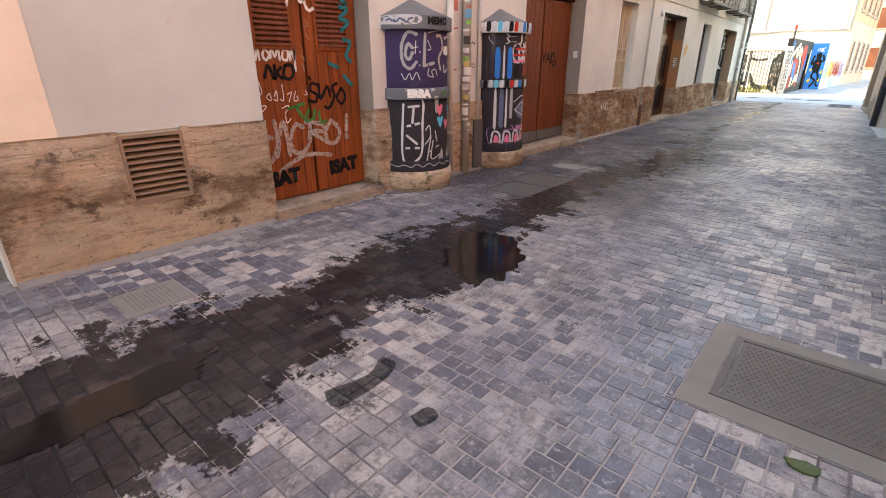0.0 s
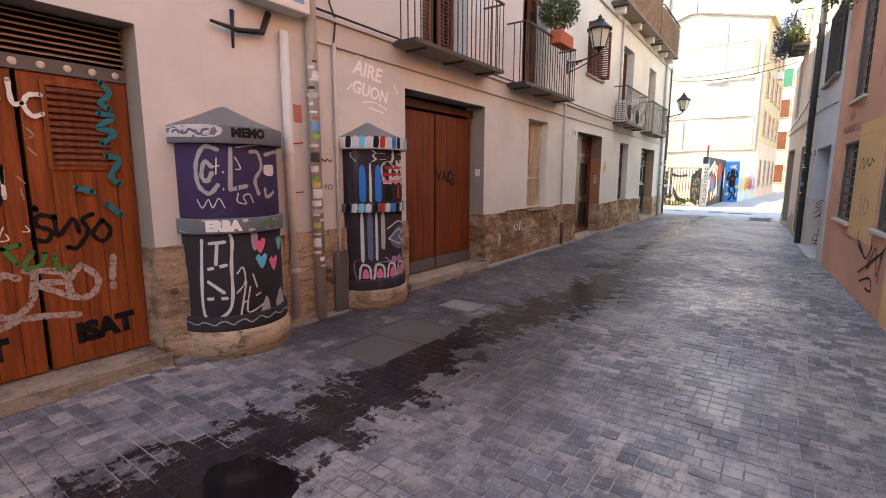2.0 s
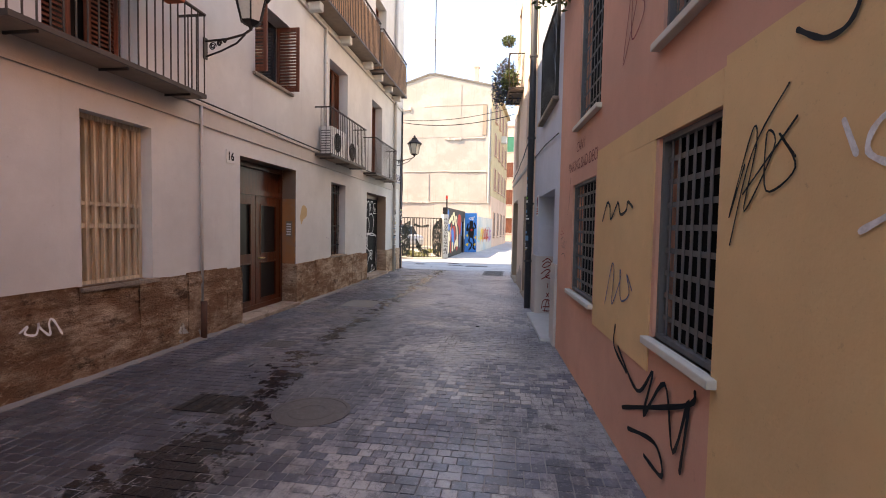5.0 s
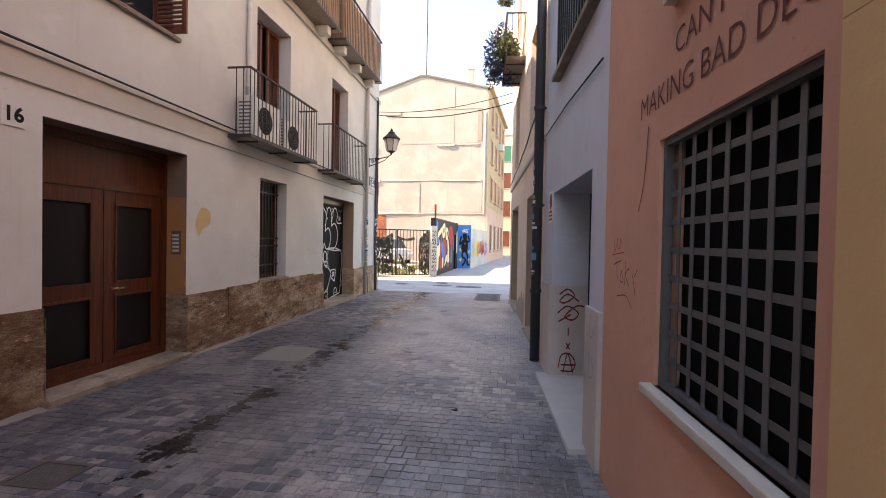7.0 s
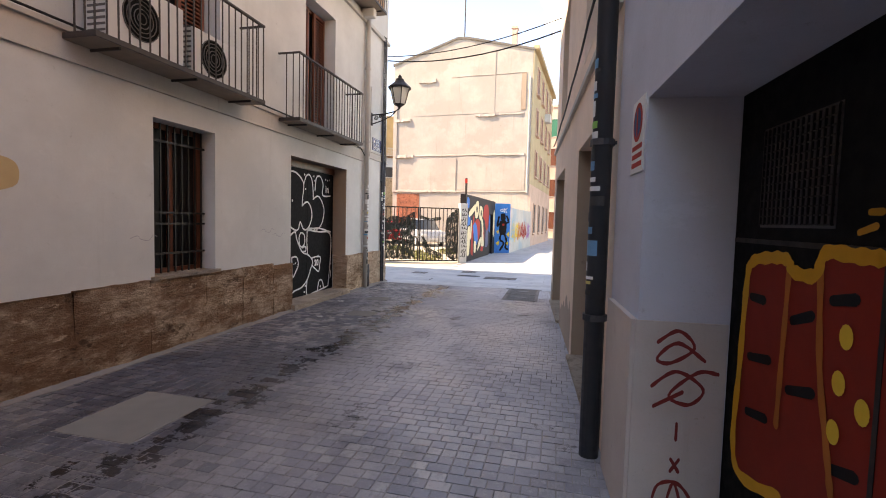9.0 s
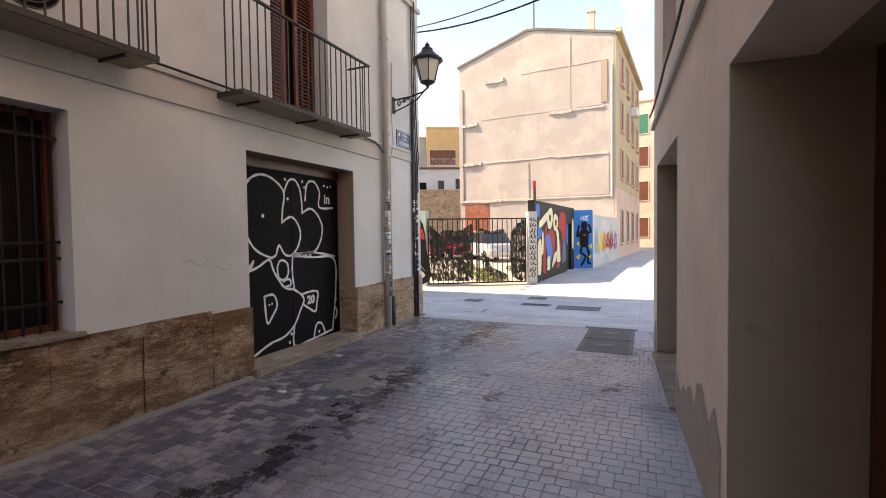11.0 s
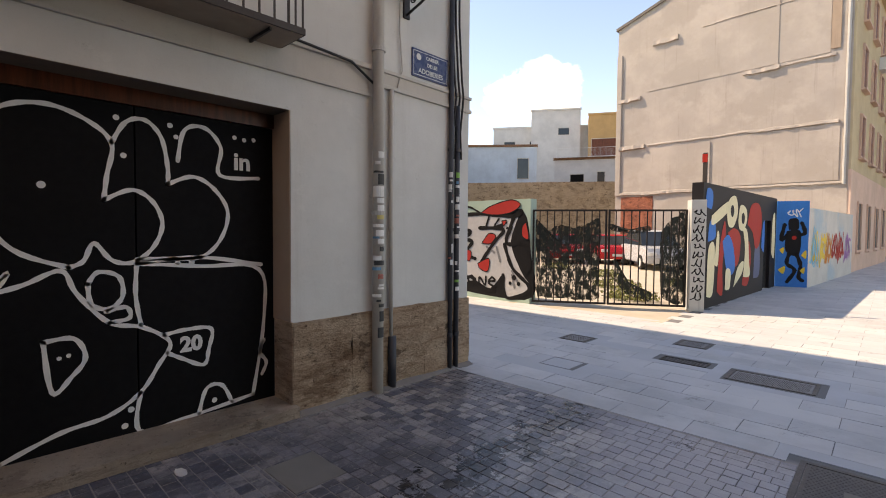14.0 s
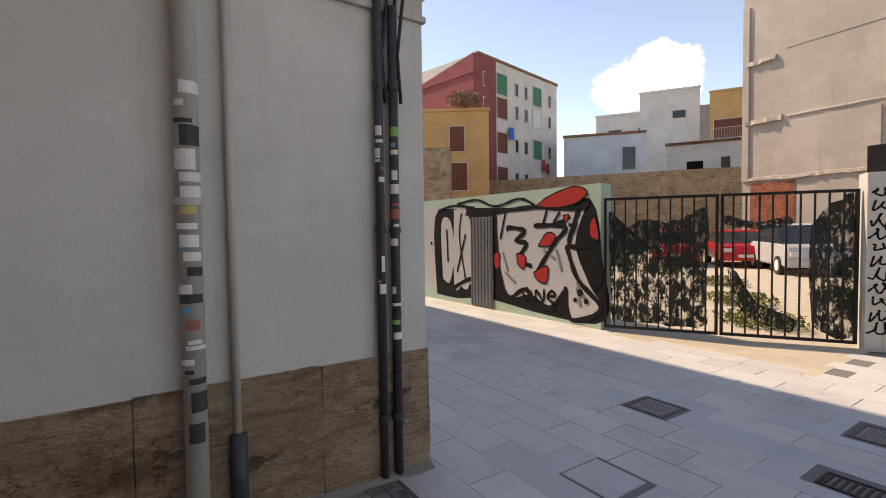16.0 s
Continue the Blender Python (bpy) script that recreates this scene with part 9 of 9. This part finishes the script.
# small litter
for x, y, w, mt, lb in ((0.15, 2.0, 0.06, M_LEAF, "green bottle-glass leaf lying on the setts"), (-3.61, 19.64, 0.05, M_PLASTIC, "scrap of white paper on the setts"), (-3.93, 21.04, 0.06, M_PLASTIC, "scrap of white paper by the doorstep"), (-0.58, 14.13, 0.03, M_CABLE, "small black scrap on the setts")):
    bm = bmesh.new()
    vs = [bm.verts.new((x + w * c * (1 + 0.3 * math.sin(k * 2.1)), y + w * 0.55 * s, 0.012 + 0.006 * math.sin(k * 1.3))) for k, (c, s) in enumerate((math.cos(a * math.tau / 10), math.sin(a * math.tau / 10)) for a in range(10))]
    bm.faces.new(vs)
    f = bmesh.ops.extrude_face_region(bm, geom=bm.faces[:])
    bmesh.ops.translate(bm, verts=[v for v in f["geom"] if isinstance(v, bmesh.types.BMVert)], vec=(0, 0, -0.010))
    solid("litter_scrap", bm, mt, lb, "litter")

# ---- single paving pieces nearest the walk ----
def piece_meshes(name, sizes, top, gap, jitter, tilt, inset, material, seed):
    out = {}
    for w, h in sizes:
        for k in range(4):
            vs, fs = pieces_mesh([(-w / 2, w / 2, -h / 2, h / 2)], top, top - 0.03, gap, jitter, tilt, seed + k, inset)
            me = bpy.data.meshes.new(name)
            me.from_pydata(vs, [], fs)
            me.materials.append(material)
            out[(round(w, 3), round(h, 3), k)] = me
    return out


def lay(name, rects, parent, material, gap, jitter, tilt, inset, seed):
    sizes = {(round(r[1] - r[0], 3), round(r[3] - r[2], 3)) for r in rects}
    meshes = piece_meshes(name, sizes, 0.0, gap, jitter, tilt, inset, material, seed)
    g = random.Random(seed)
    for r in rects:
        ob = new(name, meshes[(round(r[1] - r[0], 3), round(r[3] - r[2], 3), g.randrange(4))])
        ob.location = ((r[0] + r[1]) / 2, (r[2] + r[3]) / 2, 0)
        ob.parent = parent


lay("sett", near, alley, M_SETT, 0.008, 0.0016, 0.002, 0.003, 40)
lay("slab", chosen_slabs, square, M_SLABS, 0.005, 0.0015, 0.002, 0.002, 50)
